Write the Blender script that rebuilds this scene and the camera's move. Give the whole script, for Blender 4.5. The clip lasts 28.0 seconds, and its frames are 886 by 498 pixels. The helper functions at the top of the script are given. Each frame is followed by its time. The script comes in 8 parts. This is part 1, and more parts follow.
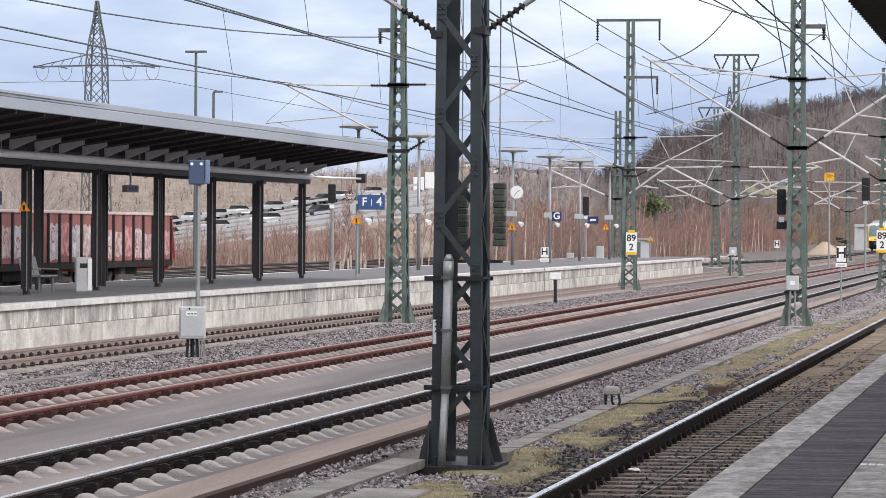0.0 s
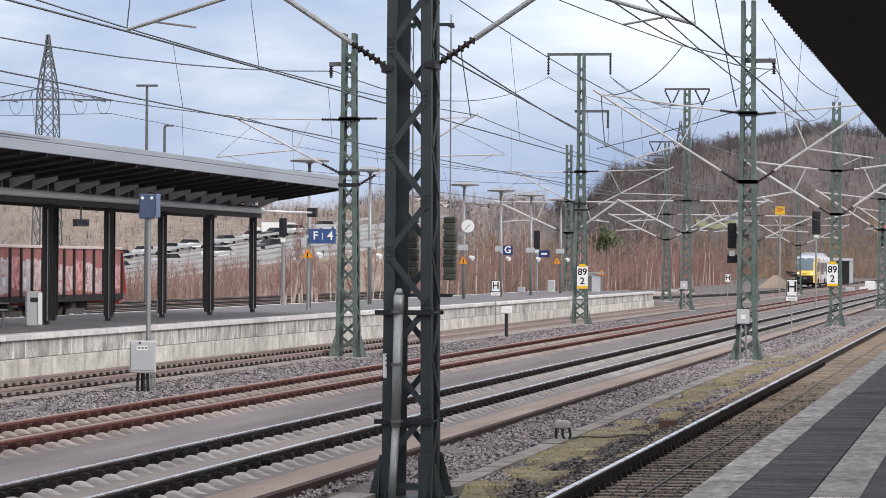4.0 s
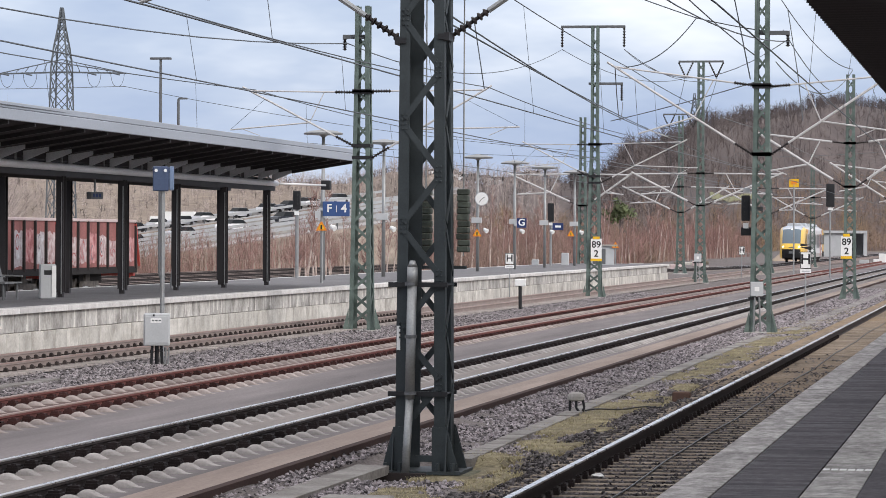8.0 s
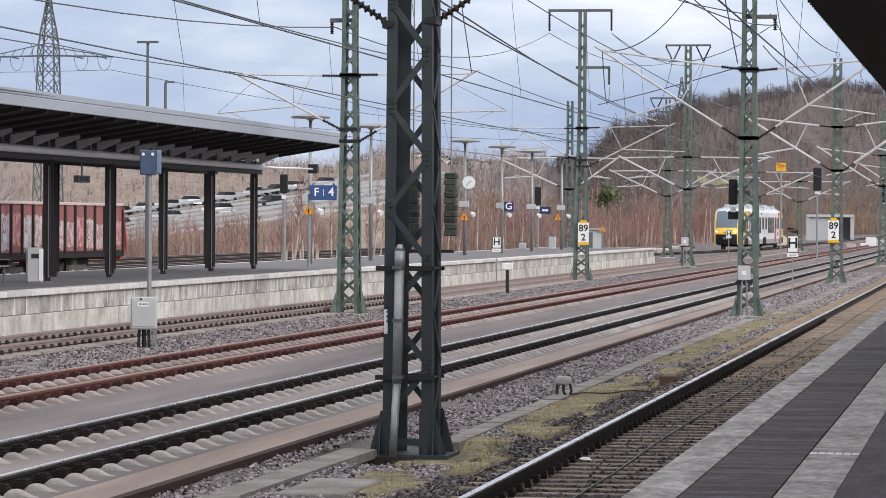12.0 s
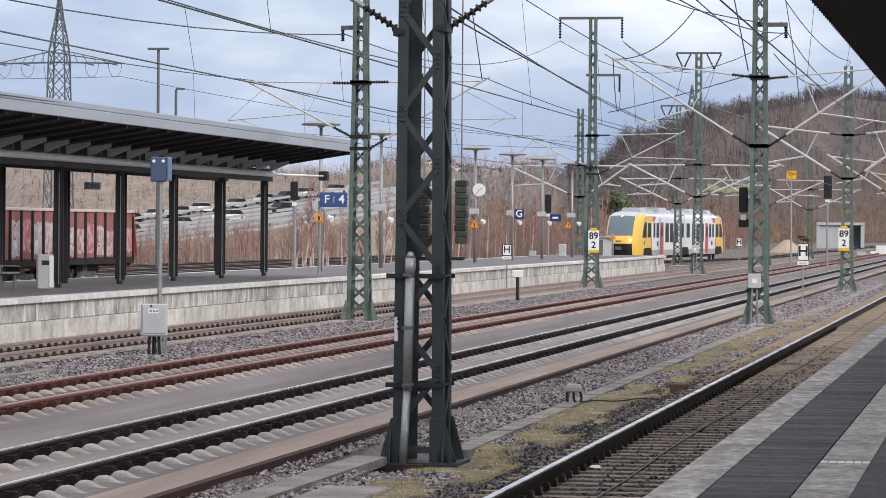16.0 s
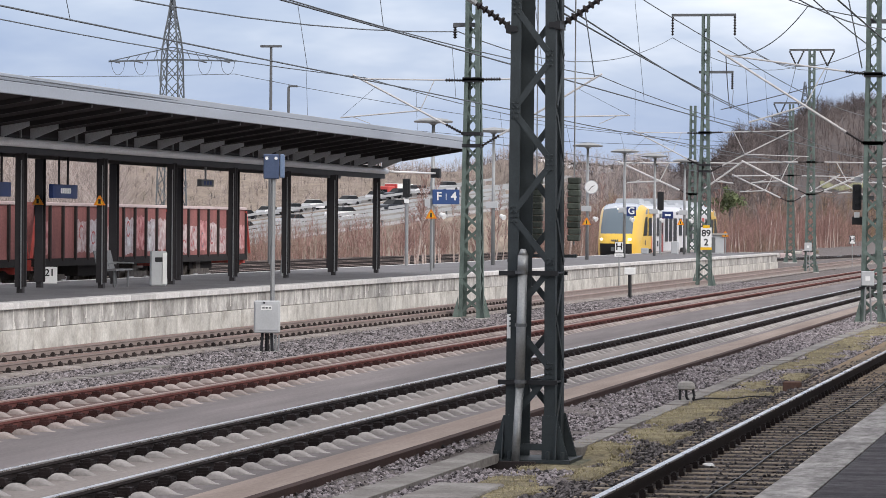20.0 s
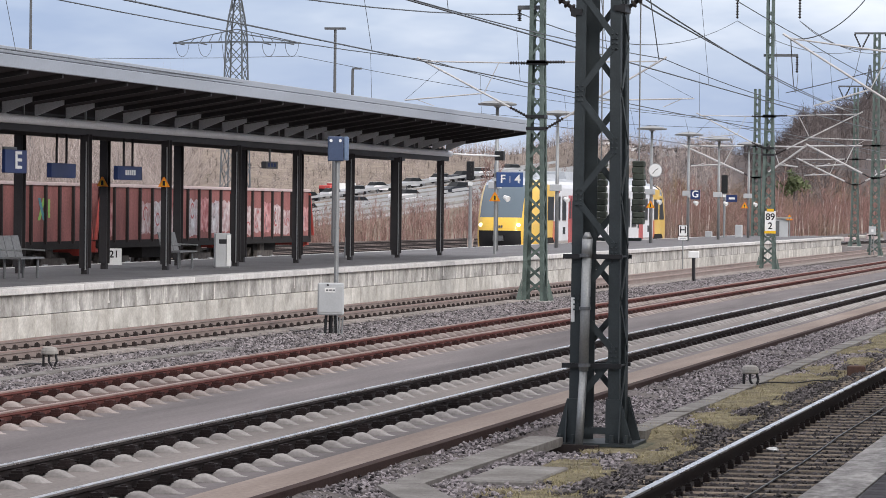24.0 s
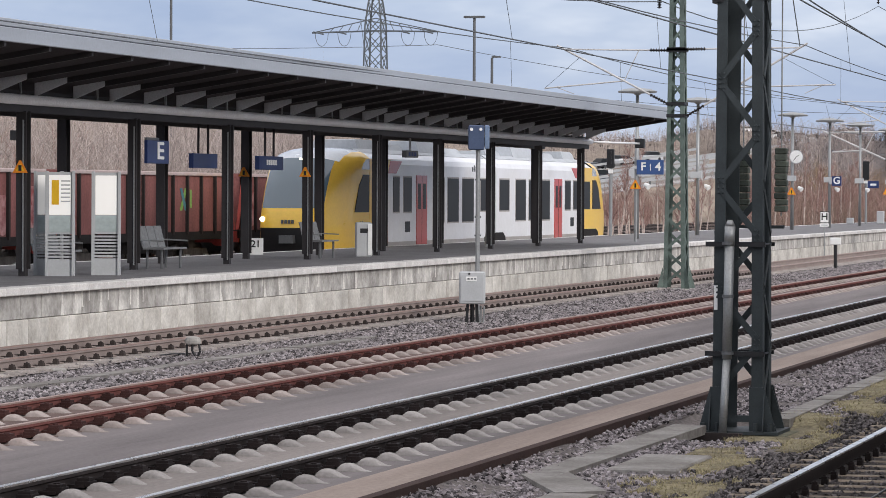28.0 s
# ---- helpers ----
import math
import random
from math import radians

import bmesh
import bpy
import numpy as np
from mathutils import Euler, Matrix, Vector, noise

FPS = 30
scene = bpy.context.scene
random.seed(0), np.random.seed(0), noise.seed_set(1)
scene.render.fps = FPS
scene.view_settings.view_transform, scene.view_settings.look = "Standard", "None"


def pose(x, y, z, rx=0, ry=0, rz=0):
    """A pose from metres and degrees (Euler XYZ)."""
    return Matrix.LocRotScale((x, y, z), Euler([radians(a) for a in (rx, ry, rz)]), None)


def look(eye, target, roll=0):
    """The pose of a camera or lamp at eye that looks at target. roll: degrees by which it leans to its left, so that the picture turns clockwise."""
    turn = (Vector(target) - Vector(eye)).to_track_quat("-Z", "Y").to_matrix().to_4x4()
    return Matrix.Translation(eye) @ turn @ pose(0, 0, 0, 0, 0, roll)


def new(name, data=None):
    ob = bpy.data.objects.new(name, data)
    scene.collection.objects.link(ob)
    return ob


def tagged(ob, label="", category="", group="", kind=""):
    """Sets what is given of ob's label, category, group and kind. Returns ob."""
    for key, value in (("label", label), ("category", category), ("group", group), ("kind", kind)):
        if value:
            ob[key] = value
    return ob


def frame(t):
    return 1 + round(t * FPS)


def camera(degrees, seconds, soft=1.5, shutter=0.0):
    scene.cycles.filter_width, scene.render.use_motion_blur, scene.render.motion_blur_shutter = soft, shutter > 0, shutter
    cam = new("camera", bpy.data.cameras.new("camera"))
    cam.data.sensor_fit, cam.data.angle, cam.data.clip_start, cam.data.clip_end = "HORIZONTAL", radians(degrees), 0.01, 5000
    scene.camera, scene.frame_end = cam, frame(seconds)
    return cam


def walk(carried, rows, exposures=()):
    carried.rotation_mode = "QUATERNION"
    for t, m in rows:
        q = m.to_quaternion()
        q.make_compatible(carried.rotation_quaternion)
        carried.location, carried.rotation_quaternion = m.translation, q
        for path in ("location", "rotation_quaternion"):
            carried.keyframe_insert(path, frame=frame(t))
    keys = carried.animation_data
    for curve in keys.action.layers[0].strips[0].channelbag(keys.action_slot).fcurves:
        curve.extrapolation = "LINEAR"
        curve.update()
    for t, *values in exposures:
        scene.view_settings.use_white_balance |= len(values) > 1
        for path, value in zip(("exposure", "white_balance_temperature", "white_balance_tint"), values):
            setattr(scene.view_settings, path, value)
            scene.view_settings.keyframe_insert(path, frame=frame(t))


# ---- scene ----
cam = camera(14.889, 28.0, soft=0.75)
PATH = [
    (0.0, -0.0185, -0.0031, 2.5217, 89.6901, -0.3446, 10.1301),
    (0.5, -0.0105, -0.0017, 2.5228, 89.6611, -0.2334, 9.4913),
    (1.0, -0.0143, -0.0023, 2.5289, 89.6963, -0.1545, 9.3727),
    (1.5, -0.0143, -0.0024, 2.5181, 89.7737, -0.0916, 9.2419),
    (2.0, -0.0053, -0.0008, 2.5242, 89.9061, -0.0965, 9.1568),
    (2.5, 0.0007, 0.0003, 2.5258, 90.0271, -0.1630, 9.1376),
    (3.0, 0.0009, 0.0003, 2.5246, 90.1298, -0.2658, 9.1732),
    (3.5, -0.0017, -0.0001, 2.5244, 90.2026, -0.2968, 9.2354),
    (5.5, -0.0088, -0.0015, 2.5159, 90.3798, -0.4009, 9.4920),
    (6.0, -0.0049, -0.0008, 2.5166, 90.1771, -0.4084, 9.4889),
    (6.5, -0.0027, -0.0004, 2.5165, 89.9867, -0.3548, 9.4863),
    (7.0, -0.0024, -0.0003, 2.5185, 89.8930, -0.3237, 9.4956),
    (7.5, -0.0028, -0.0004, 2.5196, 89.8394, -0.3047, 9.5327),
    (8.0, 0.0000, 0.0000, 2.5140, 89.8076, -0.2886, 9.5450),
    (8.5, -0.0014, -0.0003, 2.5125, 89.7496, -0.2860, 9.4875),
    (9.0, 0.0002, -0.0000, 2.5112, 89.6362, -0.2679, 9.4163),
    (9.5, 0.0032, 0.0005, 2.5105, 89.4993, -0.2597, 9.3740),
    (10.0, 0.0013, 0.0003, 2.5159, 89.3958, -0.2469, 9.3567),
    (10.5, -0.0011, -0.0002, 2.5161, 89.3792, -0.2320, 9.3408),
    (11.0, -0.0036, -0.0006, 2.5153, 89.4321, -0.2375, 9.3337),
    (11.5, -0.0035, -0.0006, 2.5134, 89.5020, -0.3019, 9.3195),
    (12.0, -0.0038, -0.0007, 2.5146, 89.5334, -0.3093, 9.3269),
    (12.5, 0.0011, 0.0002, 2.5119, 89.4762, -0.3019, 9.3415),
    (14.5, -0.0045, -0.0008, 2.5160, 89.6067, -0.3849, 9.3407),
    (15.0, -0.0120, -0.0020, 2.5197, 89.7435, -0.3968, 9.3031),
    (15.5, -0.0101, -0.0017, 2.5188, 89.7288, -0.4164, 9.3378),
    (16.0, -0.0091, -0.0015, 2.5182, 89.6548, -0.4124, 9.4982),
    (16.5, -0.0095, -0.0016, 2.5202, 89.6102, -0.4350, 9.7172),
    (17.0, -0.0097, -0.0016, 2.5185, 89.6279, -0.4424, 9.8906),
    (17.5, -0.0072, -0.0012, 2.5182, 89.6833, -0.5029, 10.0644),
    (18.0, -0.0140, -0.0024, 2.5174, 89.7119, -0.5197, 10.2591),
    (18.5, -0.0058, -0.0009, 2.5183, 89.6180, -0.4934, 10.4626),
    (19.0, -0.0115, -0.0019, 2.5194, 89.5389, -0.4696, 10.6687),
    (19.5, -0.0142, -0.0024, 2.5172, 89.4905, -0.4767, 11.0421),
    (20.0, -0.0178, -0.0031, 2.5182, 89.5931, -0.4521, 11.3893),
    (20.5, -0.0239, -0.0041, 2.5185, 89.6267, -0.4797, 11.7317),
    (21.0, -0.0209, -0.0036, 2.5177, 89.5729, -0.5727, 11.9067),
    (21.5, -0.0196, -0.0034, 2.5174, 89.4969, -0.5558, 12.0229),
    (23.5, -0.0247, -0.0041, 2.5286, 89.2657, -0.6419, 12.2660),
    (24.0, -0.0292, -0.0050, 2.5243, 89.2871, -0.6284, 12.4604),
    (24.5, -0.0299, -0.0052, 2.5198, 89.2943, -0.6432, 12.6685),
    (25.0, -0.0337, -0.0058, 2.5246, 89.3122, -0.5606, 12.9641),
    (25.5, -0.0307, -0.0052, 2.5259, 89.2899, -0.4343, 13.3344),
    (26.0, -0.0380, -0.0065, 2.5261, 89.1980, -0.4104, 13.5982),
    (26.5, -0.0428, -0.0073, 2.5304, 89.1662, -0.3759, 13.7846),
    (27.0, -0.0500, -0.0086, 2.5271, 89.1256, -0.3490, 14.0730),
    (27.5, -0.0556, -0.0095, 2.5314, 89.0800, -0.3137, 14.3533),
    (28.0, -0.0582, -0.0099, 2.5322, 89.0673, -0.3041, 14.8183),
]
walk(cam, [(t, pose(x, y, z, rx, ry, rz)) for t, x, y, z, rx, ry, rz in PATH], [(0.0, 0.20), (2.0, 0.10), (15, 0.03), (25, 0.02), (28, -0.06)])

# ---- world and sun: a bright, cloudy winter sky ----
SUN_EL, SUN_AZ = radians(22), radians(125)
world = bpy.data.worlds.new("sky")
scene.world = world
world.use_nodes = True
wn, wl = world.node_tree.nodes, world.node_tree.links
wn.clear()
w_out = wn.new("ShaderNodeOutputWorld")
w_bg = wn.new("ShaderNodeBackground")
w_sky = wn.new("ShaderNodeTexSky")
w_sky.sky_type, w_sky.sun_disc = "NISHITA", False
w_sky.sun_elevation, w_sky.sun_rotation = SUN_EL, SUN_AZ
w_sky.air_density, w_sky.dust_density = 1.0, 2.0
w_co = wn.new("ShaderNodeTexCoord")
w_map = wn.new("ShaderNodeMapping")
w_map.inputs["Scale"].default_value = (5.0, 5.0, 17.0)
w_map.inputs["Location"].default_value = (0.35, 0.0, 0.2)
w_noise = wn.new("ShaderNodeTexNoise")
w_noise.inputs["Scale"].default_value = 1.5
w_noise.inputs["Detail"].default_value = 5.0
w_noise.inputs["Roughness"].default_value = 0.56
w_ramp = wn.new("ShaderNodeValToRGB")
w_ramp.color_ramp.elements[0].position, w_ramp.color_ramp.elements[0].color = 0.33, (3.5, 4.45, 6.65, 1)
w_ramp.color_ramp.elements[1].position, w_ramp.color_ramp.elements[1].color = 0.74, (9.2, 9.6, 10.5, 1)
w_mid = w_ramp.color_ramp.elements.new(0.5)
w_mid.color = (5.0, 5.85, 7.65, 1)
w_mix = wn.new("ShaderNodeMixRGB")
w_mix.inputs["Fac"].default_value = 0.85
wl.new(w_co.outputs["Generated"], w_map.inputs["Vector"])
wl.new(w_map.outputs["Vector"], w_noise.inputs["Vector"])
wl.new(w_noise.outputs["Fac"], w_ramp.inputs["Fac"])
wl.new(w_sky.outputs["Color"], w_mix.inputs["Color1"])
wl.new(w_ramp.outputs["Color"], w_mix.inputs["Color2"])
# the cloud deck is brightest overhead, as under any cloudy sky
w_sep = wn.new("ShaderNodeSeparateXYZ")
wl.new(w_co.outputs["Generated"], w_sep.inputs["Vector"])
w_zen = wn.new("ShaderNodeMapRange")
w_zen.inputs["From Min"].default_value, w_zen.inputs["From Max"].default_value = 0.12, 0.75
wl.new(w_sep.outputs["Z"], w_zen.inputs["Value"])
w_up = wn.new("ShaderNodeMixRGB")
w_up.inputs["Color2"].default_value = (12.3, 12.1, 12.5, 1)
wl.new(w_zen.outputs["Result"], w_up.inputs["Fac"])
wl.new(w_mix.outputs["Color"], w_up.inputs["Color1"])
wl.new(w_up.outputs["Color"], w_bg.inputs["Color"])
w_bg.inputs["Strength"].default_value = 0.12
wl.new(w_bg.outputs["Background"], w_out.inputs["Surface"])

sun_data = bpy.data.lights.new("sun", "SUN")
sun_data.energy, sun_data.angle, sun_data.color = 2.0, radians(24), (1.0, 0.955, 0.91)
sun = new("sun", sun_data)
sun.matrix_world = look((0, 0, 50), (-26, 18, 50 - 13))

# ---- helpers of this scene ----
def V(*a):
    return Vector(a)


def box(bm, x0, x1, y0, y1, z0, z1, m=None):
    """An axis-aligned block, moved by m."""
    vs = [bm.verts.new((x, y, z)) for x in (x0, x1) for y in (y0, y1) for z in (z0, z1)]
    for a, b, c, d in ((0, 1, 3, 2), (4, 6, 7, 5), (0, 4, 5, 1), (2, 3, 7, 6), (0, 2, 6, 4), (1, 5, 7, 3)):
        bm.faces.new((vs[a], vs[b], vs[c], vs[d]))
    if m is not None:
        for v in vs:
            v.co = m @ v.co
    return bm


def tube(bm, p, q, r, n=8, r2=None, caps=True):
    """A round or n-sided bar from p to q."""
    p, q = Vector(p), Vector(q)
    r2 = r if r2 is None else r2
    d = (q - p).normalized()
    a = d.orthogonal().normalized()
    b = d.cross(a)
    rings = []
    for c, rr in ((p, r), (q, r2)):
        rings.append([bm.verts.new(c + (a * math.cos(2 * math.pi * i / n) + b * math.sin(2 * math.pi * i / n)) * rr) for i in range(n)])
    for i in range(n):
        j = (i + 1) % n
        bm.faces.new((rings[0][i], rings[0][j], rings[1][j], rings[1][i]))
    if caps:
        bm.faces.new(rings[0][::-1])
        bm.faces.new(rings[1])
    return bm


def bar(bm, p, q, w, d, up=(0, 0, 1)):
    """A flat bar from p to q: w wide, d deep along 'up' made square to it."""
    p, q = Vector(p), Vector(q)
    t = (q - p).normalized()
    s = t.cross(Vector(up))
    if s.length < 1e-4:
        s = t.orthogonal()
    s.normalize()
    u = s.cross(t)
    vs = [bm.verts.new(c + s * i * w / 2 + u * j * d / 2) for c in (p, q) for i, j in ((-1, -1), (1, -1), (1, 1), (-1, 1))]
    for i in range(4):
        j = (i + 1) % 4
        bm.faces.new((vs[i], vs[j], vs[4 + j], vs[4 + i]))
    bm.faces.new(vs[3::-1])
    bm.faces.new(vs[4:])
    return bm


def loft(bm, sections, closed=True, caps=True):
    """Skin over rings of points (each a list of 3D points of one length)."""
    rings = [[bm.verts.new(p) for p in s] for s in sections]
    n = len(rings[0])
    for a, b in zip(rings, rings[1:]):
        for i in range(n if closed else n - 1):
            j = (i + 1) % n
            bm.faces.new((a[i], a[j], b[j], b[i]))
    if caps and closed:
        bm.faces.new(rings[0][::-1])
        bm.faces.new(rings[-1])
    return bm


def extrude_y(bm, profile, y0, y1):
    """A profile of (x, z) points drawn out along y."""
    return loft(bm, [[(x, y0, z) for x, z in profile], [(x, y1, z) for x, z in profile]])


def mesh_of(bm, name, material, smooth=False, bevel=0.0):
    if bevel:
        bmesh.ops.bevel(bm, geom=bm.edges[:], offset=bevel, segments=1, affect="EDGES", clamp_overlap=True)
    bmesh.ops.recalc_face_normals(bm, faces=bm.faces)
    me = bpy.data.meshes.new(name)
    bm.to_mesh(me)
    bm.free()
    if smooth:
        for p in me.polygons:
            p.use_smooth = True
    me.materials.append(material)
    return me


def part(name, bm, material, parent, label="", smooth=False, bevel=0.0):
    """One mesh object under a thing or a part."""
    ob = new(name, mesh_of(bm, name, material, smooth, bevel))
    ob.parent = parent
    if label:
        ob["label"] = label
    return ob


def piece(name, me, parent, loc=(0, 0, 0), rz=0.0):
    """One more object on a shared mesh."""
    ob = new(name, me)
    ob.parent = parent
    ob.location = loc
    ob.rotation_euler = (0, 0, rz)
    return ob


def thing(name, label, category, loc=(0, 0, 0), rz=0.0, group="", kind=""):
    ob = new(name)
    ob.empty_display_size = 0.3
    ob.location = loc
    ob.rotation_euler = (0, 0, rz)
    return tagged(ob, label, category, group, kind)


def solid(name, bm, material, label, category, kind="", smooth=False, bevel=0.0, loc=(0, 0, 0), group=""):
    """A thing that is one mesh."""
    ob = new(name, mesh_of(bm, name, material, smooth, bevel))
    ob.location = loc
    return tagged(ob, label, category, group, kind)


def B():
    return bmesh.new()



# ---- materials ----
def material(name, base, rough=0.7, metal=0.0, dark=None, scale=3.0, stain=0.5, fine=40.0, fine_amount=0.12, bump=0.15, bump_scale=60.0,
             per_object=0.0, per_island=0.0, streak=None, coat=0.0, spec=0.3):
    """A surface with stains (scale), grain (fine) and relief; lengths in 1/metres."""
    m = bpy.data.materials.new(name)
    m.use_nodes = True
    nt = m.node_tree
    nd, ln = nt.nodes, nt.links
    bsdf = nd["Principled BSDF"]
    bsdf.inputs["Roughness"].default_value = rough
    bsdf.inputs["Metallic"].default_value = metal
    bsdf.inputs["Specular IOR Level"].default_value = spec
    if coat:
        bsdf.inputs["Coat Weight"].default_value = coat
    co = nd.new("ShaderNodeTexCoord")
    src = co.outputs["Object"]
    if per_object:
        oi = nd.new("ShaderNodeObjectInfo")
        sc = nd.new("ShaderNodeVectorMath")
        sc.operation = "MULTIPLY_ADD"
        sc.inputs[1].default_value = (37.0, 91.0, 53.0)
        ln.new(oi.outputs["Random"], sc.inputs[0])
        ln.new(src, sc.inputs[2])
        src = sc.outputs["Vector"]
    if streak:
        mp = nd.new("ShaderNodeMapping")
        mp.inputs["Scale"].default_value = streak
        ln.new(src, mp.inputs["Vector"])
        big_src = mp.outputs["Vector"]
    else:
        big_src = src
    n1 = nd.new("ShaderNodeTexNoise")
    n1.inputs["Scale"].default_value = scale
    n1.inputs["Detail"].default_value = 6
    n1.inputs["Roughness"].default_value = 0.65
    ln.new(big_src, n1.inputs["Vector"])
    r1 = nd.new("ShaderNodeValToRGB")
    r1.color_ramp.elements[0].position, r1.color_ramp.elements[1].position = 0.35, 0.68
    dark = dark or tuple(c * 0.55 for c in base)
    r1.color_ramp.elements[0].color = (*dark, 1)
    r1.color_ramp.elements[1].color = (*base, 1)
    ln.new(n1.outputs["Fac"], r1.inputs["Fac"])
    mx = nd.new("ShaderNodeMixRGB")
    mx.inputs["Fac"].default_value = stain
    mx.inputs["Color1"].default_value = (*base, 1)
    ln.new(r1.outputs["Color"], mx.inputs["Color2"])
    n2 = nd.new("ShaderNodeTexNoise")
    n2.inputs["Scale"].default_value = fine
    n2.inputs["Detail"].default_value = 4
    ln.new(src, n2.inputs["Vector"])
    hsv = nd.new("ShaderNodeHueSaturation")
    ln.new(mx.outputs["Color"], hsv.inputs["Color"])
    mr = nd.new("ShaderNodeMapRange")
    mr.inputs["To Min"].default_value, mr.inputs["To Max"].default_value = 1 - fine_amount * 2.2, 1 + fine_amount * 2.2
    ln.new(n2.outputs["Fac"], mr.inputs["Value"])
    val = mr.outputs["Result"]
    for amount, kind in ((per_object, "o"), (per_island, "i")):
        if amount:
            g = nd.new("ShaderNodeObjectInfo") if kind == "o" else nd.new("ShaderNodeNewGeometry")
            m2 = nd.new("ShaderNodeMapRange")
            m2.inputs["To Min"].default_value, m2.inputs["To Max"].default_value = 1 - amount, 1 + amount
            ln.new(g.outputs["Random"] if kind == "o" else g.outputs["Random Per Island"], m2.inputs["Value"])
            mu = nd.new("ShaderNodeMath")
            mu.operation = "MULTIPLY"
            ln.new(val, mu.inputs[0])
            ln.new(m2.outputs["Result"], mu.inputs[1])
            val = mu.outputs[0]
    ln.new(val, hsv.inputs["Value"])
    ln.new(hsv.outputs["Color"], bsdf.inputs["Base Color"])
    rr = nd.new("ShaderNodeMapRange")
    rr.inputs["To Min"].default_value, rr.inputs["To Max"].default_value = max(0.04, rough - 0.12), min(1, rough + 0.12)
    ln.new(n1.outputs["Fac"], rr.inputs["Value"])
    ln.new(rr.outputs["Result"], bsdf.inputs["Roughness"])
    if bump:
        n3 = nd.new("ShaderNodeTexNoise")
        n3.inputs["Scale"].default_value = bump_scale
        n3.inputs["Detail"].default_value = 3
        ln.new(src, n3.inputs["Vector"])
        bp = nd.new("ShaderNodeBump")
        bp.inputs["Strength"].default_value = bump
        bp.inputs["Distance"].default_value = 0.02
        ln.new(n3.outputs["Fac"], bp.inputs["Height"])
        ln.new(bp.outputs["Normal"], bsdf.inputs["Normal"])
    return m


def glow(name, colour, strength):
    m = bpy.data.materials.new(name)
    m.use_nodes = True
    b = m.node_tree.nodes["Principled BSDF"]
    b.inputs["Base Color"].default_value = (*colour, 1)
    b.inputs["Emission Color"].default_value = (*colour, 1)
    b.inputs["Emission Strength"].default_value = strength
    return m


def glass(name, tint=(0.02, 0.025, 0.03), rough=0.06, spec=0.5):
    """Dark glazing of vehicles and signs, seen from outside."""
    m = bpy.data.materials.new(name)
    m.use_nodes = True
    b = m.node_tree.nodes["Principled BSDF"]
    b.inputs["Base Color"].default_value = (*tint, 1)
    b.inputs["Roughness"].default_value = rough
    b.inputs["Specular IOR Level"].default_value = spec
    return m


BALLAST = material("ballast", (0.185, 0.163, 0.156), 0.95, dark=(0.058, 0.050, 0.049), scale=0.45, fine=16, fine_amount=0.4, bump=1.0, bump_scale=22, spec=0.1)
BALLAST_OILY = material("oily_ballast", (0.05, 0.042, 0.04), 0.95, dark=(0.02, 0.017, 0.017), scale=0.8, fine=16, fine_amount=0.4, bump=1.0, bump_scale=22, spec=0.1)
BALLAST_BROWN = material("brown_dusted_ballast", (0.27, 0.20, 0.135), 0.95, dark=(0.125, 0.094, 0.066), scale=0.5, fine=16, fine_amount=0.4, bump=1.0, bump_scale=22, spec=0.1)
STONE_FAR = material("ballast_stone_pale", (0.24, 0.217, 0.222), 0.9, dark=(0.10, 0.09, 0.093), scale=0.4, fine=30, per_island=0.8, bump=0.2, spec=0.1)
BED_PALE = material("dusty_pale_ballast", (0.30, 0.265, 0.25), 0.95, dark=(0.17, 0.145, 0.135), scale=0.7, fine=16, fine_amount=0.4, bump=1.0, bump_scale=22, spec=0.1)
STONE = material("ballast_stone", (0.265, 0.238, 0.245), 0.9, dark=(0.095, 0.085, 0.089), scale=0.4, fine=30, per_island=0.85, bump=0.2, spec=0.1)
EARTH = material("bare_earth", (0.20, 0.165, 0.13), 0.98, dark=(0.10, 0.085, 0.07), scale=0.15, fine=8, fine_amount=0.3, bump=0.8, bump_scale=14, spec=0.1)
GRASS = material("dry_grass", (0.30, 0.262, 0.165), 0.98, dark=(0.12, 0.102, 0.075), scale=2.2, stain=0.95, fine=18, fine_amount=0.4, bump=0.9, bump_scale=25, spec=0.05)
MEADOW = material("winter_meadow", (0.22, 0.24, 0.10), 0.98, dark=(0.16, 0.12, 0.07), scale=0.03, stain=0.8, fine=0.8, fine_amount=0.3, bump=0.3, bump_scale=3, spec=0.1)
MOSSY = material("mossy_concrete", (0.21, 0.20, 0.15), 0.95, dark=(0.085, 0.085, 0.055), scale=3.0, stain=0.9, fine=25, fine_amount=0.3, bump=0.4, spec=0.1)
CONCRETE = material("concrete", (0.40, 0.385, 0.36), 0.85, dark=(0.22, 0.205, 0.19), scale=0.9, stain=0.7, fine=25, fine_amount=0.14, bump=0.2, spec=0.15)
LID = material("trough_lid_concrete", (0.29, 0.275, 0.26), 0.9, dark=(0.15, 0.136, 0.125), scale=1.3, stain=0.85, fine=22, fine_amount=0.18, per_object=0.14, bump=0.25, spec=0.1)
SLAB = material("slab_concrete", (0.225, 0.200, 0.198), 0.85, dark=(0.095, 0.083, 0.083), scale=0.5, stain=0.8, fine=18, fine_amount=0.14, bump=0.2, streak=(1.5, 0.12, 1.0), spec=0.12)
SLAB_RUST_SHADE = material("slab_concrete_rust_and_shade", (0.16, 0.115, 0.104), 0.88, dark=(0.085, 0.058, 0.052), scale=0.7, stain=0.8, fine=18, fine_amount=0.14, bump=0.2, streak=(1.5, 0.15, 1.0), spec=0.12)
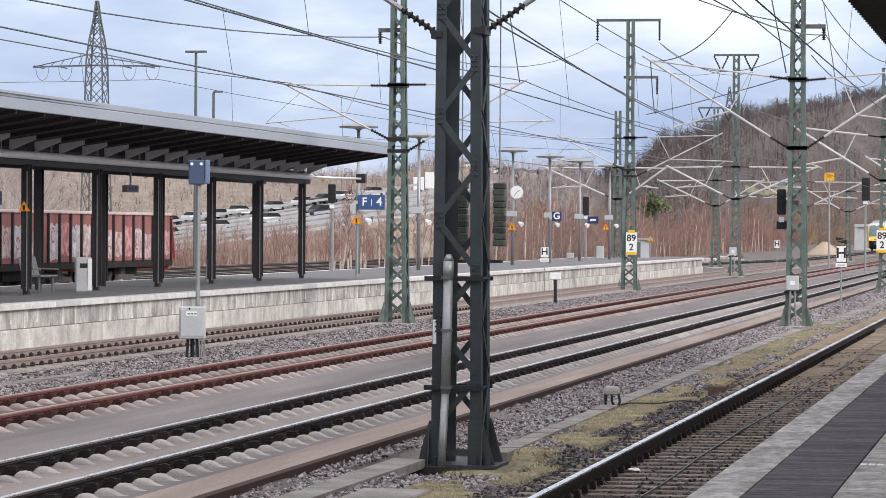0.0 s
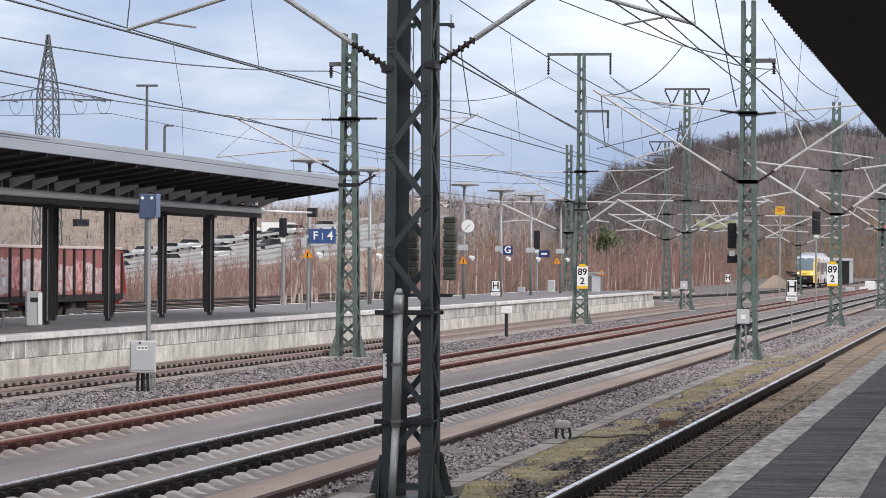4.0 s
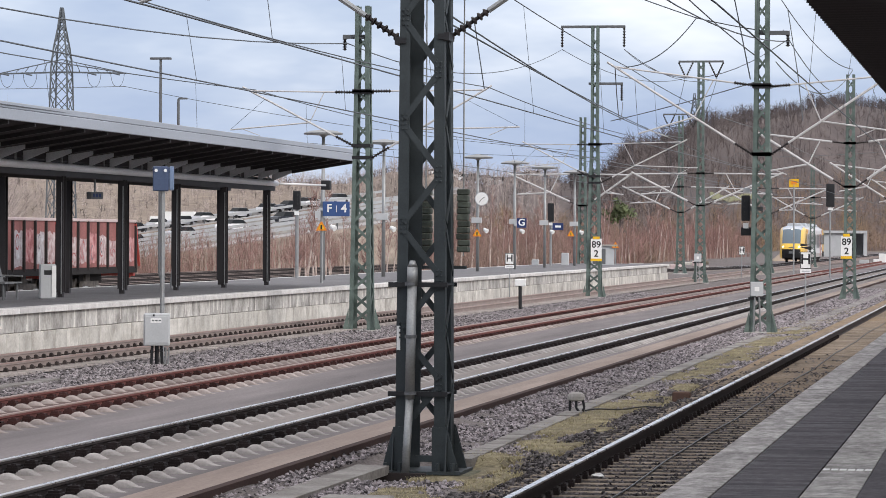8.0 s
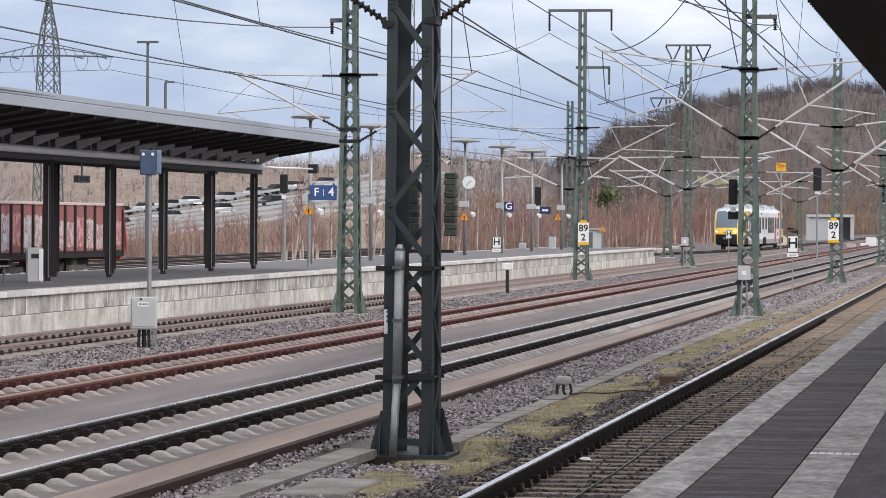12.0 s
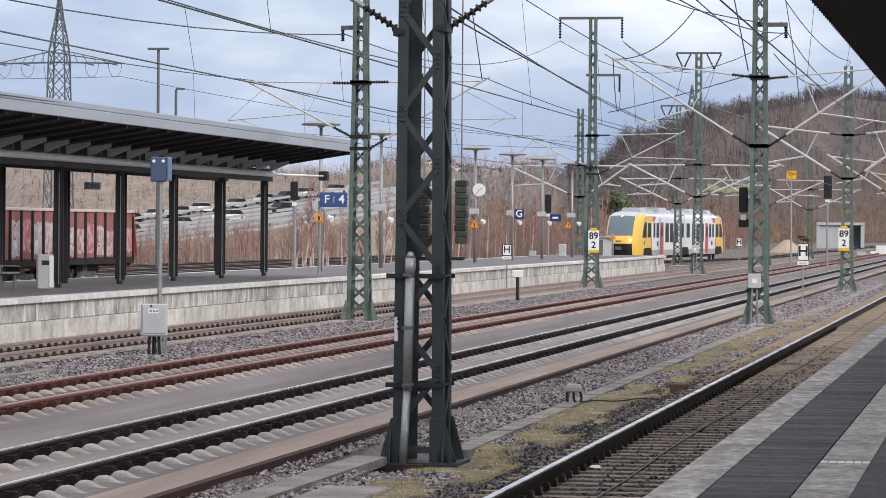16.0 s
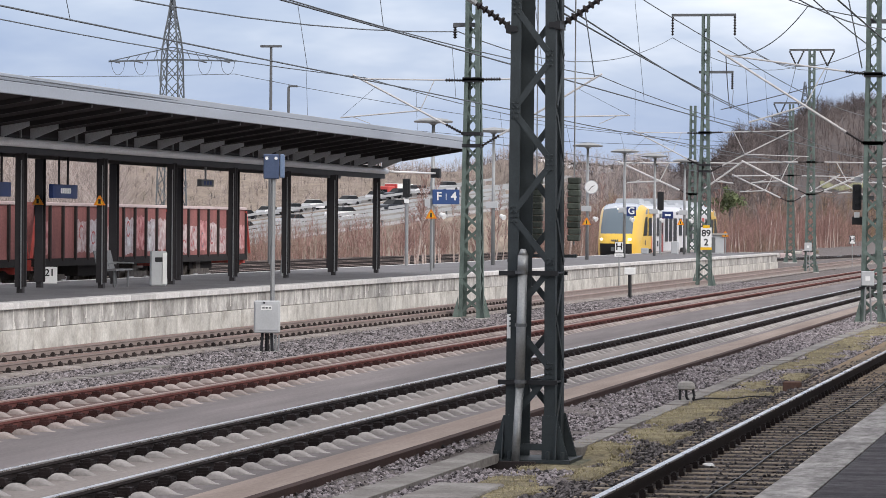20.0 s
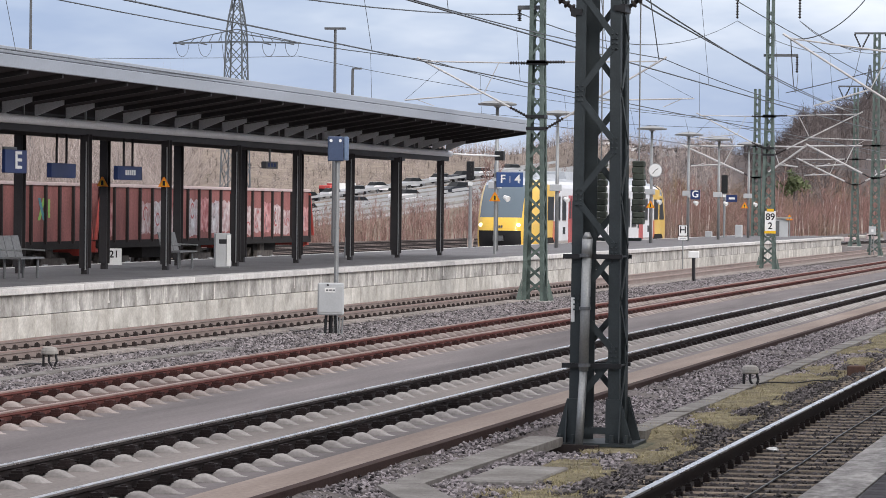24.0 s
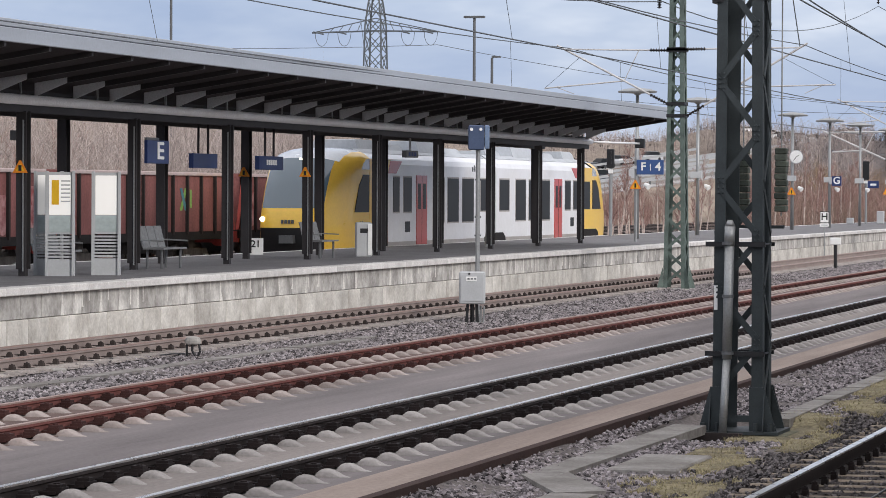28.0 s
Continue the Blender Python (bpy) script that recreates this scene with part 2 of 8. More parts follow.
SLAB_BROWN = material("slab_edge_brown_stained", (0.33, 0.27, 0.235), 0.88, dark=(0.18, 0.14, 0.12), scale=0.7, stain=0.8, fine=18, fine_amount=0.14, bump=0.2, streak=(1.5, 0.15, 1.0), spec=0.12)
BLOCK = material("support_block", (0.34, 0.318, 0.305), 0.85, dark=(0.20, 0.182, 0.172), scale=4, fine=30, per_object=0.15, bump=0.15, spec=0.15)
BLOCK_RUST = material("support_block_rusty", (0.32, 0.28, 0.262), 0.88, dark=(0.19, 0.145, 0.13), scale=4, fine=30, per_object=0.18, bump=0.15, spec=0.15)
RAIL_TOP = material("rail_head_polished", (0.62, 0.61, 0.60), 0.28, metal=0.9, dark=(0.45, 0.42, 0.4), scale=2, fine=30, fine_amount=0.05, bump=0.02, spec=0.5)
RAIL_DARK = material("rail_side_dark", (0.042, 0.034, 0.033), 0.8, metal=0.0, dark=(0.022, 0.018, 0.018), scale=3, fine=50, spec=0.15)
RAIL_RUST = material("rail_side_rust", (0.20, 0.082, 0.072), 0.85, dark=(0.11, 0.045, 0.04), scale=2, fine=50, spec=0.12)
RAIL_GREY = material("rail_side_grey_brown", (0.30, 0.25, 0.23), 0.85, dark=(0.17, 0.13, 0.12), scale=2, fine=50, spec=0.15)
RUST_TOP = material("rail_head_rusty", (0.36, 0.265, 0.235), 0.5, metal=0.3, dark=(0.24, 0.14, 0.11), scale=2, fine=50, spec=0.3)
CLIP = material("rail_clip", (0.022, 0.016, 0.016), 0.85, dark=(0.012, 0.01, 0.01), scale=8, fine=50, per_object=0.3, spec=0.15)
CLIP_DUSTY = material("rail_clip_dusty", (0.055, 0.045, 0.042), 0.9, dark=(0.025, 0.02, 0.019), scale=8, fine=50, per_object=0.3, spec=0.1)
CLIP_RUST = material("rail_clip_rusty", (0.060, 0.027, 0.024), 0.85, dark=(0.025, 0.013, 0.012), scale=8, fine=50, per_object=0.3, spec=0.15)
SLEEPER = material("old_sleeper", (0.29, 0.24, 0.19), 0.92, dark=(0.115, 0.092, 0.074), scale=2.5, stain=0.8, fine=30, fine_amount=0.2, per_object=0.2, bump=0.3, spec=0.1)
SLEEPER_C = material("concrete_sleeper", (0.33, 0.30, 0.28), 0.92, dark=(0.20, 0.17, 0.155), scale=3, fine=30, fine_amount=0.2, per_object=0.2, bump=0.3, spec=0.1)
WALLBLOCK = material("platform_wall_block", (0.60, 0.58, 0.55), 0.9, dark=(0.22, 0.205, 0.19), scale=2.2, stain=0.85, fine=14, fine_amount=0.16, per_object=0.2, streak=(1.0, 1.0, 0.7), bump=0.25, spec=0.1)
LIME = material("lime_run", (0.72, 0.70, 0.66), 0.92, dark=(0.5, 0.48, 0.44), scale=6, fine=30, fine_amount=0.2, bump=0.2, spec=0.1)
WALLBASE = material("platform_wall_base", (0.66, 0.635, 0.59), 0.9, dark=(0.30, 0.275, 0.245), scale=1.4, stain=0.8, fine=18, fine_amount=0.14, per_object=0.12, bump=0.25, spec=0.1)
EDGE = material("platform_edge_stone", (0.64, 0.62, 0.60), 0.85, dark=(0.42, 0.40, 0.39), scale=2.5, stain=0.7, fine=30, fine_amount=0.14, per_object=0.12, bump=0.2, spec=0.15)
EDGE_NEAR = material("near_edge_stone", (0.46, 0.44, 0.43), 0.88, dark=(0.17, 0.16, 0.155), scale=9, stain=0.9, fine=14, fine_amount=0.25, per_object=0.14, bump=0.25, streak=(1.0, 0.28, 1.0), spec=0.12)
PAVER = material("dark_paver", (0.112, 0.105, 0.114), 0.85, dark=(0.058, 0.054, 0.060), scale=5, stain=0.9, fine=18, fine_amount=0.22, streak=(1.0, 0.3, 1.0), per_object=0.28, bump=0.2, spec=0.12)
PAVE_F = material("platform_paving", (0.19, 0.185, 0.19), 0.85, dark=(0.115, 0.11, 0.113), scale=0.8, stain=0.7, fine=14, fine_amount=0.15, bump=0.2, spec=0.12)
TACTILE = material("tactile_paving", (0.43, 0.415, 0.405), 0.88, dark=(0.21, 0.2, 0.194), scale=9, stain=0.9, fine=14, fine_amount=0.25, per_object=0.15, bump=0.3, streak=(1.0, 0.28, 1.0), spec=0.12)
MAST = material("mast_paint_dark_green", (0.042, 0.051, 0.055), 0.6, metal=0.0, dark=(0.022, 0.027, 0.029), scale=2.2, stain=0.7, fine=45, fine_amount=0.12, bump=0.08)
MAST_PALE = material("mast_paint_weathered_green", (0.150, 0.195, 0.175), 0.7, dark=(0.045, 0.060, 0.054), scale=1.6, stain=0.8, fine=30, fine_amount=0.15, bump=0.1)
STEEL = material("galvanised_steel", (0.34, 0.35, 0.35), 0.45, metal=0.6, dark=(0.22, 0.22, 0.22), scale=4, fine=40, bump=0.05)
TUBE = material("cantilever_tube", (0.58, 0.57, 0.565), 0.5, metal=0.1, dark=(0.32, 0.31, 0.305), scale=4, fine=40, bump=0.05)
WIRE = material("wire", (0.10, 0.11, 0.12), 0.6, metal=0.3, dark=(0.06, 0.065, 0.07), scale=2, fine=30, bump=0)
INSUL = material("insulator", (0.022, 0.017, 0.017), 0.45, dark=(0.012, 0.010, 0.010), scale=6, fine=40, bump=0)
COLUMN = material("canopy_column_black", (0.034, 0.031, 0.033), 0.6, dark=(0.019, 0.017, 0.018), scale=3, fine=40, bump=0.05)
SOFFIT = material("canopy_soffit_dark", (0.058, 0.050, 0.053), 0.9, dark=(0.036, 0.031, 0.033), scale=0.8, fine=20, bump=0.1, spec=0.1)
FASCIA = material("canopy_fascia_zinc", (0.40, 0.43, 0.48), 0.5, metal=0.3, dark=(0.30, 0.32, 0.35), scale=0.6, stain=0.5, fine=20, fine_amount=0.05, bump=0.03, streak=(1, 0.4, 3))
BEAM = material("canopy_beam_grey", (0.80, 0.79, 0.79), 0.45, metal=0.0, dark=(0.64, 0.63, 0.63), scale=1.2, fine=30, bump=0.03)
RIB_LIT = material("canopy_rib_lit_grey", (0.62, 0.63, 0.66), 0.6, dark=(0.44, 0.45, 0.47), scale=1.5, fine=30, bump=0.03)
BLUE = material("sign_blue", (0.022, 0.040, 0.130), 0.45, dark=(0.018, 0.032, 0.10), scale=3, stain=0.3, fine=30, fine_amount=0.05, bump=0)
WHITE = material("sign_white", (0.78, 0.78, 0.77), 0.45, dark=(0.62, 0.62, 0.6), scale=4, stain=0.4, fine=30, fine_amount=0.04, bump=0)
BLACK = material("black_plastic", (0.02, 0.02, 0.022), 0.5, dark=(0.012, 0.012, 0.013), scale=4, fine=30, bump=0.03)
YELLOW = material("sign_yellow", (0.75, 0.45, 0.02), 0.45, dark=(0.6, 0.34, 0.02), scale=4, stain=0.4, fine=30, fine_amount=0.05, bump=0)
ORANGE = material("sign_orange", (0.75, 0.24, 0.02), 0.45, dark=(0.55, 0.17, 0.02), scale=4, stain=0.4, fine=30, fine_amount=0.05, bump=0)
GREY = material("box_grey_paint", (0.46, 0.47, 0.48), 0.5, dark=(0.36, 0.37, 0.38), scale=1.8, stain=0.5, fine=30, fine_amount=0.05, bump=0.03)
GREY_DARK = material("dark_grey_paint", (0.12, 0.125, 0.13), 0.5, dark=(0.08, 0.08, 0.085), scale=2, fine=30, bump=0.03)
BROWN = material("wagon_oxide_brown", (0.34, 0.138, 0.128), 0.8, dark=(0.15, 0.058, 0.054), scale=0.7, stain=0.8, fine=14, fine_amount=0.2, bump=0.12, streak=(1, 1.5, 0.4))
WAGON_RED = material("wagon_red", (0.50, 0.09, 0.075), 0.7, dark=(0.2, 0.04, 0.03), scale=1.5, fine=20, bump=0.1)
WAGON_RIM = material("wagon_rim_dusty", (0.56, 0.46, 0.45), 0.85, dark=(0.36, 0.26, 0.25), scale=1.2, fine=20, bump=0.1)
BOGIE = material("bogie_black", (0.035, 0.032, 0.032), 0.85, dark=(0.014, 0.013, 0.013), scale=3, fine=30, bump=0.15, spec=0.1)

# ---- ground, track beds and platforms ----
X_NEAR, X_BLACK, X_RED, X_FAR, X_TRAIN, X_WAGON = -4.065, -10.40, -14.69, -20.32, -31.0, -35.5

bm = B()
g = [bm.verts.new(p) for p in ((-2500, -600, -0.75), (1500, -600, -0.75), (1500, 4000, -0.75), (-2500, 4000, -0.75))]
bm.faces.new(g)
solid("ground", bm, EARTH, "brown winter earth beside the railway", "ground", "structure")


def low(x, y):
    """The strip beside the front mast lies a little lower."""
    return -0.11 * min(1.0, max(0.0, (78.0 - y) / 36.0)) * min(1.0, max(0.0, (x + 8.35) / 0.5)) if -8.4 < x < -5.55 else 0.0


def bed(name, x0, x1, y0, y1, z, mat, label, step=0.5, rough=0.05):
    """An uneven sheet of ballast or earth with a skirt."""
    me = bpy.data.meshes.new(name)
    ys, y = [], y0
    while y < y1:
        ys.append(y)
        y += step * (1 if y < 90 else 4)
    ys.append(y1)
    nx = max(2, int((x1 - x0) / step) + 1)
    xs = [x0 + (x1 - x0) * i / (nx - 1) for i in range(nx)]
    vs = [(xx, yy, z + rough * (noise.noise((xx * 0.9, yy * 0.9, 1)) + 0.6 * noise.noise((xx * 3.1, yy * 3.1, 4))) + low(xx, yy) - 0.13 * (-8.2 < xx < -6.1 and 38.4 < yy < 43.4)) for yy in ys for xx in xs]
    fs = [(j * nx + i, j * nx + i + 1, (j + 1) * nx + i + 1, (j + 1) * nx + i) for j in range(len(ys) - 1) for i in range(nx - 1)]
    me.from_pydata(vs, [], fs)
    me.materials.append(mat)
    for p in me.polygons:
        p.use_smooth = True
    return tagged(new(name, me), label, "ground", "", "structure")


bed("ballast_bed", -8.35, -5.6, 10, 700, -0.24, BALLAST, "grey purple ballast between the platform track and the slab track")
bed("ballast_bed_oily", -5.6, -2.4, 10, 58, -0.170, BALLAST_OILY, "dark oily ballast of the platform track", rough=0.008)
bed("ballast_bed_brown", -5.6, -2.4, 58, 700, -0.172, BALLAST_BROWN, "brown dusted ballast of the platform track", rough=0.008)
bed("ballast_bed_far", -22.3, -16.35, 30, 700, -0.24, BALLAST, "grey ballast beside the far platform", 0.6)
bed("ballast_bed_dusty", -21.7, -18.95, 36, 230, -0.2, BED_PALE, "pale dusty ballast between the far rails", 0.6, 0.02)
bed("ballast_bed_yard", -61, -29.05, 40, 800, -0.28, BALLAST, "dark ballast of the sidings", 1.2)
bed("ballast_bed_throat", -29.05, -22.3, 219.5, 800, -0.26, BALLAST, "grey ballast beyond the platform end", 1.0)

# the concrete carriageway of the two slab tracks
bm = B()
extrude_y(bm, [(-16.3, -0.7), (-16.3, -0.2), (-16.25, -0.17), (-8.4, -0.17), (-8.35, -0.2), (-8.35, -0.7)], 10, 900)
solid("track_slab", bm, SLAB, "grey concrete carriageway under two slab tracks", "track bed", "structure")

# ---- tracks ----
RAIL_PROFILE = [(-0.036, -0.012), (-0.03, 0.0), (0.03, 0.0), (0.036, -0.012), (0.036, -0.045), (0.009, -0.06), (0.009, -0.15), (0.07, -0.16), (0.07, -0.172),
                (-0.07, -0.172), (-0.07, -0.16), (-0.009, -0.15), (-0.009, -0.06), (-0.036, -0.045)]


def make_rail(parent, y0, y1, side_mat, top_mat, side):
    bm = B()
    extrude_y(bm, [(x + side * 0.7525, z) for x, z in RAIL_PROFILE], y0, y1)
    rail = part("rail", bm, side_mat, parent)
    bm = B()
    box(bm, side * 0.7525 - 0.037, side * 0.7525 + 0.037, y0, y1, -0.016, 0.0025)
    part("rail_head", bm, top_mat, rail, "worn running surface")
    return rail


def block_mesh(name, mat):
    """Loaf-shaped concrete support under one rail, a rounded mound on either side of it."""
    bm = B()
    half = [(0.185, -0.150), (0.20, -0.116), (0.235, -0.098), (0.285, -0.093), (0.34, -0.104), (0.39, -0.131), (0.43, -0.156), (0.49, -0.167), (0.56, -0.176)]
    prof = [(-x, z) for x, z in half[::-1]] + half
    secs = []
    for y, k in ((-0.108, 0.0), (-0.105, 0.65), (-0.085, 0.94), (-0.04, 1.0), (0.035, 1.0), (0.075, 0.85), (0.095, 0.5), (0.108, 0.0)):
        secs.append([(x * (0.94 + 0.06 * k), y * (1.0 if abs(x) < 0.44 else 0.55), -0.178 + (z + 0.178) * (0.02 + 0.98 * k)) for x, z in prof])
    loft(bm, secs, closed=False)
    return mesh_of(bm, name, mat, smooth=True)


def clip_mesh(name, k=1.0, mat=None):
    """Base plate, angled guide plates, spring clips and bolts; k: a smaller kind."""
    bm = B()
    box(bm, -0.17 * k, 0.17 * k, -0.12 * k, 0.12 * k, -0.14, -0.112)
    for s in (-1, 1):
        box(bm, s * 0.145 - 0.07 * k, s * 0.145 + 0.07 * k, -0.095 * k, 0.095 * k, -0.13, -0.08)
        box(bm, s * 0.14 - 0.06 * k, s * 0.14 + 0.06 * k, -0.07 * k, 0.07 * k, -0.08, -0.052)
        tube(bm, (s * 0.14, 0, -0.09), (s * 0.14, 0, -0.04), 0.034 * k, 6)
    return mesh_of(bm, name, mat or CLIP)


def slab_track(cx, label, side_mat, top_mat, block_mat):
    tr = thing("railway_track", label, "track", (cx, 0, 0), group="slab tracks")
    for s in (-1, 1):
        make_rail(tr, 10, 900, side_mat, top_mat, s)
    clip_mat = CLIP if side_mat is RAIL_DARK else CLIP_RUST
    bme, cme = block_mesh("support_block", block_mat), clip_mesh("rail_clip", 1.0, clip_mat)
    y0, n = 25.25, 149
    for i in range(n):
        for s in (-1, 1):
            b = piece("support_block", bme, tr, (s * 0.7525, y0 + 0.71 * i, 0))
            piece("rail_clip", cme, b)
    far, clips = B(), B()
    for i in range(n, n + 200):
        for s in (-1, 1):
            x, y = s * 0.7525, y0 + 0.71 * i
            box(far, x - 0.40, x + 0.40, y - 0.12, y + 0.12, -0.172, -0.10)
            for e in (-0.145, 0.145):
                box(clips, x + e - 0.07, x + e + 0.07, y - 0.095, y + 0.095, -0.12, -0.06)
    tagged(part("support_block_row", far, block_mat, tr), "row of concrete rail supports", "", "", "stuff")
    tagged(part("rail_clip_row", clips, clip_mat, tr), "row of dark rail clips", "", "", "stuff")
    return tr


slab_track(X_BLACK, "slab track with dark rails and bright running edges", RAIL_DARK, RAIL_TOP, BLOCK)
slab_track(X_RED, "slab track with rusty brown rails", RAIL_RUST, RUST_TOP, BLOCK_RUST)


def sleeper_track(cx, label, y0, n, n_single, y_end, side_mat, top_mat, mat, wide=2.6, z=0.0, group="ballasted tracks"):
    tr = thing("railway_track", label, "track", (cx, 0, z), group=group)
    for s in (-1, 1):
        make_rail(tr, y0 - 10, y_end, side_mat, top_mat, s)
    bm = B()
    prof = [(-0.13, -0.36), (-0.10, -0.19), (-0.07, -0.165), (0.07, -0.165), (0.10, -0.19), (0.13, -0.36)]
    loft(bm, [[(x, yy, zz + (0.004 if abs(x) < 0.6 else 0)) for yy, zz in prof] for x in (-wide / 2, -0.9, -0.5, 0.0, 0.5, 0.9, wide / 2)])
    sme = mesh_of(bm, "sleeper", mat)
    cme = clip_mesh("rail_clip", 0.55 if cx < -10 else 0.42, CLIP_DUSTY if cx < -10 else CLIP)
    for i in range(n_single):
        s = piece("sleeper", sme, tr, (0, y0 + 0.6 * i, 0), random.uniform(-0.008, 0.008))
        if i < 130:
            for sd in (-1, 1):
                piece("rail_clip", cme, s, (sd * 0.7525, 0, -0.03))
    if n > n_single:
        far = B()
        for i in range(n_single, n):
            y = y0 + 0.6 * i
            box(far, -wide / 2, wide / 2, y - 0.12, y + 0.12, -0.3, -0.17)
        tagged(part("sleeper_row", far, mat, tr), "row of sleepers", "", "", "stuff")
    return tr


sleeper_track(X_NEAR, "ballasted platform track with brown weathered sleepers", 15.2, 600, 150, 900, RAIL_DARK, RAIL_TOP, SLEEPER)
sleeper_track(X_FAR, "ballasted track along the far platform", 40.0, 500, 180, 900, RAIL_GREY, RUST_TOP, SLEEPER_C)
for x in (-47.0, -52.0, -57.0):
    sleeper_track(x, "rusty yard track beyond the goods wagons", 110.0, 500, 0, 420, RAIL_DARK, RAIL_GREY, SLEEPER_C, group="yard tracks")
sleeper_track(X_WAGON, "siding with standing goods wagons", 50.0, 420, 0, 300, RAIL_RUST, RUST_TOP, SLEEPER_C)


def train_x(y):
    """Middle of the track on which the railcar comes in: straight, a gentle S, a slow drift along the platform."""
    u = min(1.0, max(0.0, (345.0 - y) / 115.0))
    v = min(1.0, max(0.0, (225.0 - y) / 100.0))
    return -23.4 - 7.05 * u * u * (3 - 2 * u) + (X_TRAIN + 30.45) * v * v * (3 - 2 * v)


tr = thing("railway_track", "ballasted track that swings to the platform's other side", "track", group="ballasted tracks")
ys = [40 + 6.0 * i for i in range(140)]
for s in (-1, 1):
    bm = B()
    loft(bm, [[(train_x(y) + s * 0.7525 + x, y, z) for x, z in RAIL_PROFILE] for y in ys])
    rail = part("rail", bm, RAIL_DARK, tr)
    bm = B()
    loft(bm, [[(train_x(y) + s * 0.7525 + x, y, z) for x, z in ((-0.031, -0.004), (0.031, -0.004), (0.031, 0.0025), (-0.031, 0.0025))] for y in ys])
    part("rail_head", bm, RAIL_TOP, rail, "worn running surface")
bm = B()
for i in range(800):
    y = 50 + 0.6 * i
    box(bm, train_x(y) - 1.3, train_x(y) + 1.3, y - 0.12, y + 0.12, -0.3, -0.17)
tagged(part("sleeper_row", bm, SLEEPER_C, tr), "row of sleepers", "", "", "stuff")

# ---- far island platform ----
PF_X0, PF_X1, PF_Z, PF_Y0, PF_Y1 = -22.0, -29.0, 0.88, 36.0, 219.2
plat = thing("platform_far", "island platform with pale concrete wall and dark grey paving", "platform", kind="structure")
bm = B()
box(bm, PF_X1 + 0.25, PF_X0 - 0.35, PF_Y0, PF_Y1, -0.4, PF_Z)
part("paving", bm, PAVE_F, plat, "dark grey platform paving")
bm = B()
box(bm, PF_X0 - 0.32, PF_X0 - 0.12, PF_Y0, PF_Y1, -0.5, 0.69)
part("wall_core", bm, material("wall_joint_dirt", (0.24, 0.225, 0.20), 0.95, scale=1.0, fine=20, spec=0.1), plat)
bm = B()
box(bm, -0.37, 0.10, -0.97, 0.97, PF_Z - 0.13, PF_Z + 0.004)
edge_me = mesh_of(bm, "edge_slab", EDGE, bevel=0.012)
bm = B()
box(bm, -0.14, -0.035, -0.472, 0.472, 0.33, PF_Z - 0.135)
up_me = mesh_of(bm, "wall_block", WALLBLOCK, bevel=0.01)
bm = B()
box(bm, -0.13, -0.012, -0.472, 0.472, -0.3, 0.32)
low_me = mesh_of(bm, "wall_panel", WALLBASE, bevel=0.014)
y = PF_Y0 + 1
while y < PF_Y1:
    piece("edge_slab", edge_me, plat, (PF_X0, y, 0))
    for d in (-0.49, 0.49):
        piece("wall_block", up_me, plat, (PF_X0, y + d, 0))
        piece("wall_panel", low_me, plat, (PF_X0, y + d + 0.3, 0))
    y += 1.96
rm = random.Random(31)
bm = B()
for i in range(90):
    y = PF_Y0 + 0.02 + 0.98 * i
    if rm.random() < 0.6:
        w0, w1, e = rm.uniform(0.02, 0.07), rm.uniform(0.03, 0.11), rm.uniform(-0.05, 0.05)
        z1 = rm.choice((0.33, 0.335, 0.45))
        loft(bm, [[(PF_X0 + x, y + e - w1, z1), (PF_X0 + x, y + e + w1, z1), (PF_X0 + x, y + w0 * 0.8, 0.55), (PF_X0 + x, y + w0, 0.74), (PF_X0 + x, y - w0, 0.74), (PF_X0 + x, y - w0 * 0.7, 0.58)] for x in (-0.05, -0.032)])
    if rm.random() < 0.55:
        yy, w0 = y + rm.uniform(0.15, 0.85), rm.uniform(0.015, 0.05)
        z1 = rm.uniform(0.34, 0.6)
        loft(bm, [[(PF_X0 + x, yy - w0 * 0.6, z1), (PF_X0 + x, yy + w0 * 0.5, z1 + 0.02), (PF_X0 + x, yy + w0, 0.74), (PF_X0 + x, yy - w0, 0.74)] for x in (-0.05, -0.0322)])
tagged(part("mortar_smear", bm, LIME, plat, "pale lime runs over the wall's joints"), "pale lime runs over the wall's joints", "", "", "stuff")
bm = B()
box(bm, PF_X1, PF_X1 + 0.25, PF_Y0, PF_Y1, -0.4, PF_Z + 0.004)
part("far_edge", bm, EDGE, plat, "pale edge of the platform's other side")

# ---- near platform ----
near = thing("platform_near", "platform with pale edge stones, dark pavers and a tactile strip", "platform", kind="structure")
bm = B()
box(bm, -2.30, 8.0, -20, 160, -0.5, 0.745)
part("platform_body", bm, CONCRETE, near)


def paver_row(name, x0, x1, length, y0, y1, mat, gap=0.012):
    bm = B()
    box(bm, x0 + gap / 2, x1 - gap / 2, gap / 2, length - gap / 2, 0.70, 0.76)
    me = mesh_of(bm, name, mat, bevel=0.003)
    y = y0
    while y < y1:
        piece(name, me, near, (0, y, 0))
        y += length


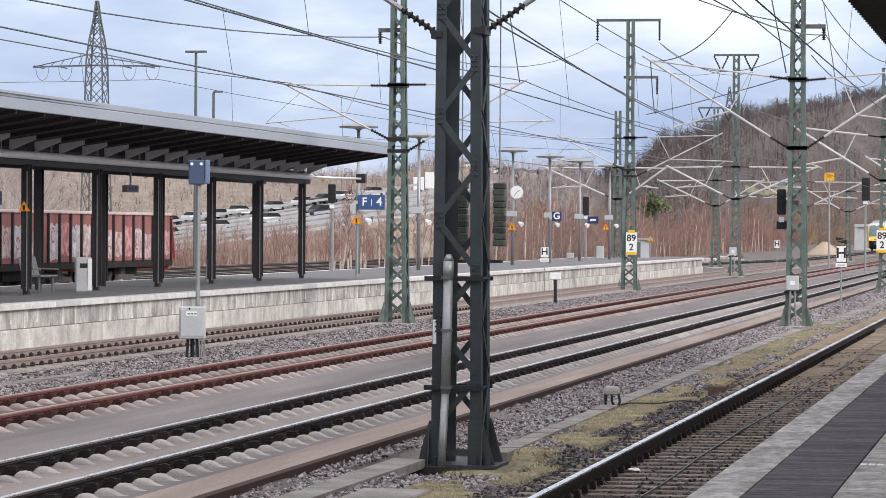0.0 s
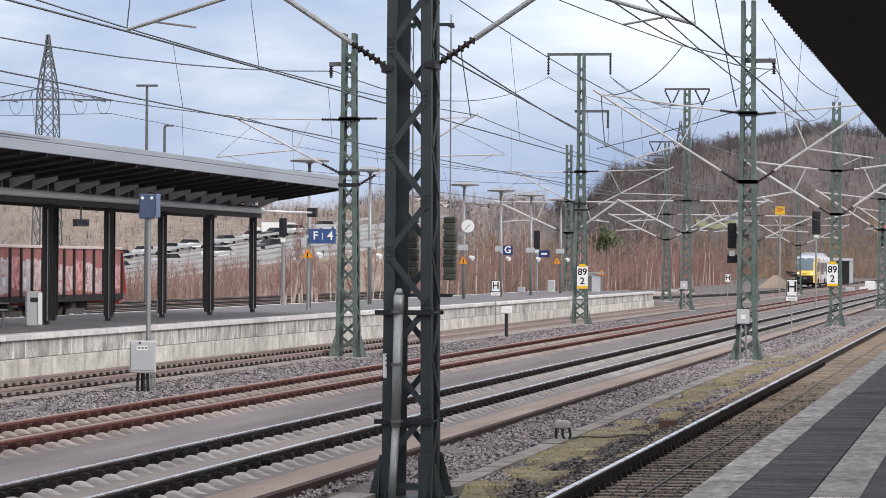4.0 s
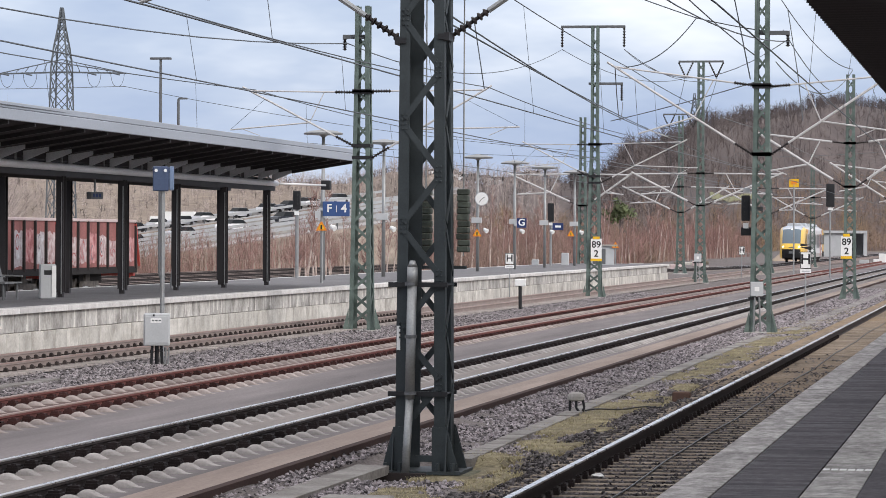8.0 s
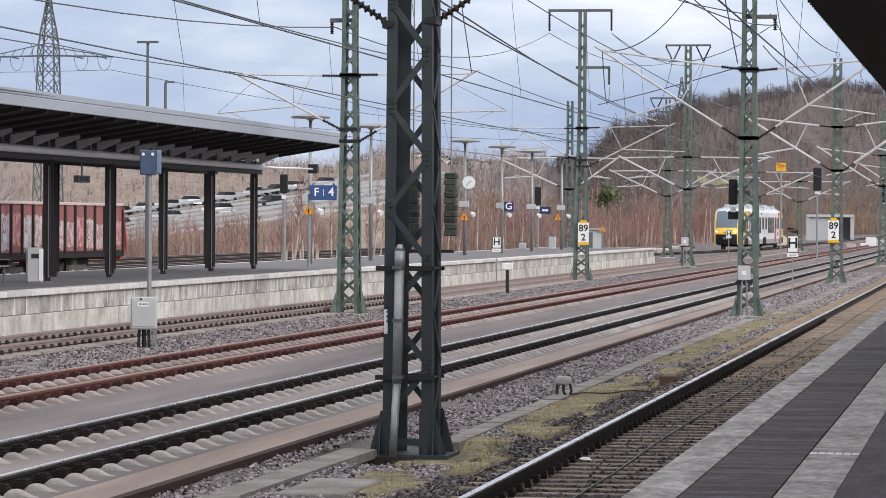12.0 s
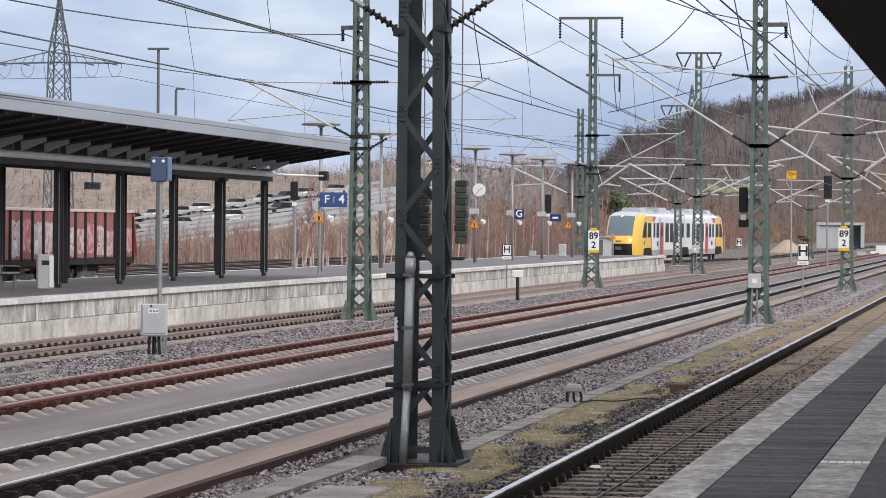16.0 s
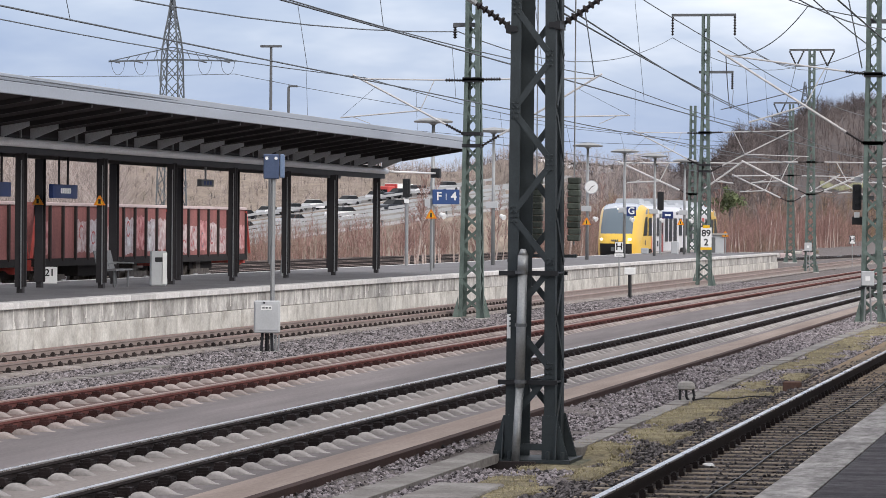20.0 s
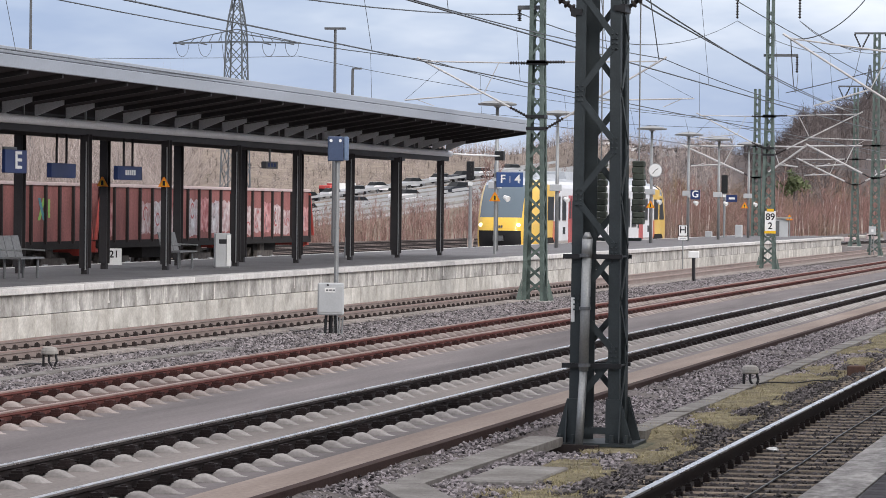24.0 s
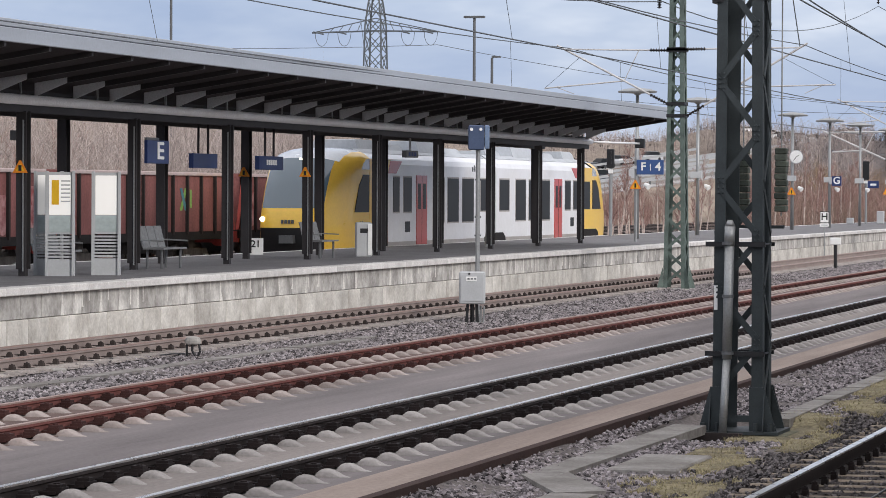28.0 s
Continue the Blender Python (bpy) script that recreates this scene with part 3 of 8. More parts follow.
paver_row("edge_stone", -2.385, -2.03, 1.0, 14, 80, EDGE_NEAR, 0.012)
paver_row("paver", -2.03, -1.43, 0.2, 16, 48, PAVER, 0.014)
paver_row("tactile_slab", -1.43, -1.04, 0.4, 16, 52, TACTILE)
bm = B()
box(bm, -2.03, -1.43, 48.2, 160, 0.70, 0.759)
box(bm, -1.04, 8.0, -20, 160, 0.70, 0.76)
box(bm, -2.03, -1.43, -20, 16, 0.70, 0.76)
part("paving", bm, PAVER, near, "dark platform paving")
bm = B()
box(bm, -1.43, -1.04, 52.2, 160, 0.70, 0.76)
box(bm, -1.43, -1.04, -20, 16, 0.70, 0.76)
part("tactile_strip", bm, TACTILE, near)
bm = B()
box(bm, -2.385, -2.03, 80, 160, 0.70, 0.76)
box(bm, -2.385, -2.03, -20, 14, 0.70, 0.76)
part("edge_strip", bm, EDGE_NEAR, near)
# the roof over the near platform
bm = B()
secs = []
for i in range(0, 1001):
    y = -25 + 0.1 * i
    e = 0.014 * (i // 2 % 2)
    secs.append([(-2.015 + e, y, 4.84 + e * 0.4), (-1.965 + e, y, 5.1), (6.0, y, 5.6), (6.0, y, 4.95)])
loft(bm, secs)
solid("canopy_near", bm, SOFFIT, "dark underside of the near platform roof", "platform roof", "structure")
for y in range(-20, 75, 12):
    bm = B()
    box(bm, 4.6, 4.9, y, y + 0.3, 0.76, 5.0)
    solid("canopy_near_post", bm, COLUMN, "dark post under the near platform roof", "post", "structure")

# ---- canopy of the far platform ----
CY = [61.87 + 6.28 * k for k in range(-3, 9)]
CAN_Y0, CAN_Y1 = 40.0, 112.6
can = thing("canopy_far", "dark wing-shaped platform roof with zinc fascia on black columns", "platform roof", kind="structure")
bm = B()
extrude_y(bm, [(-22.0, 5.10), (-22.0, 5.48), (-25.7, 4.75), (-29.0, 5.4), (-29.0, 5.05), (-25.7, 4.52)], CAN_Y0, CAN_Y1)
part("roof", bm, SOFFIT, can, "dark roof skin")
bm = B()
box(bm, -22.02, -21.93, CAN_Y0, CAN_Y1 + 0.05, 5.08, 5.325)
part("fascia", bm, FASCIA, can, "zinc grey fascia", bevel=0.01)
bm = B()
box(bm, -22.03, -21.95, CAN_Y0, CAN_Y1 + 0.04, 5.34, 5.48)
part("fascia_cap", bm, FASCIA, can, "upper zinc fascia strip", bevel=0.01)
bm = B()
box(bm, -22.05, -21.99, CAN_Y0, CAN_Y1 + 0.03, 5.12, 5.44)
part("fascia_back", bm, GREY_DARK, can)
bm = B()
tube(bm, (-24.75, CAN_Y0, 4.31), (-24.75, CAN_Y1 + 0.3, 4.33), 0.10, 16)
tube(bm, (-24.75, CAN_Y1 + 0.3, 4.33), (-24.75, CAN_Y1 + 8.7, 4.40), 0.035, 12)
part("gutter_pipe", bm, BEAM, can, "long pale grey round pipe", smooth=True)
for x in (-24.95, -26.5):
    bm = B()
    box(bm, x - 0.1, x + 0.1, CAN_Y0, CAN_Y1 + 0.6, 4.08, 4.5)
    part("long_beam", bm, COLUMN, can, "black long beam on the columns")
col_bm = B()
for s in (-1, 1):
    box(col_bm, -0.10, 0.10, s * 0.12 - 0.015, s * 0.12 + 0.015, 0.14, 3.22)
box(col_bm, -0.03, 0.03, -0.105, 0.105, 0.14, 3.22)
box(col_bm, -0.07, 0.07, -0.08, 0.08, 0.0, 0.14)
col_me = mesh_of(col_bm, "column", COLUMN)
duct_bm = B()
box(duct_bm, 0.04, 0.065, -0.16, -0.136, 0.10, 3.05)
duct_me = mesh_of(duct_bm, "cable_duct", STEEL)
for y in CY:
    for x in (-24.9, -26.5):
        c = piece("column", col_me, can, (x, y, PF_Z))
        if x > -25:
            piece("cable_duct", duct_me, c)
# ribs pale by the pipe, black beyond: the light's falloff put into their colours
rib_bm = B()
loft(rib_bm, [[(-24.1, dy, z) for dy, z in ((-0.03, 4.68), (0.03, 4.68), (0.03, 4.85), (-0.03, 4.85))], [(-24.8, dy, z) for dy, z in ((-0.03, 4.40), (0.03, 4.40), (0.03, 4.78), (-0.03, 4.78))]])
rib_me = mesh_of(rib_bm, "rib", RIB_LIT)
raf_bm = B()
loft(raf_bm, [[(-22.02, dy, z) for dy, z in ((-0.05, 5.0), (0.05, 5.0), (0.05, 5.12), (-0.05, 5.12))], [(-24.11, dy, z) for dy, z in ((-0.05, 4.66), (0.05, 4.66), (0.05, 4.86), (-0.05, 4.86))]])
raf_me = mesh_of(raf_bm, "rafter", COLUMN)
y = 61.87 - 6.28 * 3 + 0.35
while y < CAN_Y1:
    piece("rib", rib_me, can, (0, y, 0))
    piece("rafter", raf_me, can, (0, y, 0))
    y += 2.093
bm = B()
box(bm, -24.72, -24.68, 0, 0.04, 4.42, 4.75)
hang_me = mesh_of(bm, "pipe_hanger", STEEL)
y = 61.87 - 6.28 * 3 + 1.4
while y < CAN_Y1:
    piece("pipe_hanger", hang_me, can, (0, y, 0))
    y += 4.186

# ---- catenary masts ----
GROUND_Z = -0.30


def lattice_mast(x, y, h, w0, w1, label, mat=MAST_PALE, step=0.5, z0=GROUND_Z):
    m = thing("catenary_mast", label, "mast", (x, y, z0), group="catenary masts")
    bm = B()
    loft(bm, [[(sx * r, sy * r, z) for sx, sy in ((-1, -1), (1, -1), (1, 1), (-1, 1))] for z, r in ((-0.4, w0 * 0.85), (0.03, w0 * 0.85), (0.10, w0 * 0.7))])
    part("foundation", bm, CONCRETE, m, "concrete footing")
    half = lambda z: (w0 + (w1 - w0) * min(1.0, z / 8.0)) / 2
    for sx in (-1, 1):
        for sy in (-1, 1):
            bm = B()
            zs = (0.1, 8.0, h) if h > 8 else (0.1, h)
            prof = ((0, 0), (-sx * 0.12, 0), (-sx * 0.12, -sy * 0.016), (-sx * 0.016, -sy * 0.016), (-sx * 0.016, -sy * 0.12), (0, -sy * 0.12))
            loft(bm, [[(sx * half(a) + e, sy * half(a) + v, a) for e, v in prof] for a in zs])
            part("leg", bm, mat, m)
    for k in range(4):
        # one bent bar zigzags up each face, those of opposite faces crosswise
        o = -1 if k % 2 == 0 else 1
        z, sg, rings = 0.22, o, []
        while z < h - 0.05:
            r = half(z) - 0.02
            if k < 2:
                rings.append([(sg * r, o * r + e, z + v) for e, v in ((-0.008, -0.055), (0.008, -0.055), (0.008, 0.055), (-0.008, 0.055))])
            else:
                rings.append([(o * r + e, sg * r, z + v) for e, v in ((-0.008, -0.045), (0.008, -0.045), (0.008, 0.045), (-0.008, 0.045))])
            z += step
            sg = -sg
        bm = B()
        loft(bm, rings)
        part("lacing", bm, mat, m)
    for sx in (-1, 1):
        for sy in (-1, 1):
            bm = B()
            r = half(0)
            loft(bm, [[(sx * r, sy * r, 0.1), (sx * (r + 0.16), sy * (r + 0.1), 0.1), (sx * r, sy * r, 0.75)],
                      [(sx * r, sy * r - 0.015, 0.1), (sx * (r + 0.16), sy * (r + 0.1) - 0.015, 0.1), (sx * r, sy * r - 0.015, 0.75)]])
            part("gusset", bm, mat, m)
    return m


masts = {}
for key, x, y, h, w0, w1, label in (
        ("m2", -18.85, 97.8, 9.6, 0.66, 0.42, "weathered pale green lattice mast between the tracks"),
        ("m3", -7.27, 99.4, 10.6, 0.62, 0.42, "weathered pale green lattice mast beside the platform track"),
        ("m5", -19.2, 156.6, 12.7, 0.72, 0.36, "tall lattice mast with crossarms at its top"),
        ("m4", -19.2, 210.7, 13.9, 0.7, 0.42, "tall lattice mast with crossarms and V-shaped hangers"),
        ("m7", -7.4, 156.8, 10.4, 0.62, 0.4, "pale green lattice mast with a kilometre board"),
        ("m8", -7.5, 222.0, 10.2, 0.62, 0.4, "pale green lattice mast far down the line"),
        ("m9", -7.5, 284.0, 10.2, 0.62, 0.4, "pale green lattice mast far down the line"),
        ("m6", -25.8, 266.0, 12.5, 0.7, 0.4, "pale green lattice mast in the station throat"),
        ("m10", -19.3, 272.0, 10.2, 0.62, 0.4, "pale green lattice mast far down the line"),
        ("m11", -27.0, 214.0, 10.5, 0.62, 0.4, "slender lattice mast beyond the platform end"),
        ("m12", -7.5, 345.0, 10.2, 0.62, 0.4, "pale green lattice mast far down the line"),
        ("m13", -19.3, 332.0, 10.2, 0.62, 0.4, "pale green lattice mast far down the line")):
    masts[key] = (x, y, lattice_mast(x, y, h, w0, w1, label))


def insulator(bm, p, q, r=0.055, n=7):
    """A ribbed rod insulator, one turned body."""
    p, q = Vector(p), Vector(q)
    d = (q - p).normalized()
    a = d.orthogonal().normalized()
    b = d.cross(a)
    prof = [(0.0, 0.45)]
    for i in range(n):
        c = (i + 0.5) / n
        prof += [(c - 0.30 / n, 0.45), (c - 0.12 / n, 1.0), (c + 0.12 / n, 0.9), (c + 0.30 / n, 0.45)]
    prof.append((1.0, 0.45))
    loft(bm, [[p.lerp(q, u) + (a * math.cos(math.pi * k / 4) + b * math.sin(math.pi * k / 4)) * r * w for k in range(8)] for u, w in prof])


def cantilever(mast_ob, mx, my, tip, za, zb, reg, mat=TUBE, r=0.03, wire_z=5.5, lug=False):
    """A hinged bracket: top tube, stay tube, registration arm; tip and reg are (x, z)."""
    s = 1 if tip[0] > mx else -1
    c = thing("cantilever", "grey tubular bracket arm that carries the overhead wire", "bracket arm", group="cantilever arms")
    ax = mx + s * 0.28
    A, Z, T = Vector((ax, my, za)), Vector((ax, my, zb)), Vector((tip[0], my, tip[1]))
    ia, iz = A.lerp(T, 0.55 / (T - A).length), Z.lerp(T, 0.6 / (T - Z).length)
    for a, b, name in ((A, ia, "insulator"), (Z, iz, "insulator")):
        bm = B()
        insulator(bm, a, b)
        part(name, bm, INSUL, c, "dark ribbed insulator")
    bm = B()
    tube(bm, ia, T, r * 0.75, 8)
    part("top_tube", bm, mat, c)
    bm = B()
    tube(bm, iz, T + (T - iz).normalized() * 0.25, r, 8)
    part("stay_tube", bm, mat, c)
    k = Z.lerp(T, 0.42)
    bm = B()
    tube(bm, k, A.lerp(T, 0.28), r * 0.5, 6)
    part("strut", bm, mat, c)
    R = Vector((reg[0], my, reg[1]))
    bm = B()
    tube(bm, k, R, r * 0.7, 8)
    part("registration_tube", bm, mat, c)
    bm = B()
    tube(bm, R + (k - R).normalized() * 0.35, Vector((reg[0] - s * 0.9, my, wire_z)), r * 0.4, 6)
    part("steady_arm", bm, mat, c)
    bm = B()
    tube(bm, Z.lerp(T, 0.85), R, r * 0.25, 4)
    part("stay_wire", bm, WIRE, c)
    for z in (za, zb):
        bm = B()
        if lug:
            box(bm, min(mx + s * 0.2, ax), max(mx + s * 0.2, ax), my - 0.36, my - 0.335, z - 0.035, z + 0.035)
            box(bm, min(ax, ax + s * 0.06), max(ax, ax + s * 0.06), my - 0.36, my + 0.05, z - 0.05, z + 0.05)
        else:
            box(bm, mx - 0.27, mx + 0.27, my - 0.27, my + 0.27, z - 0.05, z + 0.05)
        part("mast_clamp", bm, BLACK, c)


for mx, my, z0, w, h in ((-7.36, 99.0, 0.85, 0.37, 0.42), (-19.3, 210.2, 1.1, 0.45, 0.5)):
    mb = thing("mast_box", "small grey steel box strapped to a lattice mast", "box", (mx, my, z0), radians(6), group="mast boxes")
    bm = B()
    box(bm, -w / 2, w / 2, -0.1, 0.1, 0, h)
    bx = part("case", bm, GREY, mb, bevel=0.015)
    bm = B()
    box(bm, -0.07, 0.07, -0.108, -0.102, h * 0.35, h * 0.65)
    part("label_plate", bm, WHITE, bx)
    bm = B()
    box(bm, -w / 2 - 0.06, w / 2 + 0.06, 0.0, 0.16, -0.10, -0.03)
    part("strap", bm, BLACK, mb, "dark strap")
    for x in (-0.06, 0.07):
        bm = B()
        tube(bm, (x, 0.0, -0.03), (x * 1.6, 0.02, -z0 - 0.25), 0.028, 6)
        part("cable_pipe", bm, STEEL, mb)
M = masts
cantilever(M["m2"][2], -18.85, 97.8, (-22.25, 6.82), 6.77, 5.2, (-22.84, 5.67))
cantilever(M["m2"][2], -18.85, 97.8, (-15.24, 6.83), 6.80, 4.85, (-14.2, 5.75))
cantilever(M["m3"][2], -7.27, 99.4, (-11.62, 7.58), 7.02, 5.0, (-10.9, 5.6), r=0.035)
cantilever(M["m3"][2], -7.27, 99.4, (-3.55, 7.3), 6.98, 5.0, (-3.6, 5.7), r=0.035)
cantilever(M["m5"][2], -19.2, 156.6, (-22.38, 6.9), 6.87, 5.4, (-22.9, 5.8))
cantilever(M["m5"][2], -19.2, 156.6, (-15.12, 7.0), 6.9, 5.1, (-14.4, 5.8))
for k, (xl, xr) in (("m4", (-23.3, -14.3)), ("m7", (-11.6, -3.6)), ("m8", (-11.6, -3.6)), ("m9", (-11.4, -3.6)), ("m10", (-23.0, -14.6)), ("m12", (-11.4, -3.6)), ("m13", (-23.0, -14.6)), ("m6", (-30.2, -22.2)), ("m11", (-31.6, -24.0))):
    x, y, ob = M[k]
    za = 6.95 if k in ("m7", "m8", "m9", "m12") else 6.6
    cantilever(ob, x, y, (xl, za + (0.45 if za > 6.9 else -0.05)), za, za - 2.0, (xl + 0.4, za - 1.3), r=0.06)
    cantilever(ob, x, y, (xr, za + (0.45 if za > 6.9 else -0.05)), za, za - 2.0, (xr - 0.4, za - 1.3), r=0.06)


def crossarm(x, y, z, half, drop, label, vee=False, one=0):
    """A crossarm on a mast's top with hanging insulators."""
    c = thing("crossarm", label, "crossarm", group="crossarms")
    bm = B()
    bar(bm, (x - (half if one <= 0 else 0.2), y, z), (x + (half if one >= 0 else 0.2), y, z), 0.12, 0.12)
    part("beam", bm, GREY_DARK, c)
    for s in ((-1, 1) if one == 0 else (one,)):
        bm = B()
        if vee:
            for d in (-0.45, 0.45):
                insulator(bm, (x + s * (half - 0.45) + d, y, z - 0.05), (x + s * (half - 0.45), y, z - drop), 0.07)
        else:
            insulator(bm, (x + s * (half - 0.05), y, z - 0.05), (x + s * (half - 0.05), y, z - drop), 0.07)
        part("hanger", bm, INSUL, c, "hanging insulator")
    return c


crossarm(-19.3, 156.6, 12.35, 1.5, 0.95, "dark crossarm with two hanging insulators at a mast top")
crossarm(-19.3, 156.6, 9.7, 1.4, 0.8, "dark crossarm with one hanging insulator", one=1)
crossarm(-19.2, 210.7, 13.55, 1.4, 1.0, "dark crossarm with V-shaped hangers at a mast top", vee=True)
crossarm(-25.8, 266.0, 12.3, 1.4, 1.0, "dark crossarm with V-shaped hangers at a mast top", vee=True)
crossarm(-7.27, 99.4, 8.55, 0.8, 0.4, "short dark crossarm on a lattice mast", one=1)
crossarm(-18.85, 97.8, 8.4, 0.6, 0.4, "short dark crossarm on a lattice mast", one=-1)

# ---- the heavy mast in front: four angle legs tied by riveted lacing ----
MX, MY, MZ, HD = -7.22, 41.64, -0.43, 0.33
m1 = thing("catenary_mast", "dark green riveted steel mast of four laced legs", "mast", (MX, MY, MZ), group="catenary masts")
bm = B()
box(bm, -0.75, 0.66, -0.5, 0.55, -0.6, 0.02)
part("foundation", bm, MOSSY, m1, "mossy concrete footing", bevel=0.03)
H1 = 7.6


def leg_half(z):
    return 0.318 - 0.054 * z / H1


for sx in (-1, 1):
    for sy in (-1, 1):
        bm = B()
        rings = []
        for z in (0.06, H1):
            o, w = leg_half(z), (0.142 if sy < 0 else 0.20) - 0.018 * z / H1
            prof = ((0, 0), (-w, 0), (-w, -0.018), (-0.018, -0.018), (-0.018, -w), (0, -w))
            rings.append([(sx * (o + a), sy * (HD + b), z) for a, b in prof])
        loft(bm, rings)
        part("leg", bm, MAST, m1, "dark green angle-steel leg")
riv = B()
tube(riv, (0, -0.008, 0), (0, 0.01, 0), 0.011, 6, 0.014)
rivet_me = mesh_of(riv, "rivet", MAST, smooth=True)
NODE = [0.505 + 0.645 * k for k in range(12) if 0.505 + 0.645 * k < H1 - 0.1]
for face in range(4):
    # front, back, and the two sides; opposite faces run crosswise
    for k, (z0, z1) in enumerate(zip(NODE, NODE[1:])):
        sg = (-1 if k % 2 == 0 else 1) * (1 if face in (0, 3) else -1)
        r0, r1 = leg_half(z0) - 0.075, leg_half(z1) - 0.075
        q = HD - 0.075
        bm = B()
        if face < 2:
            o = -HD - 0.007 if face == 0 else HD + 0.007
            bar(bm, (sg * r0, o, z0 + 0.045), (-sg * r1, o, z1 - 0.045), 0.075, 0.012, (0, 1, 0))
        else:
            o0, o1 = leg_half(z0) + 0.007, leg_half(z1) + 0.007
            e = -1 if face == 2 else 1
            bar(bm, (e * o0, sg * q, z0 + 0.045), (e * o1, -sg * q, z1 - 0.045), 0.075, 0.012, (1, 0, 0))
        lb = part("lacing_bar", bm, MAST, m1)
        if face == 0:
            for dz in (0.03, 0.09):
                for dx in (-0.025, 0.03):
                    piece("rivet", rivet_me, lb, (sg * (r0 + dx), -HD - 0.018, z0 + dz))
                    piece("rivet", rivet_me, lb, (-sg * (r1 + dx), -HD - 0.018, z1 - dz))
for z in (0.98, 2.33):
    bm = B()
    box(bm, -0.40, 0.34, -HD - 0.06, -HD - 0.015, z, z + 0.06)
    box(bm, -0.40, 0.34, HD + 0.01, HD + 0.05, z, z + 0.05)
    for x in (-0.36, 0.30):
        tube(bm, (x, -HD - 0.05, z + 0.03), (x, HD + 0.04, z + 0.03), 0.014, 6)
    part("clamp_frame", bm, BLACK, m1, "dark clamping frame")
bm = B()
box(bm, -0.22, 0.22, -HD - 0.012, -HD + 0.01, 0.17, 0.25)
part("foot_tie", bm, MAST, m1, "flat tie between the feet")
bm = B()
loft(bm, [[(0.05, HD - 0.03, 1.02), (0.27, HD - 0.03, 1.02), (0.27, HD - 0.03, 1.42), (0.20, HD - 0.03, 1.42)], [(0.05, HD - 0.01, 1.02), (0.27, HD - 0.01, 1.02), (0.27, HD - 0.01, 1.42), (0.20, HD - 0.01, 1.42)]])
part("corner_plate", bm, MAST, m1, "dark corner plate")
for s in (-1, 1):
    for dy in (-HD, HD):
        o = dy + (-0.02 if dy < 0 else 0.02)
        bm = B()
        pts = ((s * 0.15, 0.06), (s * 0.47, 0.06), (s * 0.47, 0.10), (s * 0.335, 0.60), (s * 0.15, 0.60))
        loft(bm, [[(x, o - 0.008, z) for x, z in pts], [(x, o + 0.008, z) for x, z in pts]])
        part("gusset", bm, MAST, m1)
        e = -1 if dy < 0 else 1
        bm = B()
        loft(bm, [[(s * 0.335 - 0.008, o, 0.06), (s * 0.335 - 0.008, o + e * 0.12, 0.06), (s * 0.335 - 0.008, o, 0.56)], [(s * 0.335 + 0.008, o, 0.06), (s * 0.335 + 0.008, o + e * 0.12, 0.06), (s * 0.335 + 0.008, o, 0.56)]])
        part("stiffener", bm, MAST, m1)
        for x in (0.24, 0.42):
            bm = B()
            tube(bm, (s * x, o + e * 0.07, 0.05), (s * x, o + e * 0.07, 0.16), 0.03, 6)
            part("anchor_bolt", bm, MAST, m1)
for sx in (-1, 1):
    # splayed plates on the sides of the feet
    for sy in (-1, 1):
        bm = B()
        x, y = sx * 0.326, sy * (HD - 0.02)
        loft(bm, [[(x, y - 0.008, 0.06), (x + sx * 0.16, y - 0.008, 0.06), (x, y - 0.008, 0.58)], [(x, y + 0.008, 0.06), (x + sx * 0.16, y + 0.008, 0.06), (x, y + 0.008, 0.58)]])
        part("foot_plate", bm, MAST, m1)
bm = B()
box(bm, -0.53, 0.53, -HD - 0.16, HD + 0.16, 0.02, 0.06)
part("base_plate", bm, MAST, m1)
bm = B()
box(bm, -0.86, 0.12, -0.72, -0.60, -0.05, 0.05)
part("foot_rail", bm, RAIL_DARK, m1, "dark steel bar on the footing")
bm = B()
box(bm, -0.300, -0.255, -HD - 0.012, -HD - 0.003, 1.55, 1.85)
part("label_plate", bm, WHITE, m1, "small pale plate")
# cable conduit up the front
F = -HD - 0.09
bm = B()
tube(bm, (-0.15, F - 0.13, -0.05), (-0.12, F, 0.95), 0.05, 12)
tube(bm, (-0.12, F, 0.95), (-0.095, F, 2.35), 0.06, 12)
part("conduit", bm, STEEL, m1, "galvanised cable conduit", smooth=True)
bm = B()
tube(bm, (-0.095, F, 2.35), (-0.09, F, 2.58), 0.066, 12)
tube(bm, (-0.09, F, 2.58), (-0.09, F, 2.66), 0.066, 12, 0.03)
part("conduit_head", bm, STEEL, m1, "rounded conduit cap", smooth=True)
for z in (1.0, 1.7, 2.35):
    bm = B()
    tube(bm, (-0.11, F, z), (-0.11, F, z + 0.04), 0.075, 12)
    part("conduit_clip", bm, GREY_DARK, m1)

WEIGHT = material("weight_paint_green", (0.10, 0.115, 0.095), 0.7, dark=(0.045, 0.052, 0.045), scale=5, stain=0.8, fine=40, per_object=0.25, bump=0.1)
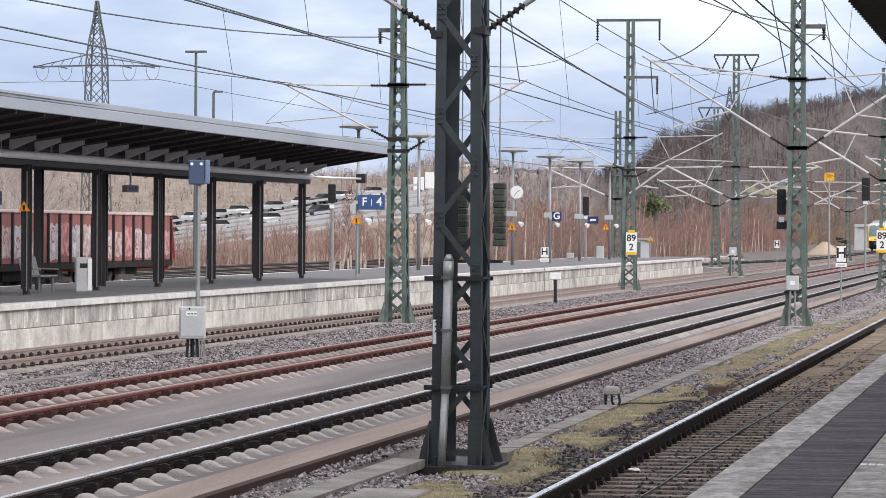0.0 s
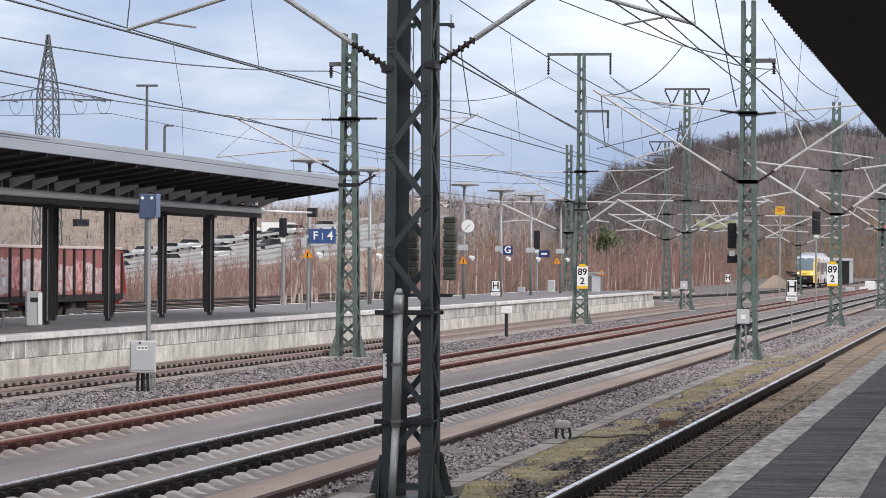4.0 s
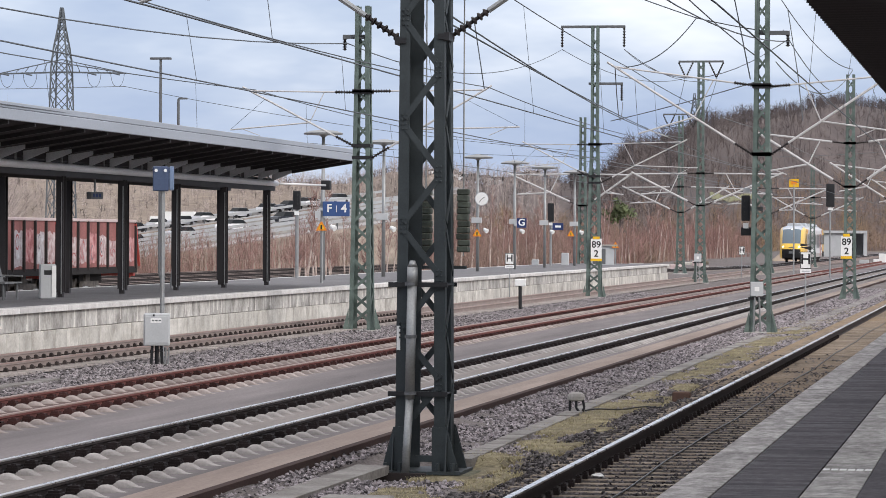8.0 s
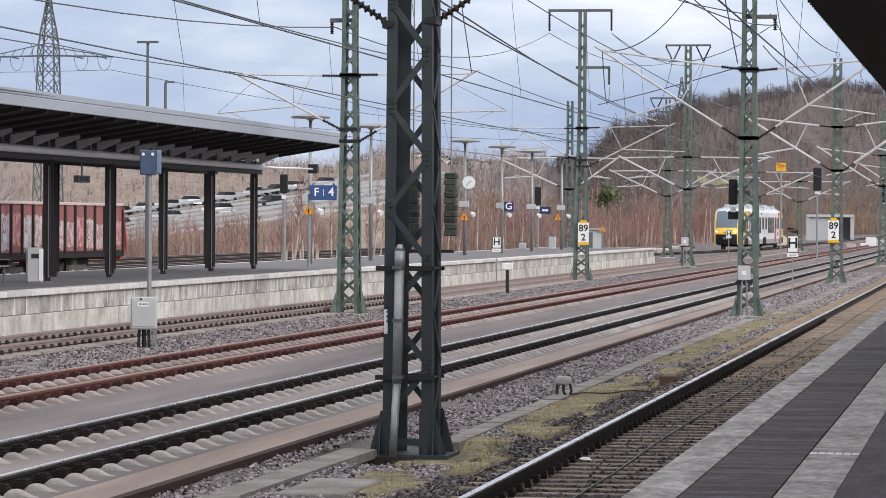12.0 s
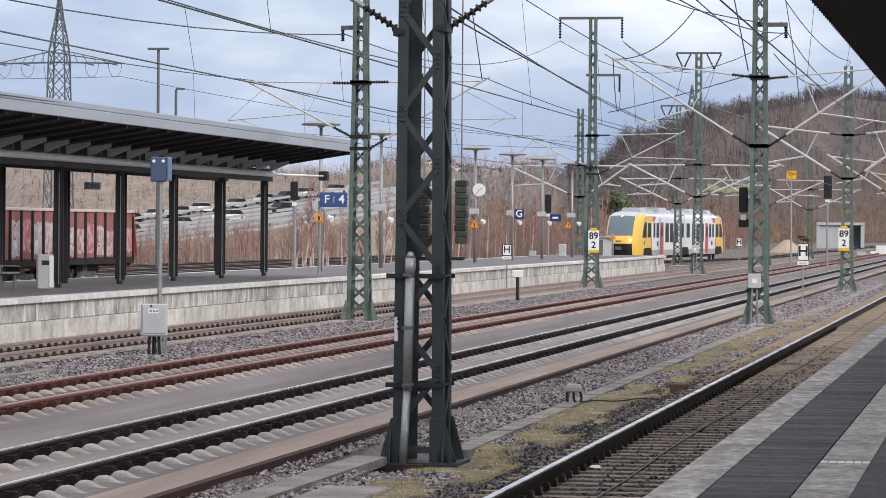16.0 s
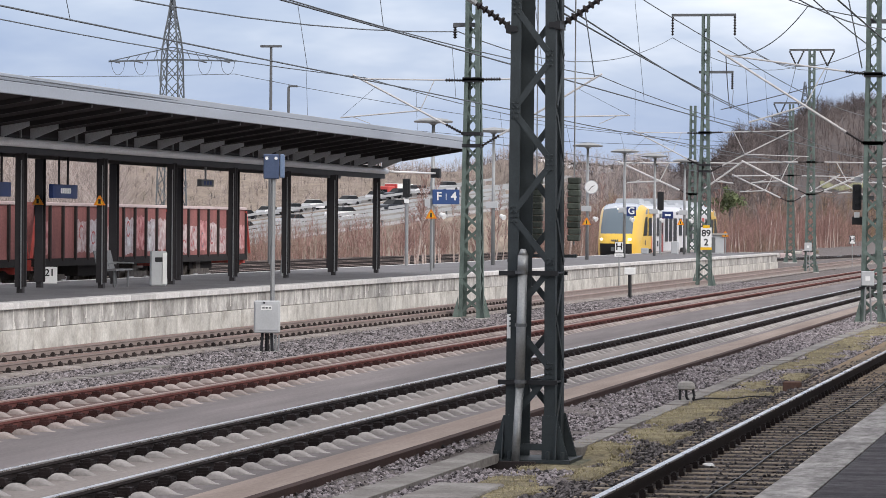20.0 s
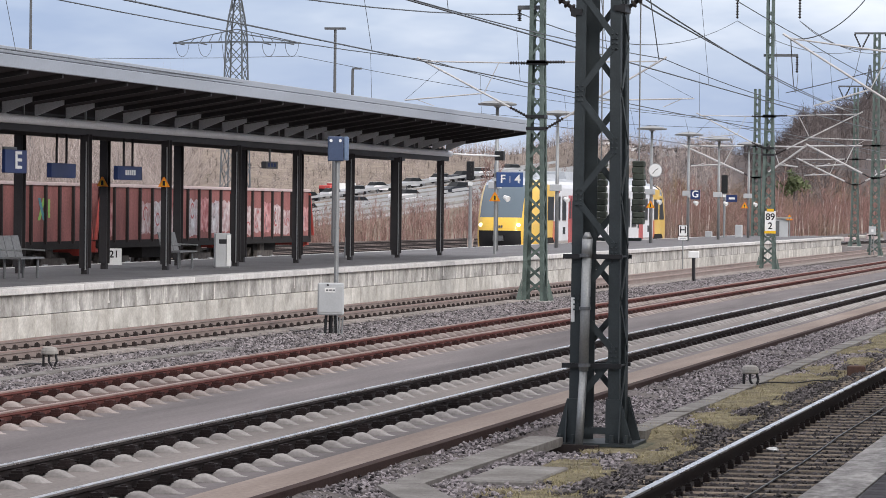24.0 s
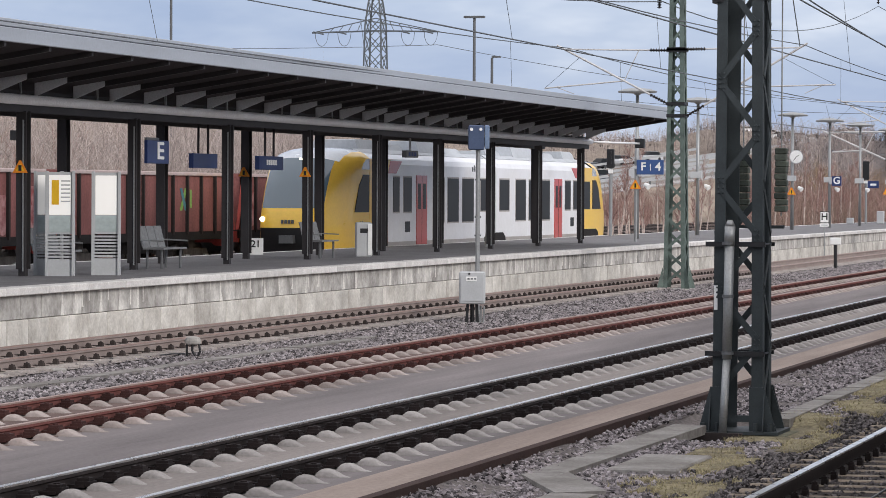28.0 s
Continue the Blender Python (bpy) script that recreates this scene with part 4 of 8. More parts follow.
for wx, wy in ((-7.33, 42.28), (-6.835, 42.2)):
    st = thing("tension_weight_stack", "stack of flat dark green weights hanging beside the mast", "weight stack", (wx, wy, 2.28), group="tension weights")
    bm = B()
    tube(bm, (0, 0, 0), (0, 0, 3.4), 0.010, 6)
    part("rod", bm, STEEL, st)
    wb = B()
    box(wb, -0.075, 0.075, -0.075, 0.075, 0, 0.078)
    wme = mesh_of(wb, "weight", WEIGHT, bevel=0.012)
    for i in range(10):
        piece("weight", wme, st, (0.007 * math.sin(i * 2.1), 0, 0.05 + 0.080 * i), 0.05 * math.sin(i * 1.7))
# guide frame that holds the weights to the mast
bm = B()
for z in (2.55, 5.95):
    box(bm, -0.36, 0.45, HD + 0.02, HD + 0.05, z, z + 0.04)
    for x in (-0.11, 0.385):
        box(bm, x - 0.02, x + 0.02, HD + 0.03, 0.72, z, z + 0.04)
part("weight_guide", bm, MAST, m1, "guide brackets of the tension weights")
# brackets of the heavy mast
cantilever(m1, MX, MY, (-11.3, 7.5), 7.0, 4.95, (-10.9, 5.47), mat=STEEL, r=0.035, lug=True)
cantilever(m1, MX, MY, (-3.4, 7.4), 7.0, 5.0, (-3.7, 5.5), mat=STEEL, r=0.035, lug=True)

# ---- overhead lines ----
def polyline(bm, pts, r, n=4):
    pts = [Vector(p) for p in pts]
    rings = []
    for i, p in enumerate(pts):
        d = (pts[min(i + 1, len(pts) - 1)] - pts[max(i - 1, 0)]).normalized()
        a = d.cross(Vector((0.3, 0.1, 1))).normalized()
        b = d.cross(a)
        rings.append([p + (a * math.cos(2 * math.pi * k / n) + b * math.sin(2 * math.pi * k / n)) * r for k in range(n)])
    loft(bm, rings)


def sagging(p, q, sag, n=10):
    p, q = Vector(p), Vector(q)
    return [p.lerp(q, i / n) - Vector((0, 0, sag * 4 * (i / n) * (1 - i / n))) for i in range(n + 1)]


def overhead_line(label, supports, cz=5.4, r=0.013, sag=0.3):
    """supports: (y, x of the contact wire, x and z of the messenger wire)."""
    w = thing("overhead_line", label, "overhead line", group="overhead lines")
    cb, mb, call, mall = B(), B(), [], []
    for (y0, c0, x0, z0), (y1, c1, x1, z1) in zip(supports, supports[1:]):
        cp = [(c0 + (c1 - c0) * i / 8, y0 + (y1 - y0) * i / 8, cz) for i in range(9)]
        mp = sagging((x0, y0, z0), (x1, y1, z1), sag, 12)
        call += [Vector(p) for p in cp]
        mall += mp
        n = 4
        for i in range(n):
            u = (i + 0.5) / n
            k = mp[0].lerp(mp[-1], u) - Vector((0, 0, sag * 4 * u * (1 - u)))
            bm = B()
            tube(bm, k, (c0 + (c1 - c0) * u, k.y, cz), r * 0.5, 4, caps=False)
            part("dropper", bm, WIRE, w)
    clean = lambda ps: [p for i, p in enumerate(ps) if i == 0 or (p - ps[i - 1]).length > 0.01]
    polyline(cb, clean(call), r)
    polyline(mb, clean(mall), r)
    part("contact_wire", cb, WIRE, w)
    part("messenger_wire", mb, WIRE, w)
    return w


Y_A = (-16.0, 41.5, 99.4, 156.8, 222.0, 284.0, 345.0, 410.0)
Y_B = (-20.0, 39.0, 97.8, 156.6, 210.7, 272.0, 332.0, 395.0)
overhead_line("overhead wires above the platform track", [(y, -3.8 + (0.2 if i % 2 else -0.2), -3.6, 7.35) for i, y in enumerate(Y_A)])
overhead_line("overhead wires above the dark slab track", [(y, -10.9 + (0.2 if i % 2 else -0.2), -11.2, 9.2 if i == 1 else 7.55) for i, y in enumerate(Y_A)])
overhead_line("overhead wires above the rusty slab track", [(y, -14.95 + (0.2 if i % 2 else -0.2), -15.1, 6.9) for i, y in enumerate(Y_B)])
overhead_line("overhead wires above the far platform track", [(y, -21.9 + (0.2 if i % 2 else -0.2), -22.1, 6.85) for i, y in enumerate(Y_B)])
overhead_line("overhead wires in the station throat", [(214.0, -24.1, -24.0, 7.3), (266.0, -22.6, -22.2, 7.3), (332.0, -20.0, -20.0, 7.3)])
overhead_line("overhead wires above the arriving track", [(214.0, -31.2, -31.6, 7.3), (266.0, -29.6, -30.2, 7.3), (345.0, -24.0, -24.0, 7.3)])


def feeder(label, runs, r=0.016):
    w = thing("feeder_line", label, "feeder line", group="feeder lines")
    for p, q, sag in runs:
        bm = B()
        polyline(bm, sagging(p, q, sag, 14), r)
        part("wire", bm, WIRE, w)
    return w


feeder("two feeder wires between the tall mast tops", [
    ((-20.75, 156.6, 11.3), (-20.2, 210.7, 12.5), 0.7), ((-17.85, 156.6, 11.3), (-18.2, 210.7, 12.5), 0.7),
    ((-20.2, 210.7, 12.5), (-26.9, 266.0, 11.3), 0.7), ((-18.2, 210.7, 12.5), (-24.8, 266.0, 11.3), 0.7)])
feeder("feeder wires that drop from the tall mast towards the front masts", [
    ((-20.75, 156.6, 11.3), (-19.3, 97.8, 8.2), 1.0), ((-17.85, 156.6, 11.3), (-6.6, 99.4, 8.3), 1.2), ((-17.9, 156.6, 8.85), (-11.6, 99.4, 7.6), 1.2),
    ((-19.3, 97.8, 8.2), (-21.5, 20.0, 8.6), 1.3), ((-6.5, 99.4, 8.3), (-7.3, 41.5, 8.0), 0.8)])
feeder("thin power lines far behind the platform roof", [
    ((-205.0, 600.0, 29.8), (-60.0, 900.0, 26.0), 6.0), ((-160.0, 600.0, 29.8), (-30.0, 900.0, 26.0), 6.0), ((-205.0, 600.0, 29.8), (-330.0, 380.0, 32.0), 5.0), ((-160.0, 600.0, 29.8), (-280.0, 340.0, 32.0), 5.0)], r=0.05)


feeder("wires that cross from the front mast to the tall mast", [
    ((-6.87, 41.5, 5.15), (-15.12, 156.6, 7.0), 0.15), ((-6.87, 41.5, 5.25), (-15.12, 156.6, 7.2), 0.35)], r=0.012)
feeder("wires and jumpers round the lattice masts beside the platform track", [
    ((-6.88, 99.4, 9.77), (-7.31, 156.8, 10.35), 0.5),
    ((-6.77, 103.0, 9.5), (-6.34, 101.0, 7.5), 0),
    ((-6.34, 101.0, 7.5), (-6.07, 99.4, 5.98), 0),
    ((-7.85, 70.0, 8.64), (-7.54, 100.0, 7.94), 0.1),
    ((-6.88, 99.6, 7.71), (-7.31, 156.8, 10.3), 1.0),
    ((-8.42, 99.4, 11.19), (-7.61, 99.4, 7.19), 0),
    ((-6.66, 99.4, 8.63), (-7.49, 140.0, 8.66), 0.2),
    ((-14.73, 125.0, 6.87), (-7.49, 99.4, 7.11), 0.05)], r=0.018)
feeder("hanging jumper cables at the bracket tips", [
    ((-15.55, 97.8, 8.84), (-15.24, 97.8, 6.83), 0.0), ((-9.2, 99.4, 9.0), (-11.62, 99.4, 7.58), 0.45), ((-7.3, 99.4, 8.62), (-9.2, 99.4, 9.0), 0.02),
    ((-9.2, 99.4, 9.0), (-13.5, 97.8, 10.6), 0.05)], r=0.016)

# ---- railcar (two coupled halves, yellow ends, pale sides, red doors) ----
T_WHITE = material("railcar_pale_paint", (0.78, 0.78, 0.80), 0.4, dark=(0.62, 0.61, 0.61), scale=0.8, stain=0.5, fine=12, fine_amount=0.04, bump=0, coat=0.3)
T_LOW = material("railcar_skirt_grey", (0.42, 0.39, 0.37), 0.5, dark=(0.26, 0.24, 0.22), scale=0.9, stain=0.6, fine=12, fine_amount=0.08, bump=0)
T_YELLOW = material("railcar_yellow_paint", (0.84, 0.54, 0.075), 0.32, dark=(0.72, 0.44, 0.06), scale=1.0, stain=0.5, fine=12, fine_amount=0.04, bump=0, coat=0.3)
T_RED = material("railcar_red_paint", (0.52, 0.07, 0.06), 0.35, dark=(0.36, 0.045, 0.04), scale=1.0, stain=0.5, fine=12, fine_amount=0.04, bump=0, coat=0.3)
T_ORANGE = material("railcar_orange_stripe", (0.62, 0.16, 0.07), 0.35, dark=(0.5, 0.13, 0.06), scale=1.0, stain=0.4, fine=12, fine_amount=0.04, bump=0)
T_ROOF = material("railcar_roof_grey", (0.46, 0.48, 0.51), 0.55, dark=(0.30, 0.32, 0.34), scale=0.9, stain=0.6, fine=10, fine_amount=0.08, bump=0)
T_DOME = material("railcar_dome_grey", (0.42, 0.45, 0.49), 0.25, dark=(0.33, 0.35, 0.38), scale=0.9, stain=0.5, fine=10, fine_amount=0.05, bump=0, coat=0.4)
T_GLASS = glass("railcar_window_glass", (0.014, 0.016, 0.018), 0.3, 0.08)
T_SCREEN = glass("railcar_windscreen", (0.075, 0.11, 0.14), 0.05, 0.8)
LAMP_ON = glow("headlight_on", (1.0, 0.95, 0.8), 2.2)
L_T = 41.2

train = thing("railcar", "pale two-part railcar with yellow ends and red doors, running", "train", (0, 0, 0))


def nose_point(x, k):
    """Front shell: x across, k along the profile from skirt to roof."""
    prof = [(0.30, 0.52), (0.10, 0.90), (0.03, 1.20), (0.0, 1.45), (0.08, 1.80), (0.22, 2.05), (0.62, 2.70), (1.05, 3.25), (1.50, 3.60), (2.10, 3.80), (3.00, 3.92), (4.20, 3.95)]
    y, z = prof[k]
    e = abs(x) / 1.375
    g = float(np.interp(abs(x), (0.0, 0.45, 0.75, 0.98, 1.16, 1.29, 1.345, 1.375), (0.0, 0.03, 0.10, 0.32, 0.85, 1.6, 2.2, 2.8)))
    yy = y + g * max(0.0, 1 - y / 4.2)
    zz = z - (0.34 * e ** 4 if k >= 8 else 0.20 * e ** 4 if k == 7 else 0)
    return yy, zz


NX = [-1.375, -1.345, -1.29, -1.23, -1.16, -1.07, -0.98, -0.75, -0.45, -0.15, 0.15, 0.45, 0.75, 0.98, 1.07, 1.16, 1.23, 1.29, 1.345, 1.375]


def cab(front):
    """One cab end; front: the leading one."""
    f = (lambda p: p) if front else (lambda p: (-p[0], L_T - p[1], p[2]))
    groups = {"shell": B(), "dome": B(), "screen": B(), "dark": B()}
    for i in range(len(NX) - 1):
        for k in range(11):
            xm = abs(NX[i] + NX[i + 1]) / 2
            g = "shell"
            if k >= 5 and xm < 1.1:
                g = "screen" if k < 8 and xm < 1.0 else "dome" if k >= 8 else "shell"
            if k < 3 and xm < 0.98:
                g = "dark"
            bm = groups[g]
            ps = []
            for xx, kk in ((NX[i], k), (NX[i + 1], k), (NX[i + 1], k + 1), (NX[i], k + 1)):
                y, z = nose_point(xx, kk)
                ps.append(bm.verts.new(f((xx, y, z))))
            bm.faces.new(ps)
    # cab sides back to 4.2 m
    for s in (-1, 1):
        for k in range(11):
            bm = groups["shell"] if k < 8 else groups["dome"]
            y0, z0 = nose_point(1.375, k)
            y1, z1 = nose_point(1.375, k + 1)
            bm.faces.new([bm.verts.new(f(p)) for p in ((s * 1.375, y0, z0), (s * 1.375, 4.2, z0), (s * 1.375, 4.2, z1), (s * 1.375, y1, z1))])
    cabp = None
    for g, mat, lab in (("shell", T_YELLOW, "yellow cab shell"), ("dome", T_DOME, "grey dome over the windscreen"), ("screen", T_SCREEN, "curved windscreen"), ("dark", BLACK, "black coupler recess")):
        bm = groups[g]
        bmesh.ops.remove_doubles(bm, verts=bm.verts[:], dist=0.002)
        ob = part({"shell": "cab", "dome": "dome", "screen": "windscreen", "dark": "coupler_recess"}[g], bm, mat, cabp or train, lab, smooth=True)
        cabp = cabp or ob
    for s in (-1, 1):
        bm = B()
        y, z = nose_point(0.88, 3)
        tube(bm, f((s * 0.88, y - 0.04, z + 0.26)), f((s * 0.88, y + 0.12, z + 0.26)), 0.08, 12)
        part("headlight", bm, LAMP_ON if front else T_RED, cabp, "round headlight, lit" if front else "round tail light")
        bm = B()
        pts = [(2.55, 1.92), (4.15, 1.92), (4.15, 3.10), (3.45, 3.10), (3.0, 2.75)]
        loft(bm, [[f((s * 1.368, y, z)) for y, z in pts], [f((s * 1.385, y, z)) for y, z in pts]])
        part("cab_window", bm, T_GLASS, cabp, "slanted cab side window")
        bm = B()
        pts = [(4.2, 0.52), (5.75, 0.52), (5.9, 1.88), (6.3, 3.15), (6.6, 3.60), (4.2, 3.60)]
        loft(bm, [[f((s * 1.37, y, z)) for y, z in pts], [f((s * 1.380, y, z)) for y, z in pts]])
        part("cab_stripe_field", bm, T_YELLOW, cabp)
        bm = B()
        pts = [(5.75, 0.9), (6.35, 0.9), (6.3, 1.88), (5.9, 1.88)]
        loft(bm, [[f((s * 1.37, y, z)) for y, z in pts], [f((s * 1.382, y, z)) for y, z in pts]])
        part("stripe", bm, T_ORANGE, cabp, "orange red slanted stripe")
        bm = B()
        pts = [(6.32, 3.16), (7.3, 3.16), (8.0, 3.56), (6.6, 3.56)]
        loft(bm, [[f((s * 1.37, y, z)) for y, z in pts], [f((s * 1.383, y, z)) for y, z in pts]])
        part("upper_stripe", bm, T_RED, cabp, "dark red slanted stripe")
    bm = B()
    y, z = nose_point(0, 8)
    box(bm, -0.08, 0.08, -0.05, 0.05, -0.05, 0.05, Matrix.Translation(Vector(f((0, y - 0.02, z - 0.05)))))
    part("top_lamp", bm, LAMP_ON if front else GREY_DARK, cabp, "lamp above the windscreen")
    bm = B()
    box(bm, -0.22, 0.22, -0.2, 0.5, 0.98, 1.22, None if front else Matrix.Translation((0, L_T, 0)) @ Matrix.Rotation(math.pi, 4, "Z"))
    part("coupler", bm, GREY_DARK, cabp, "automatic coupler head")
    bm = B()
    tube(bm, f((-0.45, 0.42, 2.1)), f((0.19, 0.8, 2.81)), 0.018, 5)
    part("wiper", bm, BLACK, cabp)


cab(True)
cab(False)
SIDE = [(1.375, 0.95), (1.375, 3.05), (1.37, 3.45), (1.30, 3.62), (1.05, 3.78), (0.5, 3.88)]
for y0, y1 in ((4.2, 20.45), (20.75, L_T - 4.2)):
    bm = B()
    prof = [(x, z) for x, z in SIDE] + [(-x, z) for x, z in SIDE[::-1]]
    extrude_y(bm, prof, y0, y1)
    body = part("car_body", bm, T_WHITE, train, "pale grey car body")
    bm = B()
    extrude_y(bm, [(-1.36, 0.50), (1.36, 0.50), (1.378, 0.95), (-1.378, 0.95)], y0, y1)
    part("skirt", bm, T_LOW, body, "dirty grey skirt")
    bm = B()
    extrude_y(bm, [(-1.0, 3.80), (1.0, 3.80), (0.8, 3.93), (-0.8, 3.93)], y0, y1)
    part("roof", bm, T_ROOF, body, "grey roof")
    if y0 < 5:
        wins = ((4.55, 6.1, 1.92), (6.9, 7.75, 1.92), (8.15, 9.25, 1.92), (11.9, 13.45, 1.55), (13.8, 15.4, 1.55), (15.8, 17.5, 1.55), (18.4, 20.0, 1.92))
        door = 10.45
    else:
        wins = ((21.2, 22.8, 1.92), (23.7, 25.4, 1.55), (25.8, 27.4, 1.55), (27.8, 29.4, 1.55), (31.95, 33.05, 1.92), (33.45, 34.3, 1.92), (35.1, 36.65, 1.92))
        door = 30.8
    for s in (-1, 1):
        for a, b, zb in wins:
            bm = B()
            box(bm, s * 1.372, s * 1.386, a + 0.06, b - 0.06, zb, 3.04)
            w = part("window", bm, T_GLASS, body, "dark tinted window")
            bm = B()
            box(bm, s * 1.37, s * 1.379, a + 0.01, b - 0.01, zb - 0.05, 3.09)
            part("window_frame", bm, T_LOW, w)
        bm = B()
        box(bm, s * 1.372, s * 1.392, door - 0.66, door + 0.66, 0.62, 3.12)
        d = part("door", bm, T_RED, body, "red double door")
        for e in (-1, 1):
            bm = B()
            box(bm, s * 1.39, s * 1.398, door + e * 0.32 - 0.17, door + e * 0.32 + 0.17, 2.0, 2.85)
            part("door_pane", bm, T_GLASS, d)
        bm = B()
        box(bm, s * 1.391, s * 1.397, door - 0.012, door + 0.012, 0.62, 3.1)
        part("door_gap", bm, BLACK, d)
        bm = B()
        box(bm, s * 1.37, s * 1.384, 8.4 if y0 < 5 else 33.0, 9.0 if y0 < 5 else 33.6, 1.25, 1.6)
        part("grille", bm, BLACK, body, "small dark grille")
    for a, b, w, h in (((4.9, 7.2, 0.8, 0.32), (8.0, 10.6, 0.7, 0.22), (12.0, 15.6, 0.85, 0.38), (16.4, 18.6, 0.6, 0.2)) if y0 < 5 else ((22.4, 24.5, 0.6, 0.2), (25.5, 29.0, 0.85, 0.38), (30.4, 33.0, 0.7, 0.22), (34.2, 36.3, 0.8, 0.32))):
        bm = B()
        loft(bm, [[(-w, y, 3.9), (w, y, 3.9), (w * 0.85, y, 3.9 + h), (-w * 0.85, y, 3.9 + h)] for y in (a, a + 0.02)] + [[(-w, y, 3.9), (w, y, 3.9), (w * 0.8, y, 3.9 + h * 1.05), (-w * 0.8, y, 3.9 + h * 1.05)] for y in (a + 0.3, b - 0.3)] + [[(-w, b, 3.9), (w, b, 3.9), (w * 0.85, b, 3.9 + h * 0.8), (-w * 0.85, b, 3.9 + h * 0.8)]])
        part("roof_unit", bm, T_ROOF, body, "grey roof equipment")
bm = B()
for i in range(4):
    box(bm, -1.25, 1.25, 20.46 + 0.07 * i, 20.5 + 0.07 * i, 0.8, 3.7 + 0.03 * (i % 2))
part("bellows", bm, BLACK, train, "dark gangway bellows")
for yc in (4.6, 20.6, L_T - 4.6):
    bm = B()
    box(bm, -1.15, 1.15, yc - 1.5, yc + 1.5, 0.42, 0.62)
    bg = part("bogie", bm, BOGIE, train, "dark bogie frame")
    for dy in (-0.95, 0.95):
        for s in (-1, 1):
            bm = B()
            tube(bm, (s * 0.7, yc + dy, 0.40), (s * 0.82, yc + dy, 0.40), 0.40, 18)
            part("wheel", bm, BOGIE, bg)
    bm = B()
    for s in (-1, 1):
        box(bm, s * 1.0, s * 1.12, yc - 1.3, yc + 1.3, 0.45, 0.75)
    part("side_frame", bm, BOGIE, bg)
    # flat dark plates on the skirt stand for the shade inside wheel openings
    for s in (-1, 1):
        bm = B()
        pts = [(-1.75, 0.5), (1.75, 0.5), (1.55, 0.98), (1.2, 1.12), (-1.2, 1.12), (-1.55, 0.98)]
        loft(bm, [[(s * 1.374, yc + a, b) for a, b in pts], [(s * 1.384, yc + a, b) for a, b in pts]])
        part("wheel_arch", bm, BOGIE, bg, "dark plate that stands for the shaded wheel opening in the skirt")
bm = B()
for a, b in ((7.5, 18.0), (23.2, 33.5)):
    box(bm, -1.2, 1.2, a, b, 0.28, 0.5)
part("underframe", bm, BOGIE, train, "dark underfloor equipment")
for s in (-1, 1):
    # marks on the sides, unreadable at this size
    for y0, w, h, z in ((17.2, 1.1, 0.22, 3.3), (3.1, 0.35, 0.3, 1.35)):
        bm = B()
        for i in range(4):
            box(bm, s * 1.374, s * 1.3885, y0 + i * w / 4, y0 + i * w / 4 + w / 7, z, z + h * (0.7 + 0.3 * (i % 2)))
        part("side_mark", bm, GREY_DARK, train, "small grey mark")
bm = B()
for i in range(4):
    box(bm, -0.22 + 0.11 * i, -0.15 + 0.11 * i, -0.002, 0.10, 1.58, 1.69)
part("front_mark", bm, GREY_DARK, train, "small grey mark on the nose")


def train_rows():
    rows = []
    for i in range(29):
        t = float(i)
        n = 98.5 + 13.25 * (28.0 - t)
        ya, yb = n + 4.6, n + L_T - 4.6
        xa, xb = train_x(ya), train_x(yb)
        turn = math.degrees(math.atan2(-(xb - xa), yb - ya))
        d = Vector((xb - xa, yb - ya, 0)).normalized()
        o = Vector((xa, ya, 0)) - d * 4.6
        rows.append((t, pose(o.x, o.y, 0.02, 0, 0, turn)))
    return rows

# ---- open goods wagons on the siding ----
GRAF_PINK = material("graffiti_pink", (0.62, 0.36, 0.35), 0.7, dark=(0.26, 0.06, 0.065), scale=3.2, stain=1.0, fine=10, fine_amount=0.15, bump=0)
GRAF_PALE = material("graffiti_pale", (0.62, 0.56, 0.55), 0.7, dark=(0.28, 0.13, 0.13), scale=3.4, stain=1.0, fine=10, fine_amount=0.15, bump=0)
GRAF_GREY = material("graffiti_grey", (0.60, 0.60, 0.62), 0.7, dark=(0.30, 0.22, 0.22), scale=3.0, stain=0.9, fine=10, fine_amount=0.15, bump=0)
GRAF_RED = material("graffiti_red", (0.42, 0.10, 0.10), 0.7, dark=(0.25, 0.06, 0.06), scale=3.0, stain=0.6, fine=10, fine_amount=0.15, bump=0)
GRAF_DIM = material("graffiti_dim", (0.20, 0.19, 0.21), 0.7, dark=(0.12, 0.09, 0.09), scale=3.0, stain=0.6, fine=10, fine_amount=0.15, bump=0)
GEAR = material("dusty_running_gear", (0.15, 0.135, 0.125), 0.85, dark=(0.045, 0.040, 0.038), scale=3, stain=0.8, fine=30, bump=0.15, spec=0.15)
GRAF_CYAN = material("graffiti_cyan", (0.12, 0.32, 0.36), 0.7, dark=(0.05, 0.12, 0.18), scale=2.2, stain=0.8, fine=10, fine_amount=0.15, bump=0)
GRAF_GREEN = material("graffiti_green", (0.28, 0.50, 0.12), 0.7, dark=(0.2, 0.35, 0.1), scale=2.2, stain=0.5, fine=10, fine_amount=0.15, bump=0)


